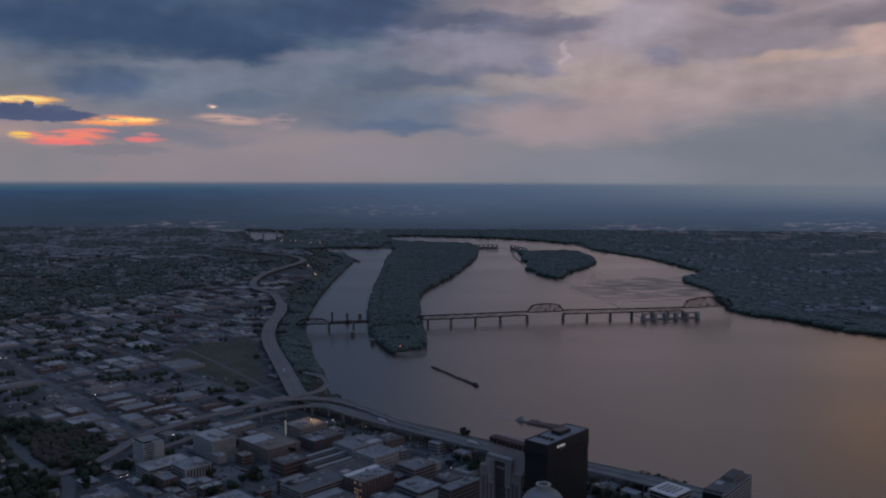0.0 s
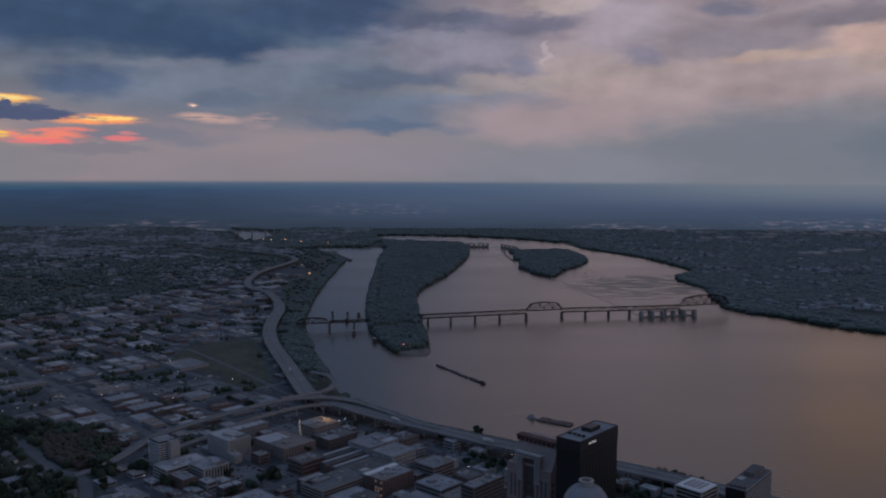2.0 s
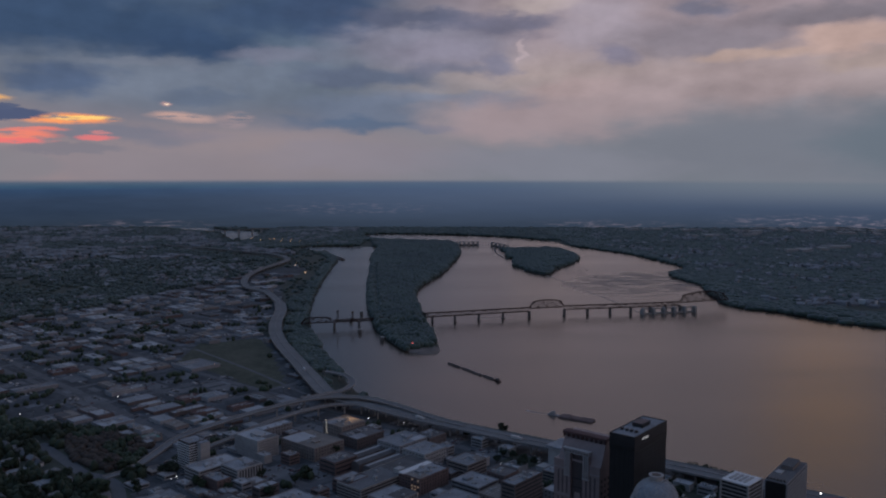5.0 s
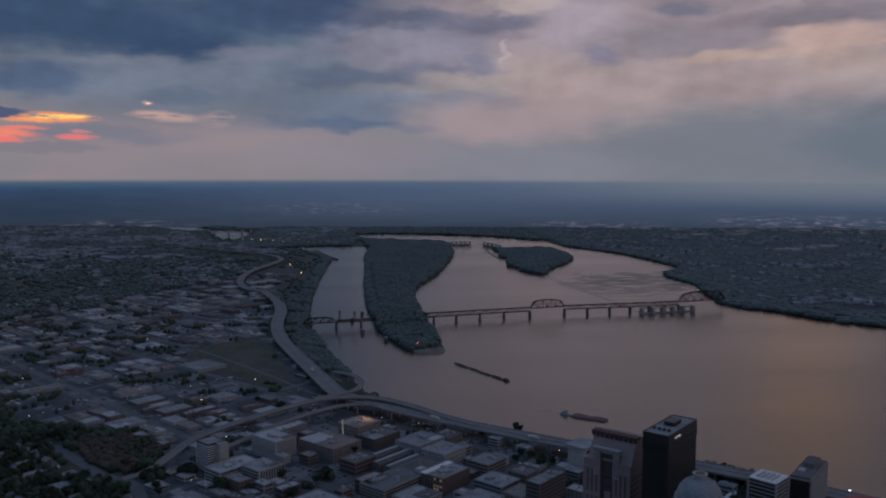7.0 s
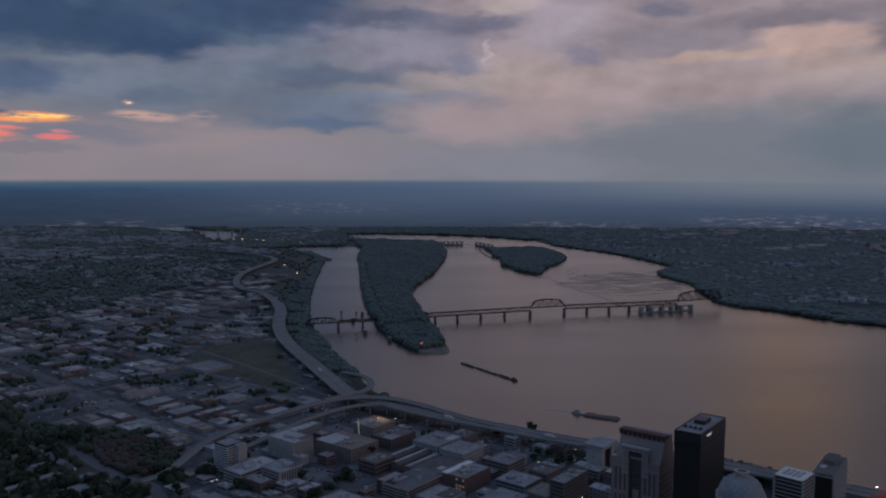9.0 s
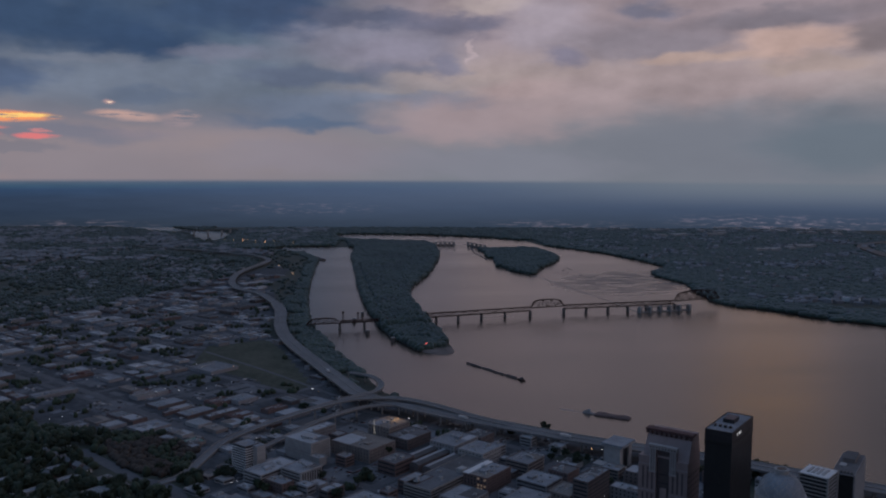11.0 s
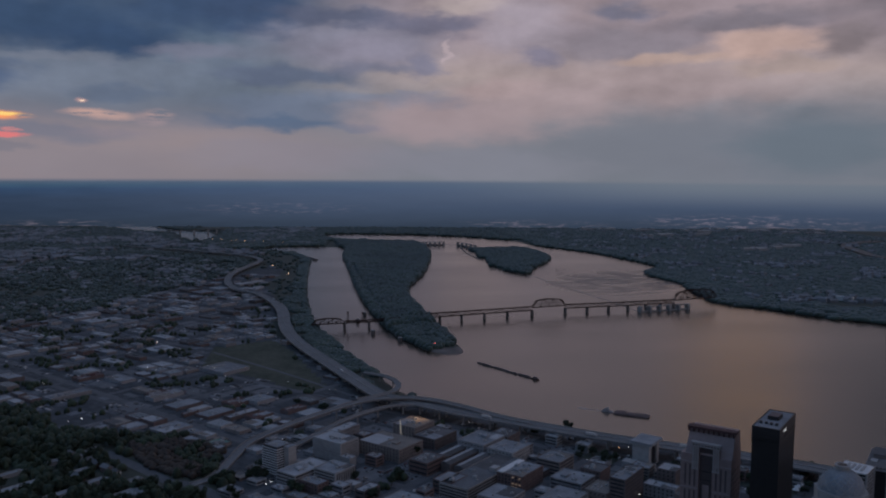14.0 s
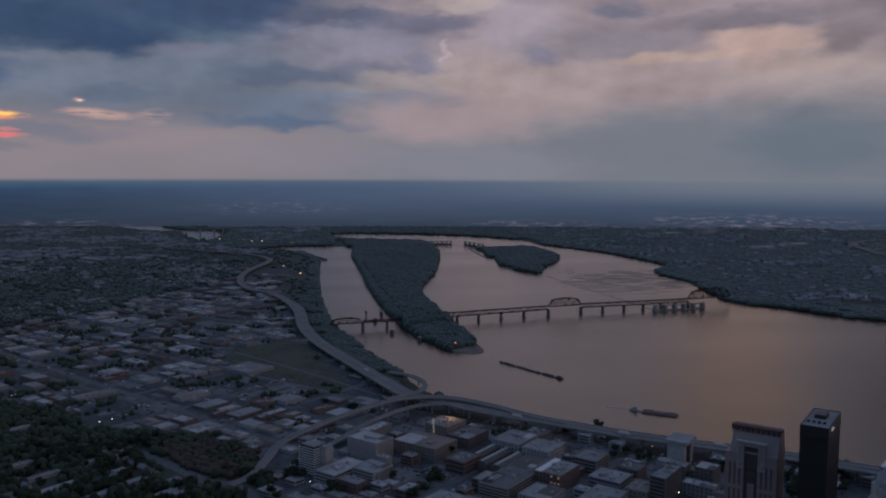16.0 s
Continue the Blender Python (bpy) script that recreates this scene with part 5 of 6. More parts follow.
tow("towboat", "small towboat pushing a single file of dark barges", 35, 1320, 120.5, 5, 1, M_WALLS[4], 30.0, 1.6)
tow("towboat", "small pale towboat pushing two rust-brown barges", 88, 1134, -34.0, 1, 2, M_WALLS[0], 50.0)
# foam behind the moving tow
bm = bmesh.new()
for i in range(26):
    x = -6 - i * 1.3
    w = 0.7 + i * 0.05
    yy = math.sin(i * 1.7) * 0.6
    vs = [bm.verts.new(v) for v in ((x, yy - w, 0.03), (x + 1.5, yy - w * 0.8, 0.06), (x + 1.6, yy + w * 0.8, 0.06), (x, yy + w, 0.03))]
    bm.faces.new(vs)
wake = thing("wake", "pale foam wake behind the towboat", "wake", (88, 1134, 0), -34.0)
wake["kind"] = "stuff"
part("foam", bm, M_WALLS[3], wake)


# ---- cars ----
CAR_COATS = [material("car_white", (0.6, 0.6, 0.6), 0.35, vary=0.05), material("car_grey", (0.2, 0.21, 0.22), 0.35, vary=0.05), material("car_dark", (0.03, 0.03, 0.035), 0.3, vary=0.05), material("car_red", (0.22, 0.03, 0.03), 0.35, vary=0.05)]
M_TYRE = material("tyre", (0.02, 0.02, 0.02), 0.9, vary=0.1)


def make_car(coat, word, x, y, z, turn, truck=False):
    L_, H_ = (14.0, 3.6) if truck else (4.6, 0.85)
    c = thing("truck" if truck else "car", word, "truck" if truck else "car", (x, y, z), turn)
    bm = bmesh.new()
    if truck:
        add_box(bm, -7, 4.2, -1.25, 1.25, 0.9, 3.9)
        part("trailer", bm, coat, c)
        bm = bmesh.new()
        add_box(bm, 4.6, 7, -1.2, 1.2, 0.5, 2.9)
        part("cab", bm, coat, c)
    else:
        add_box(bm, -2.3, 2.3, -0.9, 0.9, 0.3, 0.85)
        bmesh.ops.bevel(bm, geom=bm.edges[:], offset=0.12, segments=1, affect="EDGES")
        part("body", bm, coat, c)
        bm = bmesh.new()
        vs = [bm.verts.new(v) for v in ((-1.7, -0.82, 0.85), (1.1, -0.82, 0.85), (1.1, 0.82, 0.85), (-1.7, 0.82, 0.85), (-1.2, -0.68, 1.42), (0.4, -0.68, 1.42), (0.4, 0.68, 1.42), (-1.2, 0.68, 1.42))]
        for f in ((0, 1, 5, 4), (1, 2, 6, 5), (2, 3, 7, 6), (3, 0, 4, 7), (4, 5, 6, 7)):
            bm.faces.new([vs[i] for i in f])
        part("glasshouse", bm, M_GLASS, c)
    for wx in (-L_ * 0.31, L_ * 0.31):
        for wy in (-0.85, 0.85):
            bm = bmesh.new()
            bmesh.ops.create_cone(bm, cap_ends=True, segments=10, radius1=0.33, radius2=0.33, depth=0.25, matrix=Matrix.Translation((wx, wy, 0.33)) @ Matrix.Rotation(radians(90), 4, "X"))
            part("wheel", bm, M_TYRE, c)
    return c


words = ["white parked car", "grey parked car", "dark parked car", "red parked car"]
CARS = [make_car(CAR_COATS[i], words[i] + " on asphalt", -240 + 3 * i, 913 + 3 * i, Z0 + 0.06, 45) for i in range(4)]
TRUCK = make_car(CAR_COATS[0], "white lorry on the expressway", -96, 1062, 17.6, -40, True)
for x, y, z, a in ((20, 977, 17.1, -34), (-284, 1352, 13.6, 106), (118, 921, 17.1, -32)):
    copy_thing(TRUCK, pose(x, y, z, 0, 0, a))

# ---- parking lots, streets ----
def V_U(a, b):
    c, s = math.cos(radians(TURN)), math.sin(radians(TURN))
    return (a * c - b * s, a * s + b * c)


def to_ab(P):
    c, s = math.cos(radians(TURN)), math.sin(radians(TURN))
    P = np.asarray(P, float)
    return np.stack([P[..., 0] * c + P[..., 1] * s, -P[..., 0] * s + P[..., 1] * c], -1)


def pad(name, label, x, y, w, d, mat, z=0.05, turn=TURN):
    bm = bmesh.new()
    add_box(bm, -w / 2, w / 2, -d / 2, d / 2, -0.5, z)
    me = bpy.data.meshes.new(name)
    bm.to_mesh(me)
    bm.free()
    me.materials.append(mat)
    ob = new(name, me)
    ob.matrix_basis = pose(x, y, Z0, 0, 0, turn)
    return tagged(ob, label, "parking lot", kind="structure")


car_rng = random.Random(11)


def fill_cars(x, y, w, d, share):
    """Rows of parked cars on a lot."""
    rows = int(d // 8)
    for r in range(rows):
        for k in range(int(w // 3.2)):
            if car_rng.random() < share:
                a, b_ = -w / 2 + 2 + k * 3.2, -d / 2 + 4 + r * 8
                p = V_U(a, b_)
                copy_thing(car_rng.choice(CARS), pose(x + p[0], y + p[1], Z0 + 0.06, 0, 0, TURN + 90))


LOTS = [(-260, 913, 36, 42, 0.22), (-207, 923, 44, 54, 0.2), (-176, 830, 36, 34, 0.25), (-528, 1291, 50, 60, 0.10), (-584, 1217, 44, 46, 0.12), (-63, 1007, 26, 60, 0.2), (-303, 1115, 24, 70, 0.06), (-24, 966, 34, 52, 0.35)]
for x, y, w, d, share in LOTS:
    pad("parking_lot", "asphalt parking lot with scattered parked cars", x, y, w, d, M_LOT)
    fill_cars(x, y, w, d, share)
    FOOTPRINTS.append((x, y, max(w, d) / 2))

ROAD_LINES = [smooth_line([p[:2] for p in L], 15) for L in (I64, RAMP, RAMP2, LOOP)]


def street(name, pts, width, label, mat=M_ASPHALT, z=Z0 + 0.04):
    ob = part(name, ribbon(pts, width, z, 0.4, 20)[0], mat, None)
    return tagged(ob, label, "road", kind="structure")


STREETS = [([(-1050, 1728), (-760, 1416), (-620, 1268), (-509, 1152), (-409, 1043)], 12), ([(-568, 1022), (-560, 1012), (-499, 945), (-472, 914), (-446, 903), (-425, 880), (-400, 818)], 14)]
for pts, w in STREETS:
    street("street", pts, w, "wide grey asphalt street")
    ROAD_LINES.append(smooth_line(pts, 15))

street("street", [(-520, 1575), (-503, 1554), (-381, 1401), (-268, 1244)], 7, "grey access road across the riverside meadow", M_ASPHALT)
ROAD_LINES.append(smooth_line([(-520, 1575), (-381, 1401), (-268, 1244)], 15))
FOOTPRINTS.append((22, 940, 24))
pad("lawn", "dark green lawn with a few trees beside the pavilion", 22, 940, 40, 34, M_GROUND, 0.06)
pad("lawn", "dark green riverside lawn between the towers and the expressway", 185, 845, 60, 66, M_GROUND, 0.06)

def longest_run(pts):
    """The longest stretch of a straight street that lies on city ground."""
    best, run = [], []
    for p in pts:
        q = np.array([p])
        fine = inside(q, CITYLAND)[0] and not inside(q, MEADOW)[0] and not inside(q, PARK)[0] and shore(q)[0] > 45
        run = run + [p] if fine else []
        best = max(best, run, key=len)
    return best


# side streets of the grid
PITCH_A, PITCH_B = 118.0, 104.0
A0, B0 = to_ab((-404, 1018))[0] % PITCH_A, to_ab((-250, 900))[1] % PITCH_B
corner_ab = to_ab(CITYLAND)
for k in range(-20, 12):
    a = A0 + k * PITCH_A
    if -2000 < a < -480:
        pts = [V_U(a, b_) for b_ in np.arange(150, 1000, 40)]
        keep = longest_run(pts)
        if len(keep) > 2:
            street("street", [keep[0], keep[-1]], 11, "narrow grey side street", z=Z0 + 0.03)
for k in range(-4, 14):
    b_ = B0 + k * PITCH_B
    pts = [V_U(a, b_) for a in np.arange(-1900, -430, 40)]
    keep = longest_run(pts)
    if len(keep) > 2:
        street("street", [keep[0], keep[-1]], 11, "grey side street crossing the grid", z=Z0 + 0.02)

# ---- the rest of the city: blocks of lots on the grid ----
city = random.Random(21)


def blocked(x, y, r):
    return any((fx - x) ** 2 + (fy - y) ** 2 < (fr * 0.82 + r) ** 2 for fx, fy, fr in FOOTPRINTS)


def road_gap(P):
    g = np.full(len(P), 1e9)
    for L in ROAD_LINES:
        g = np.minimum(g, far_from(P, L, False))
    return g


TOWNLABELS = ["grey warehouse with a flat membrane roof", "red brick warehouse with a dark roof", "tan brick shop block with a gravel roof", "low white-roofed industrial shed", "dark brick workshop with a grey roof"]
TREE_SPOTS = []
spots = []
for ka in range(-20, 6):
    for kb in range(-3, 22):
        ca, cb = A0 + (ka + 0.5) * PITCH_A, B0 + (kb + 0.5) * PITCH_B
        na, nb = city.choice([1, 2, 2, 3, 3, 4]), city.choice([1, 2, 3, 3, 4])
        if V_U(ca, cb)[1] < 1080:
            na, nb = city.choice([4, 5]), city.choice([4, 4, 5])
        for i in range(na):
            for j in range(nb):
                w, d = (PITCH_A - 13) / na, (PITCH_B - 13) / nb
                x, y = V_U(ca + (i + 0.5 - na / 2) * w, cb + (j + 0.5 - nb / 2) * d)
                spots.append((x, y, w - 2.5, d - 2.5))
spots = np.array(spots)
XY = spots[:, :2]
good = inside(XY, CITYLAND) & (XY[:, 1] < 2900) & (XY[:, 1] > 775) & (XY[:, 0] > -1250) & (XY[:, 0] > -XY[:, 1] * 0.36 - 420)
good &= ~inside(XY, PARK) & ~inside(XY, MEADOW)
spots = spots[good]
FAR_BLOCKS = {}
gaps, inland = road_gap(spots[:, :2]), shore(spots[:, :2])
for (x, y, w, d), gap, land_d in zip(spots, gaps, inland):
    ww, dd = min(46, w * city.uniform(0.65, 1.0)), min(46, d * city.uniform(0.65, 1.0))
    for shrink in (1.0, 0.62, 0.4):
        r = max(ww, dd) / 2 * shrink
        fits = not (gap < r * 0.8 + 7 or land_d < r + 30 or blocked(x, y, r * (0.62 if y < 1080 else 0.72)))
        if fits:
            break
    if not fits or r < (7 if y < 1080 else 4):
        continue
    ww, dd = ww * shrink, dd * shrink
    roll = city.random()
    if x < -640 and y < 1500 and city.random() < 0.4:
        TREE_SPOTS += [(x + city.uniform(-0.5, 0.5) * w, y + city.uniform(-0.5, 0.5) * d) for _ in range(9)]
        continue
    if roll < 0.7:
        k = city.choice([0, 0, 0, 1, 2, 3, 3, 4])
        wall = (GP_, RB, TB, PC, DB)[k]
        roof = (city.choice([RG, RG, RW]), city.choice([RD, RG]), city.choice([RT, RG]), RW, city.choice([RG, RD]))[k]
        h = city.choice([3.6, 4, 4.5, 5, 6, 7.5]) if x < -300 else city.choice([6, 8, 10, 12])
        if y < 1060 and x > -420:
            building(x, y, ww, dd, h, wall, roof, TOWNLABELS[k], max(1, int(h / 3.6)), bands=city.random() < 0.45, units=city.choice([0, 1, 2, 3]), rng=city, group="warehouses and shops of the grid")
        elif y > 1480:
            FOOTPRINTS.append((x, y, math.hypot(ww, dd) / 2))
            for mat, grow, z0, z1 in ((wall, 0.0, -1, h), (roof, -0.4, h, h + 0.12), (roof if city.random() < 0.5 else RG, -ww * 0.32, h, h + 1.6)):
                vv, ff = FAR_BLOCKS.setdefault(mat.name, (mat, ([], [])))[1]
                base = len(vv)
                a_, c_ = ww / 2 + grow, max(1.5, dd / 2 + grow)
                for z in (z0, z1):
                    for la, lb in ((-a_, -c_), (a_, -c_), (a_, c_), (-a_, c_)):
                        p = V_U(la, lb)
                        vv.append((x + p[0], y + p[1], Z0 + z))
                for f in ((0, 1, 5, 4), (1, 2, 6, 5), (2, 3, 7, 6), (3, 0, 4, 7), (4, 5, 6, 7)):
                    ff.append(tuple(base + i for i in f))
        else:
            plain_building(x, y, ww, dd, h, wall, roof, TOWNLABELS[k], city.choice([0, 0, 1, 2]), city, "warehouses and shops of the grid")
    elif roll < 0.84:
        pad("parking_lot", "worn asphalt parking lot between buildings", x, y, ww, dd, M_LOT)
        if y < 1250:
            fill_cars(x, y, ww, dd, 0.10)
    else:
        TREE_SPOTS += [(x + city.uniform(-0.4, 0.4) * w, y + city.uniform(-0.4, 0.4) * d) for _ in range(8)]

for x, y, w, d in ((-650, 948, 8, 44), (-613, 985, 9, 22), (-574, 951, 9, 24), (-625, 908, 10, 40), (-551, 915, 9, 34), (-578, 880, 9, 32), (-632, 886, 8, 20), (-509, 915, 9, 16), (-505, 874, 22, 30), (-740, 1125, 10, 30), (-581, 1018, 14, 18), (-690, 985, 9, 26)):
    if road_gap(np.array([(x, y)]))[0] > 12:
        plain_building(x, y, w, d, 4.6, PC, city.choice([RW, RG, RG]), "long low row building with a pale roof", 1, city, "row buildings among the trees")
for x, y, w, d in ((-562, 2507, 26, 60), (-532, 2548, 22, 50), (-517, 2429, 14, 34), (-554, 2398, 16, 40), (-642, 2906, 16, 24), (-513, 2184, 20, 30), (-469, 2053, 14, 28), (-436, 1900, 16, 26), (-529, 2285, 22, 36), (-561, 2222, 24, 30), (-505, 1929, 16, 30)):
    plain_building(x, y, w, d, 6, PC, RW, "white-roofed shed beside the expressway bend", 1, city, "white sheds at the bend")
for mat, (vv, ff) in FAR_BLOCKS.values():
    tagged(new("far_buildings", mesh_of("far_buildings", vv, ff, mat)), "low far industrial buildings with flat roofs", "buildings", kind="stuff")
# worn patches of yards, pavements and lots between the buildings
prng = random.Random(77)
verts, faces = [], []
cars_v = {0: ([], []), 1: ([], []), 2: ([], [])}
for ka in range(-20, 6):
    for kb in range(-3, 16):
        for _ in range(8):
            a, b_ = A0 + (ka + prng.random()) * PITCH_A, B0 + (kb + prng.random()) * PITCH_B
            x, y = V_U(a, b_)
            q = np.array([(x, y)])
            if y > 2300 or y < 775 or not inside(q, CITYLAND)[0] or inside(q, PARK)[0] or inside(q, MEADOW)[0] or shore(q)[0] < 45:
                continue
            w, d = prng.uniform(5, 26), prng.uniform(5, 26)
            base = len(verts)
            z = Z0 + 0.006 + 0.02 * prng.random()
            for la, lb in ((-w, -d), (w, -d), (w, d), (-w, d)):
                p = V_U(a + la / 2, b_ + lb / 2)
                verts.append((p[0], p[1], z))
            faces.append((base, base + 1, base + 2, base + 3))
            if prng.random() < 0.6:
                for k in range(prng.randint(2, 9)):
                    vv, ff = cars_v[prng.choice([0, 1, 1, 2, 2])]
                    ca, cb = a - w / 2 + k * 3.1, b_ + prng.choice([0, 0, 6])
                    base = len(vv)
                    for la, lb, lz in ((-0.9, -2.2, 0.1), (0.9, -2.2, 0.1), (0.9, 2.2, 0.1), (-0.9, 2.2, 0.1), (-0.9, -2.2, 0.85), (0.9, -2.2, 0.85), (0.9, 2.2, 0.85), (-0.9, 2.2, 0.85), (-0.75, -1.4, 1.45), (0.75, -1.4, 1.45), (0.75, 0.7, 1.45), (-0.75, 0.7, 1.45)):
                        p = V_U(ca + la, cb + lb)
                        vv.append((p[0], p[1], Z0 + lz))
                    for f in ((0, 1, 5, 4), (1, 2, 6, 5), (2, 3, 7, 6), (3, 0, 4, 7), (4, 5, 9, 8), (5, 6, 10, 9), (6, 7, 11, 10), (7, 4, 8, 11), (8, 9, 10, 11)):
                        ff.append(tuple(base + i for i in f))
tagged(new("yard_patches", mesh_of("yard_patches", verts, faces, M_YARD)), "worn patches of paving and dirt between buildings", "paving", kind="stuff")
for k, (vv, ff) in cars_v.items():
    tagged(new("parked_cars", mesh_of("parked_cars", vv, ff, CAR_COATS[k])), ("white", "grey", "dark")[k] + " parked cars scattered over yards and kerbs", "cars", kind="stuff")
RUSSETLAND = np.array([(-548, 1023), (-535, 1085), (-485, 1080), (-424, 1005), (-420, 935), (-445, 917), (-495, 950)], float)
# ---- houses ----
def house_meshes():
    out = []
    for k in range(3):
        w, d, h = (8, 11, 4.6), (9, 13, 5.2), (7, 10, 4.0)
        w, d, h = (w, d, h)[k]
        bm = bmesh.new()
        add_box(bm, -w / 2, w / 2, -d / 2, d / 2, -0.5, h)
        wall = bpy.data.meshes.new("house_wall")
        bm.to_mesh(wall)
        bm.free()
        wall.materials.append((M_WALLS[3], M_WALLS[0], M_WHITE)[k])
        bm = bmesh.new()
        o = 0.5
        vs = [bm.verts.new(v) for v in ((-w / 2 - o, -d / 2 - o, h), (w / 2 + o, -d / 2 - o, h), (w / 2 + o, d / 2 + o, h), (-w / 2 - o, d / 2 + o, h), (0, -d / 2 - o, h + w * 0.38), (0, d / 2 + o, h + w * 0.38))]
        for f in ((0, 1, 4), (2, 3, 5), (1, 2, 5, 4), (3, 0, 4, 5), (3, 2, 1, 0)):
            bm.faces.new([vs[i] for i in f])
        add_box(bm, 1.0, 1.8, 0.5, 1.3, h + 0.5, h + w * 0.38 + 1.0)
        roof = bpy.data.meshes.new("house_roof")
        bm.to_mesh(roof)
        bm.free()
        roof.materials.append(M_SHINGLE)
        out.append((wall, roof, w, d, h))
    return out


HOUSES = house_meshes()
hrng = random.Random(8)


def house(x, y, turn):
    wall, roof, w, d, h = hrng.choice(HOUSES)
    e = thing("house", "small gabled house with a grey shingle roof among trees", "house", (x, y, Z0), turn, "houses of the neighbourhood")
    for n, me in (("wall", wall), ("roof", roof)):
        o = new(n, me)
        o.parent = e
    for s in (-1, 1):
        block("window", M_GLASS, e, s * (w / 2 - 0.05), s * (w / 2 + 0.05), -1.0, 1.0, 1.2, 2.6)


for k in range(150):  # rows along the lower street
    a, b_ = -1130 + (k % 15) * 19, 120 + (k // 15) * 34
    x, y = V_U(a + hrng.uniform(-3, 3), b_ + hrng.uniform(-4, 4))
    if hrng.random() < 0.5 and inside(np.array([(x, y)]), PARK)[0] and not inside(np.array([(x, y)]), RUSSETLAND)[0] and not blocked(x, y, 7) and road_gap(np.array([(x, y)]))[0] > 13:
        house(x, y, TURN + hrng.choice([0, 90]) + hrng.uniform(-4, 4))
        FOOTPRINTS.append((x, y, 8))
HV, HF, HROOF = [], [], []
homes = []
for _ in range(7000):
    x, y = hrng.uniform(-2500, -420), hrng.uniform(1150, 4950)
    homes.append((x, y))
homes = np.array(homes)
hd = shore(homes)
ok = (hd > 120) & (~inside(homes, CITYLAND))
for L in ROAD_LINES:
    ok &= far_from(homes, L, False) > 40
homes = homes[ok]
# clustered streets of houses
keep = np.array([noise.noise(Vector((x * 0.003, y * 0.003, 3.0))) + 0.5 * noise.noise(Vector((x * 0.011, y * 0.011, 9.0))) > 0.02 for x, y in homes])
homes = homes[keep]
HOMES_NEAR = [h_ for h_ in homes if h_[1] < 2200][:220]
for x, y in HOMES_NEAR:
    house(x, y, TURN + hrng.choice([0, 90]))
cells = {(round(x / 9), round(y / 9)) for x, y in HOMES_NEAR}
verts, faces = [], []
for x, y in homes:
    if (round(x / 9), round(y / 9)) in cells:
        continue
    w, d, h = hrng.uniform(4, 7), hrng.uniform(5, 10), hrng.uniform(4, 6)
    if hrng.random() < 0.14:
        w, d = w * 2.5, d * 2.5
    if y > 3200:
        w, d, h = w * 1.5, d * 1.7, h * 1.5
    t_ = radians(TURN + hrng.choice([0, 90]))
    c, s = math.cos(t_), math.sin(t_)
    base = len(verts)
    for lx, ly, lz in ((-w, -d, 0), (w, -d, 0), (w, d, 0), (-w, d, 0), (-w, -d, h), (w, -d, h), (w, d, h), (-w, d, h), (0, -d, h * 1.5), (0, d, h * 1.5)):
        verts.append((x + lx * c - ly * s, y + lx * s + ly * c, Z0 - 0.3 + lz))
    for f in ((0, 1, 5, 4), (1, 2, 6, 5), (2, 3, 7, 6), (3, 0, 4, 7), (4, 5, 8), (6, 7, 9), (5, 6, 9, 8), (7, 4, 8, 9)):
        faces.append(tuple(base + i for i in f))
tagged(new("far_houses", mesh_of("far_houses", verts, faces, M_SHINGLE)), "countless small pale roofs among far trees", "houses", kind="stuff")


# ---- trees ----
trng = np.random.RandomState(4)


def crown_mesh(name, seed, lumps, leaves, spread):
    """A crown of leaf sprays: small bent blades round many limb ends, with gaps between."""
    r = np.random.RandomState(seed)
    V_, F_ = [], []
    for k in range(lumps):
        a, up = r.uniform(0, 2 * math.pi), r.uniform(-0.5, 1.0)
        rad = spread * math.sqrt(max(0.05, 1 - (up * 0.8) ** 2)) * r.uniform(0.45, 0.95)
        cx, cy, cz = rad * math.cos(a), rad * math.sin(a), 6.0 + up * spread * 0.75
        size = spread * r.uniform(0.28, 0.46)
        for _ in range(leaves):
            d = r.normal(size=3)
            d /= np.linalg.norm(d)
            p = np.array((cx, cy, cz)) + d * size * r.uniform(0.6, 1.1)
            t1 = np.cross(d, r.normal(size=3))
            t1 /= np.linalg.norm(t1)
            t2 = np.cross(d, t1)
            s = r.uniform(0.5, 1.0)
            b0 = len(V_)
            V_ += [p - t1 * s, p + t2 * s * 0.8 + d * 0.25, p + t1 * s, p - t2 * s * 0.8 + d * 0.2]
            F_.append((b0, b0 + 1, b0 + 2, b0 + 3))
    me = mesh_of(name, V_, F_, M_LEAF)
    return me


def trunk_mesh():
    bm = bmesh.new()
    bmesh.ops.create_cone(bm, cap_ends=True, segments=7, radius1=0.38, radius2=0.18, depth=5.5, matrix=Matrix.Translation((0, 0, 2.6)))
    for a in range(5):
        t_ = a * 1.26
        add_beam(bm, (0, 0, 3.4 + 0.3 * a), (2.2 * math.cos(t_), 2.2 * math.sin(t_), 6.0 + 0.4 * a), 0.16)
    me = bpy.data.meshes.new("trunk")
    bm.to_mesh(me)
    bm.free()
    me.materials.append(M_BARK)
    return me


TRUNK = trunk_mesh()
CROWNS = [crown_mesh("crown", s, 15, 34, 4.0 + 0.4 * s) for s in range(4)]


def tree(x, y, z, size, turn, crown=None, label="broad leafy tree with a dark green crown"):
    e = thing("tree", label, "tree", (x, y, z), turn, "trees of the city")
    e.scale = (size, size, size * 0.95)
    for n, me in (("trunk", TRUNK), ("crown", crown or CROWNS[int(turn) % 4])):
        o = new(n, me)
        o.parent = e


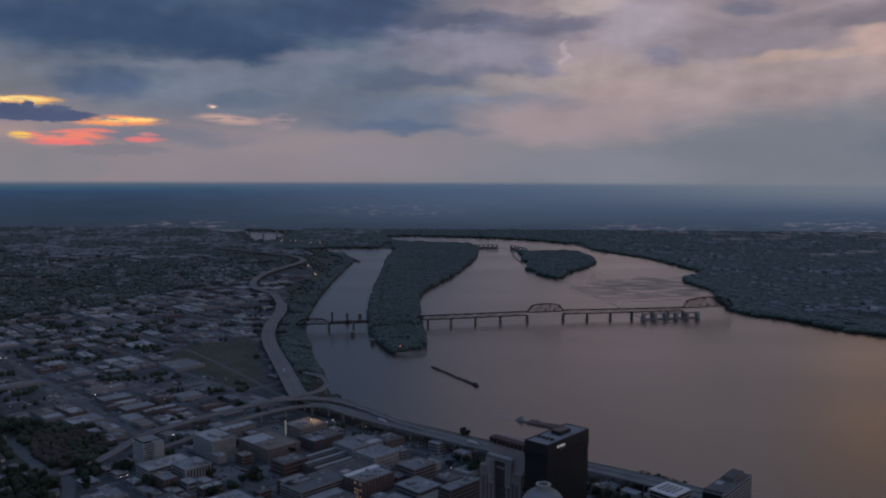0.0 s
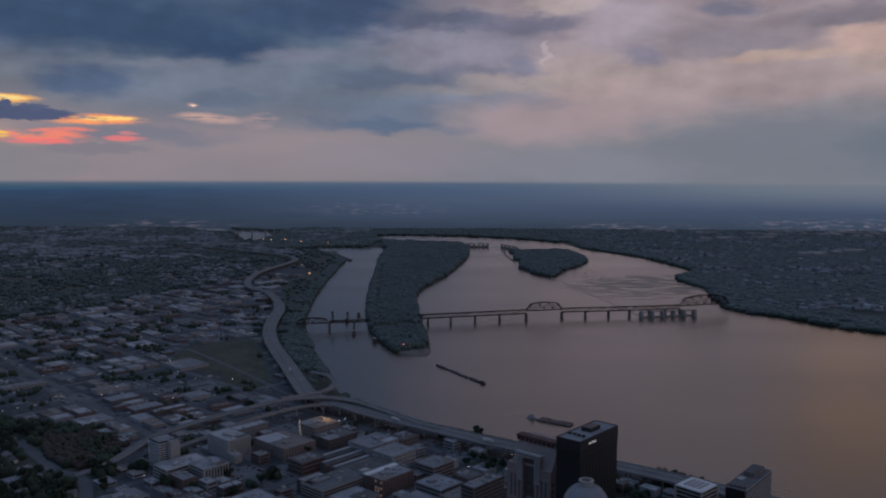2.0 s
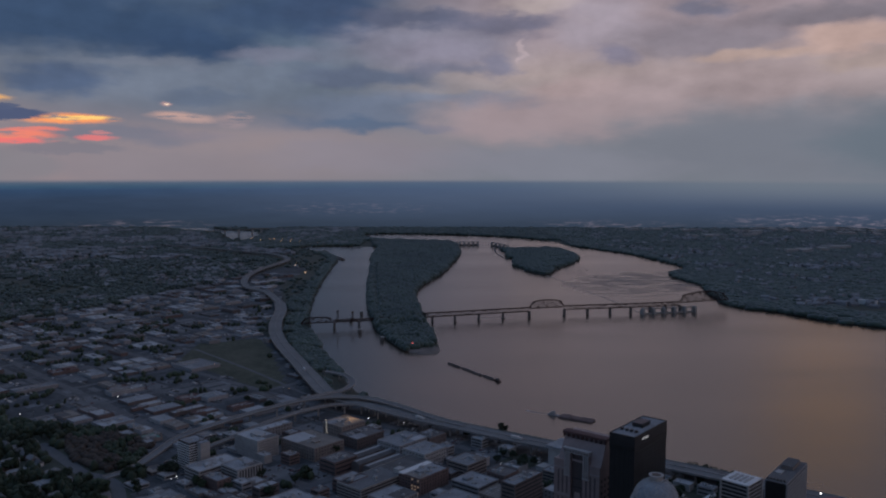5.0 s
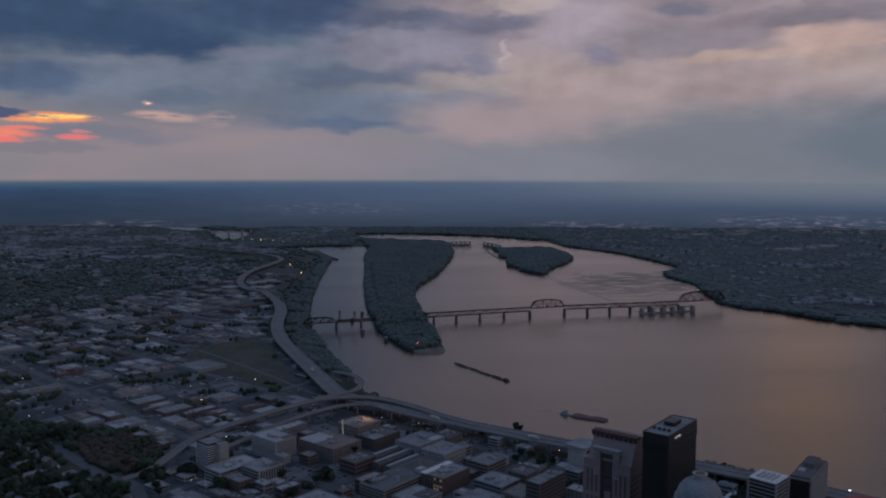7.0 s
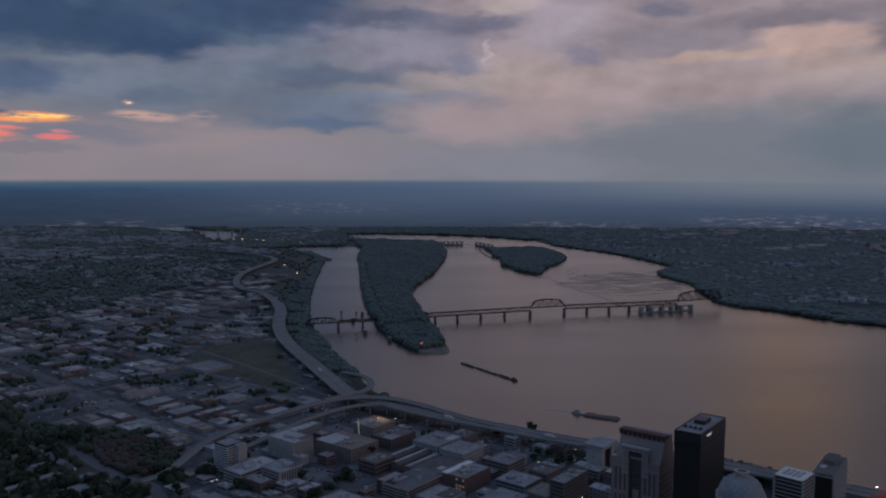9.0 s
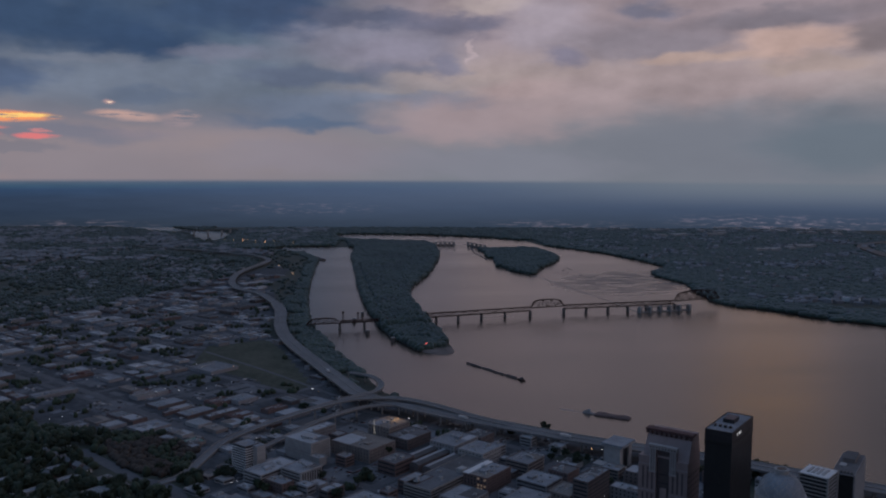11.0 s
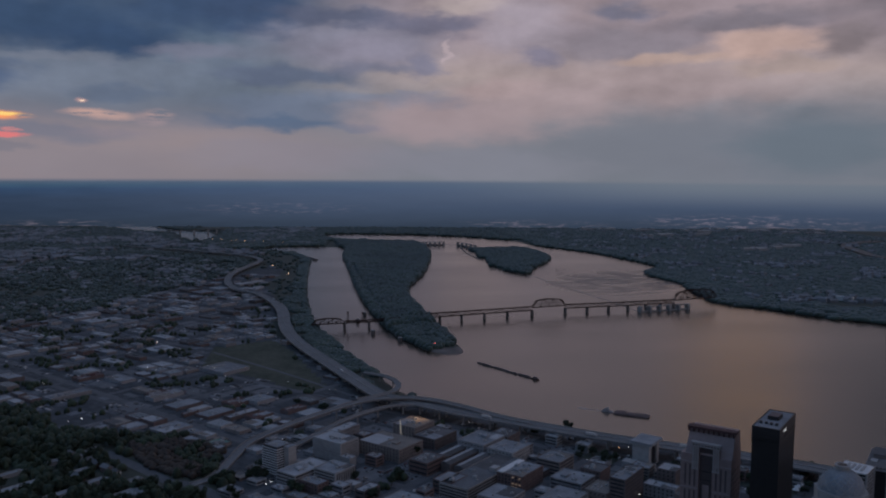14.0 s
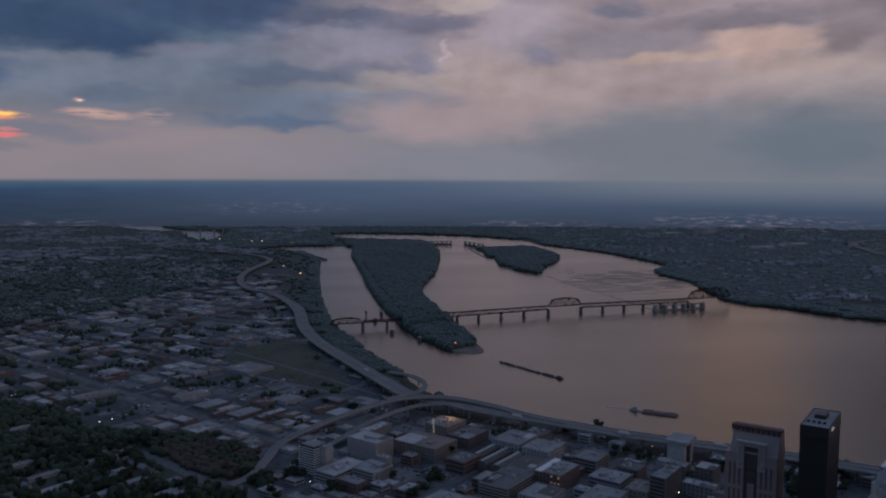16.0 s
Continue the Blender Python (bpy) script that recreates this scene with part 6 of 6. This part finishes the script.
cityrng = random.Random(3)
count = 0
for _ in range(900):
    x, y = cityrng.uniform(-700, -400), cityrng.uniform(800, 1060)
    if inside(np.array([(x, y)]), PARK)[0] and not inside(np.array([(x, y)]), RUSSETLAND)[0] and not blocked(x, y, 1.0) and road_gap(np.array([(x, y)]))[0] > 14 and count < 200:
        tree(x, y, Z0, cityrng.uniform(0.8, 1.5), cityrng.uniform(0, 360))
        count += 1
for x, y in ((-272, 892), (-233, 877), (-217, 977), (-206, 982), (-199, 970), (-380, 946), (-349, 946), (-381, 926), (24, 936), (34, 926), (12, 946), (2, 956), (-8, 936), (19, 915), (-436, 926), (-454, 936), (106, 880), (132, 864), (147, 849), (118, 854), (157, 818), (91, 890), (167, 834), (137, 798), (111, 808), (193, 882), (200, 889), (208, 890), (216, 892), (224, 888), (232, 880), (238, 872), (243, 862), (186, 886), (-221, 901), (-229, 890), (-225, 896), (-386, 913), (-373, 907), (-380, 918), (-401, 869), (-394, 853), (-301, 858), (-339, 878), (-330, 864), (-336, 870), (-255, 840), (-313, 1170), (-308, 1166)):
    tree(x, y, Z0, cityrng.uniform(0.9, 1.4), cityrng.uniform(0, 360))
for x, y in ((171, 862), (160, 846), (178, 838), (203, 858), (222, 846), (240, 854), (256, 847), (213, 820), (165, 822), (150, 872), (-349, 1204), (198, 802)):
    tree(x, y, Z0, cityrng.uniform(0.8, 1.4), cityrng.uniform(0, 360))
# the lone bushy tree on the old river pier
pier = thing("old_pier", "small stone river pier overgrown by a bushy tree", "pier", (12, 1052, 0))
bm = bmesh.new()
bmesh.ops.create_cone(bm, cap_ends=True, segments=12, radius1=7, radius2=6, depth=10, matrix=Matrix.Translation((0, 0, 0)))
part("stonework", bm, M_STONE, pier)
tree(12, 1052, -2.5, 1.65, 12)

# ---- woods as stuff ----
def lump(seed, level):
    bm = bmesh.new()
    bmesh.ops.create_icosphere(bm, subdivisions=level, radius=1.0)
    r = np.random.RandomState(seed)
    for v in bm.verts:
        v.co *= r.uniform(0.82, 1.14)
        if v.co.z < -0.2:
            v.co.z = -0.55
    vs = np.array([v.co[:] for v in bm.verts])
    fs = np.array([[v.index for v in f.verts] for f in bm.faces])
    bm.free()
    return vs, fs


LUMPS = {1: [lump(s, 1) for s in range(6)], 2: [lump(s + 20, 2) for s in range(6)]}


def woods(name, label, P, Z, size, tall, level, mat):
    VV, FF, base = [], [], 0
    for i, (p, z) in enumerate(zip(P, Z)):
        vs, fs = LUMPS[level][i % 6]
        a = trng.uniform(0, 6.28)
        s, h = size * trng.uniform(0.5, 1.4), tall * trng.uniform(0.75, 1.15) * (1 + 0.45 * noise.noise(Vector((p[0] * 0.022, p[1] * 0.022, 4.0))))
        c, sn = math.cos(a) * s, math.sin(a) * s
        VV.append(np.column_stack([p[0] + vs[:, 0] * c - vs[:, 1] * sn, p[1] + vs[:, 0] * sn + vs[:, 1] * c, z + (vs[:, 2] + 0.5) * h * 0.66]))
        FF.append(fs + base)
        base += len(vs)
    VV, FF = np.vstack(VV), np.vstack(FF)
    me = bpy.data.meshes.new(name)
    me.vertices.add(len(VV))
    me.vertices.foreach_set("co", VV.ravel())
    me.loops.add(FF.size)
    me.loops.foreach_set("vertex_index", FF.ravel().astype(np.int32))
    me.polygons.add(len(FF))
    me.polygons.foreach_set("loop_start", np.arange(len(FF)) * 3)
    me.polygons.foreach_set("use_smooth", np.ones(len(FF), bool))
    me.materials.append(mat)
    me.update()
    me.validate()
    return tagged(new(name, me), label, "woods", kind="stuff")


def scatter(x0, x1, y0, y1, step):
    gx_, gy_ = np.meshgrid(np.arange(x0, x1, step), np.arange(y0, y1, step))
    P = np.stack([gx_.ravel(), gy_.ravel()], 1)
    return P + trng.uniform(-step * 0.6, step * 0.6, P.shape)


def off_roads(P, gap):
    k = np.ones(len(P), bool)
    for L in ROAD_LINES:
        k &= far_from(P, L, False) > gap
    return k


# wooded peninsula and islands
P = scatter(-330, 130, 1500, 4080, 6.6)
d = shore(P)
side = np.array([np.interp(y, [1500, 1960, 2750, 3640, 4080], [-140, -207, -250, -268, -300]) for y in P[:, 1]])
k = (d > 3.5) & (P[:, 0] > side) & (P[:, 1] > 1556 + np.clip((P[:, 0] + 105) * 1.3, 0, 60) + trng.uniform(-6, 6, len(P)))
# a mown strip along the canal side stays open
strip = np.abs(P[:, 0] - side - 23) < 6
k &= ~(strip & (P[:, 1] > 1800) & (P[:, 1] < 3000))
street("service_road", [(-184, 1850), (-199, 2150), (-213, 2500), (-227, 2850), (-232, 3000)], 5, "pale service road along the canal side of the peninsula", M_LOT)
ragged_edge = np.array([4 + 7 * noise.noise(Vector((x * 0.03, y * 0.03, 8.0))) for x, y in P])
k &= d > ragged_edge
away = far_from(P, BRIDGE, False)
under = (away < 46) & (away > 3.5)
k &= away > 3.5
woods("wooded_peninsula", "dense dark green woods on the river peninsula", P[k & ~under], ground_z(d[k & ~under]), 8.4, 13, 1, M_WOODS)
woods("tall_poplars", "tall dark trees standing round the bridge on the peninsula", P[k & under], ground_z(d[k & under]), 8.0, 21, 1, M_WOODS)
P = scatter(230, 570, 2700, 3620, 7.5)
d = shore(P)
k = (d > np.array([3 + 12 * noise.noise(Vector((x * 0.02, y * 0.02, 6.0))) for x, y in P])) & inside(P, ISLAND)
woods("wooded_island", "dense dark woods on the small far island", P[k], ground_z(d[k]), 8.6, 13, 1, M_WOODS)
# bank woods on the city's side
P = scatter(-520, -120, 1180, 3500, 6.6)
d = shore(P)
k = (d > 3) & (d < np.where(P[:, 1] < 2250, 60, 36)) & off_roads(P, 18.5) & (P[:, 0] < -150)
k &= np.array([noise.noise(Vector((x * 0.02, y * 0.02, 14.0))) for x, y in P]) > np.where(d < 16, -0.4, -0.22)
woods("bank_woods", "bushy trees along the river bank", P[k], ground_z(d[k]), 6.4, 8, 1, M_WOODS)
# the north bank
P = scatter(640, 2600, 1150, 5000, 11)
d = shore(P)
east = d > 4
open_ = np.array([noise.noise(Vector((x * 0.005, y * 0.005, 7.0))) + 0.6 * noise.noise(Vector((x * 0.02, y * 0.02, 1.0))) for x, y in P])
k = east & (P[:, 0] < P[:, 1] * 0.56 + 500) & ((open_ < 0.40) | (d < 40)) & (trng.uniform(0, 1, len(P)) < np.where(P[:, 1] > 3600, 0.7, 1.0))
stand = k.copy()
LEVEE = smooth_line([(2413, 3859), (2223, 3772), (2060, 3600), (1975, 3380), (1891, 3122), (1960, 2960)], 60)
P2 = scatter(700, 2600, 1500, 4900, 30)
d2 = shore(P2)
o2 = np.array([noise.noise(Vector((x * 0.005, y * 0.005, 7.0))) + 0.6 * noise.noise(Vector((x * 0.02, y * 0.02, 1.0))) for x, y in P2])
k = (d2 > 60) & ((o2 > 0.36) | (trng.uniform(0, 1, len(P2)) < 0.045)) & (P2[:, 0] < P2[:, 1] * 0.56 + 500)
north = P2[k]
taken = {(int(x // 22), int(y // 22)) for x, y in north}
stand &= np.array([(int(x // 22), int(y // 22)) not in taken for x, y in P]) & (np.hypot(P[:, 0] - 1040, P[:, 1] - 2005) > 88)
stand &= (far_from(P, LEVEE, False) > 40)
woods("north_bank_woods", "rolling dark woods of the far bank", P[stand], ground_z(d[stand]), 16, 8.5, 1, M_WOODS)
tagged(part("levee", ribbon([tuple(p) for p in LEVEE], 44, Z0 + 9.0, 10.0, 40)[0], M_GRAVEL, None), "bare pale-red earth levee curving through the far woods", "levee", kind="structure")
verts, faces = [], []
for x, y in north:
    w, d_, h = hrng.uniform(4, 9), hrng.uniform(5, 12), hrng.uniform(7, 11)
    t_ = hrng.uniform(0, 1.5)
    c, s = math.cos(t_), math.sin(t_)
    base = len(verts)
    for lx, ly, lz in ((-w, -d_, 0), (w, -d_, 0), (w, d_, 0), (-w, d_, 0), (-w, -d_, h), (w, -d_, h), (w, d_, h), (-w, d_, h), (0, -d_, h * 1.4), (0, d_, h * 1.4)):
        verts.append((x + lx * c - ly * s, y + lx * s + ly * c, Z0 - 0.3 + lz))
    for f in ((0, 1, 5, 4), (1, 2, 6, 5), (2, 3, 7, 6), (3, 0, 4, 7), (4, 5, 8), (6, 7, 9), (5, 6, 9, 8), (7, 4, 8, 9)):
        faces.append(tuple(base + i for i in f))
tagged(new("north_houses", mesh_of("north_houses", verts, faces, M_SHINGLE)), "small pale roofs scattered in the far bank's woods", "houses", kind="stuff")
# wide pale sheds and yards towards the north
verts, faces = [], []
for cx, cy, n in ((1804, 4585, 7), (1985, 4768, 8), (2099, 4579, 8), (2268, 4715, 8), (2422, 4809, 8), (2462, 4572, 7), (1727, 4332, 5), (2300, 4401, 6), (1421, 4260, 5), (1511, 4681, 5), (1228, 4733, 6), (1517, 3446, 3), (1733, 3571, 4)):
    for _ in range(n):
        x, y, w, d_ = cx + hrng.uniform(-90, 90), cy + hrng.uniform(-60, 60), hrng.uniform(14, 42), hrng.uniform(12, 30)
        base = len(verts)
        for lx, ly, lz in ((-w, -d_, 0), (w, -d_, 0), (w, d_, 0), (-w, d_, 0), (-w, -d_, 16), (w, -d_, 16), (w, d_, 16), (-w, d_, 16)):
            verts.append((x + lx, y + ly, Z0 - 0.3 + lz))
        for f in ((0, 1, 5, 4), (1, 2, 6, 5), (2, 3, 7, 6), (3, 0, 4, 7), (4, 5, 6, 7)):
            faces.append(tuple(base + i for i in f))
tagged(new("north_sheds", mesh_of("north_sheds", verts, faces, M_WALLS[3])), "wide pale sheds scattered over the northern plain", "sheds", kind="stuff")
# trees between the houses of the far neighbourhoods
P = scatter(-2300, -400, 1250, 4900, 15)
d = shore(P)
i64x = np.interp(P[:, 1], [1190, 1610, 1970, 2285, 2495, 2715, 3060, 3354, 4150], [-226, -366, -418, -565, -620, -622, -575, -650, -1000])
k = (d > 30) & ((P[:, 0] < i64x - 24) | (trng.uniform(0, 1, len(P)) < 0.25)) & (~inside(P, CITYLAND)) & off_roads(P, 28) & (P[:, 0] > -P[:, 1] * 0.5 - 150)
dens = np.array([noise.noise(Vector((x * 0.006, y * 0.006, 11.0))) for x, y in P[k]])
k[np.where(k)[0][dens + trng.uniform(-0.25, 0.25, len(dens)) < -0.2]] = False
taken = {(int(x // 16), int(y // 16)) for x, y in homes}
k &= np.array([(int(x // 16), int(y // 16)) not in taken for x, y in P])
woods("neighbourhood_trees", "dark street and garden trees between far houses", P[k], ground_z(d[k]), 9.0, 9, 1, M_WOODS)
# woods towards the river's far bend
P = scatter(-1700, 1100, 3700, 5000, 17)
d = shore(P)
k = (d > 5) & ~((P[:, 0] > -340) & (P[:, 0] < 640) & (P[:, 1] < 4090)) & (P[:, 0] > -900)
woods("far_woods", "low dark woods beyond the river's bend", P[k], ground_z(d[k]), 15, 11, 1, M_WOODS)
P = scatter(-2900, -880, 3500, 5100, 21)
d = shore(P)
k = (d > 10) & (P[:, 0] < np.interp(P[:, 1], [3354, 3746, 4150, 5100], [-790, -1260, -1100, -1100])) & off_roads(P, 40) & (trng.uniform(0, 1, len(P)) < 0.75)
taken = {(int(x // 24), int(y // 24)) for x, y in homes}
k &= np.array([(int(x // 24), int(y // 24)) not in taken for x, y in P])
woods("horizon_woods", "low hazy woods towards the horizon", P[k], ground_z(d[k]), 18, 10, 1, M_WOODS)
# scattered trees and scrub inside the industrial quarter
P = scatter(-1250, -250, 1050, 1950, 13)
d = shore(P)
pick = np.array([noise.noise(Vector((x * 0.013, y * 0.013, 5.0))) for x, y in P])
k = inside(P, CITYLAND) & (pick > np.where(P[:, 0] < -640, 0.08, 0.32)) & off_roads(P, 18) & ~inside(P, RUSSETLAND)
for fx, fy, fr in FOOTPRINTS:
    k &= (P[:, 0] - fx) ** 2 + (P[:, 1] - fy) ** 2 > (fr * 0.75 + 3) ** 2
k &= trng.uniform(0, 1, len(P)) < 0.6
woods("yard_trees", "dark trees in yards and along side streets", P[k], np.full(k.sum(), Z0), 4.2, 7, 2, M_LEAF)

P = np.array(TREE_SPOTS)
k = np.array([not blocked(x, y, 2) for x, y in P]) & (road_gap(P) > 12)
woods("lot_trees", "small dark trees on empty lots of the city", P[k], np.full(k.sum(), Z0), 3.4, 7, 2, M_LEAF)

# rocks and snags of the rapids below the weir
rk = np.random.RandomState(9)
P = np.column_stack([rk.uniform(365, 520, 70), rk.uniform(2650, 3000, 70)])
P = P[(P[:, 0] - 360) * 1.6 + 2650 - P[:, 1] > -120]
woods("shoal_rocks", "low dark rocks and snags in the rapids", P[shore(P) < -4], np.full((shore(P) < -4).sum(), -0.9), 3.2, 2.0, 1, M_STONE)

P = scatter(-860, -400, 790, 1270, 9)
k = inside(P, PARK) & ~inside(P, RUSSETLAND) & (road_gap(P) > 10) & (np.array([noise.noise(Vector((x * 0.02, y * 0.02, 2.0))) for x, y in P]) > -0.35)
k &= np.array([not blocked(x, y, 1.5) for x, y in P])
woods("park_trees", "dense dark trees between the rows of small houses", P[k], np.full(k.sum(), Z0), 4.8, 9.5, 2, M_LEAF)

P = scatter(-550, -415, 912, 1095, 6.5)
k = inside(P, RUSSETLAND) & (road_gap(P) > 8) & np.array([not blocked(x, y, 1.5) for x, y in P]) & (trng.uniform(0, 1, len(P)) < 0.9)
brown = np.array([noise.noise(Vector((x * 0.02, y * 0.02, 31.0))) > -0.12 for x, y in P])
woods("russet_scrub", "low russet-brown trees on rough ground between two streets", P[k & brown], np.full((k & brown).sum(), Z0), 4.8, 6.0, 2, M_BROWNLEAF)
woods("scrub_trees", "dark green trees among the russet scrub", P[k & ~brown], np.full((k & ~brown).sum(), Z0), 3.8, 7.5, 2, M_LEAF)

# ---- street lamps ----
def lamp(x, y, z, tall, mat, label):
    e = thing("street_lamp", label, "lamp", (x, y, z), 0, "street lamps")
    bm = bmesh.new()
    bmesh.ops.create_cone(bm, cap_ends=True, segments=6, radius1=0.16, radius2=0.09, depth=tall, matrix=Matrix.Translation((0, 0, tall / 2)))
    part("pole", bm, M_BLACKSTEEL, e)
    bm = bmesh.new()
    r = 0.3 if tall < 10 else 1.2
    add_box(bm, -r, r, -r, r, tall, tall + 1.4 * r)
    bmesh.ops.bevel(bm, geom=bm.edges[:], offset=0.1, segments=1, affect="EDGES")
    part("lantern", bm, mat, e)


LIGHTS = [(-978, 1856), (-651, 1358), (-606, 1426), (-589, 1408), (-534, 1257), (-628, 1138), (-641, 1125), (-634, 1632), (-525, 1275), (-503, 1266), (-428, 1193), (-369, 1309), (-740, 1332), (-496, 1418), (-444, 1413), (-468, 1353), (-463, 1275), (-218, 1023), (-230, 1013), (-118, 1067), (-42, 939), (46, 950), (58, 948), (18, 806), (-6, 912), (46, 809), (-358, 1023), (-303, 1253), (-294, 1246), (-509, 1432), (-645, 1364), (-635, 1645), (-1114, 2038)]
lrng = random.Random(31)
while len(LIGHTS) < 46:
    a, b_ = A0 + lrng.randint(-14, 2) * PITCH_A + 7, lrng.uniform(250, 1250)
    x, y = V_U(a, b_)
    q = np.array([(x, y)])
    if inside(q, CITYLAND)[0] and not inside(q, PARK)[0] and not inside(q, MEADOW)[0] and 860 < y < 2000 and x > -0.36 * y - 420 and not blocked(x, y, 1) and shore(q)[0] > 40 and road_gap(q)[0] > 16:
        LIGHTS.append((x, y))
for i, (x, y) in enumerate(LIGHTS):
    lamp(x, y, Z0, 8, M_LAMP if i % 7 else M_LAMPWARM, "slim street lamp with a glowing white head" if i % 7 else "slim street lamp with an orange glow")
for x, y in ((-507, 2862), (-442, 2624), (-868, 3977), (-822, 3943), (-772, 3909), (-755, 3940), (-712, 3875), (-664, 3842), (-623, 3840), (-533, 3776)):
    lamp(x, y, Z0, 18, M_LAMPWARM, "tall mast lamp with an orange glow")
e = thing("beacon", "small red navigation beacon at the peninsula's tip", "lamp", (-105, 1570, 2))
bm = bmesh.new()
bmesh.ops.create_cone(bm, cap_ends=True, segments=6, radius1=0.3, radius2=0.2, depth=12, matrix=Matrix.Translation((0, 0, 4)))
part("mast", bm, M_HVAC, e)
bm = bmesh.new()
bmesh.ops.create_icosphere(bm, subdivisions=1, radius=1.1, matrix=Matrix.Translation((0, 0, 10.6)))
part("light", bm, M_LAMPRED, e)
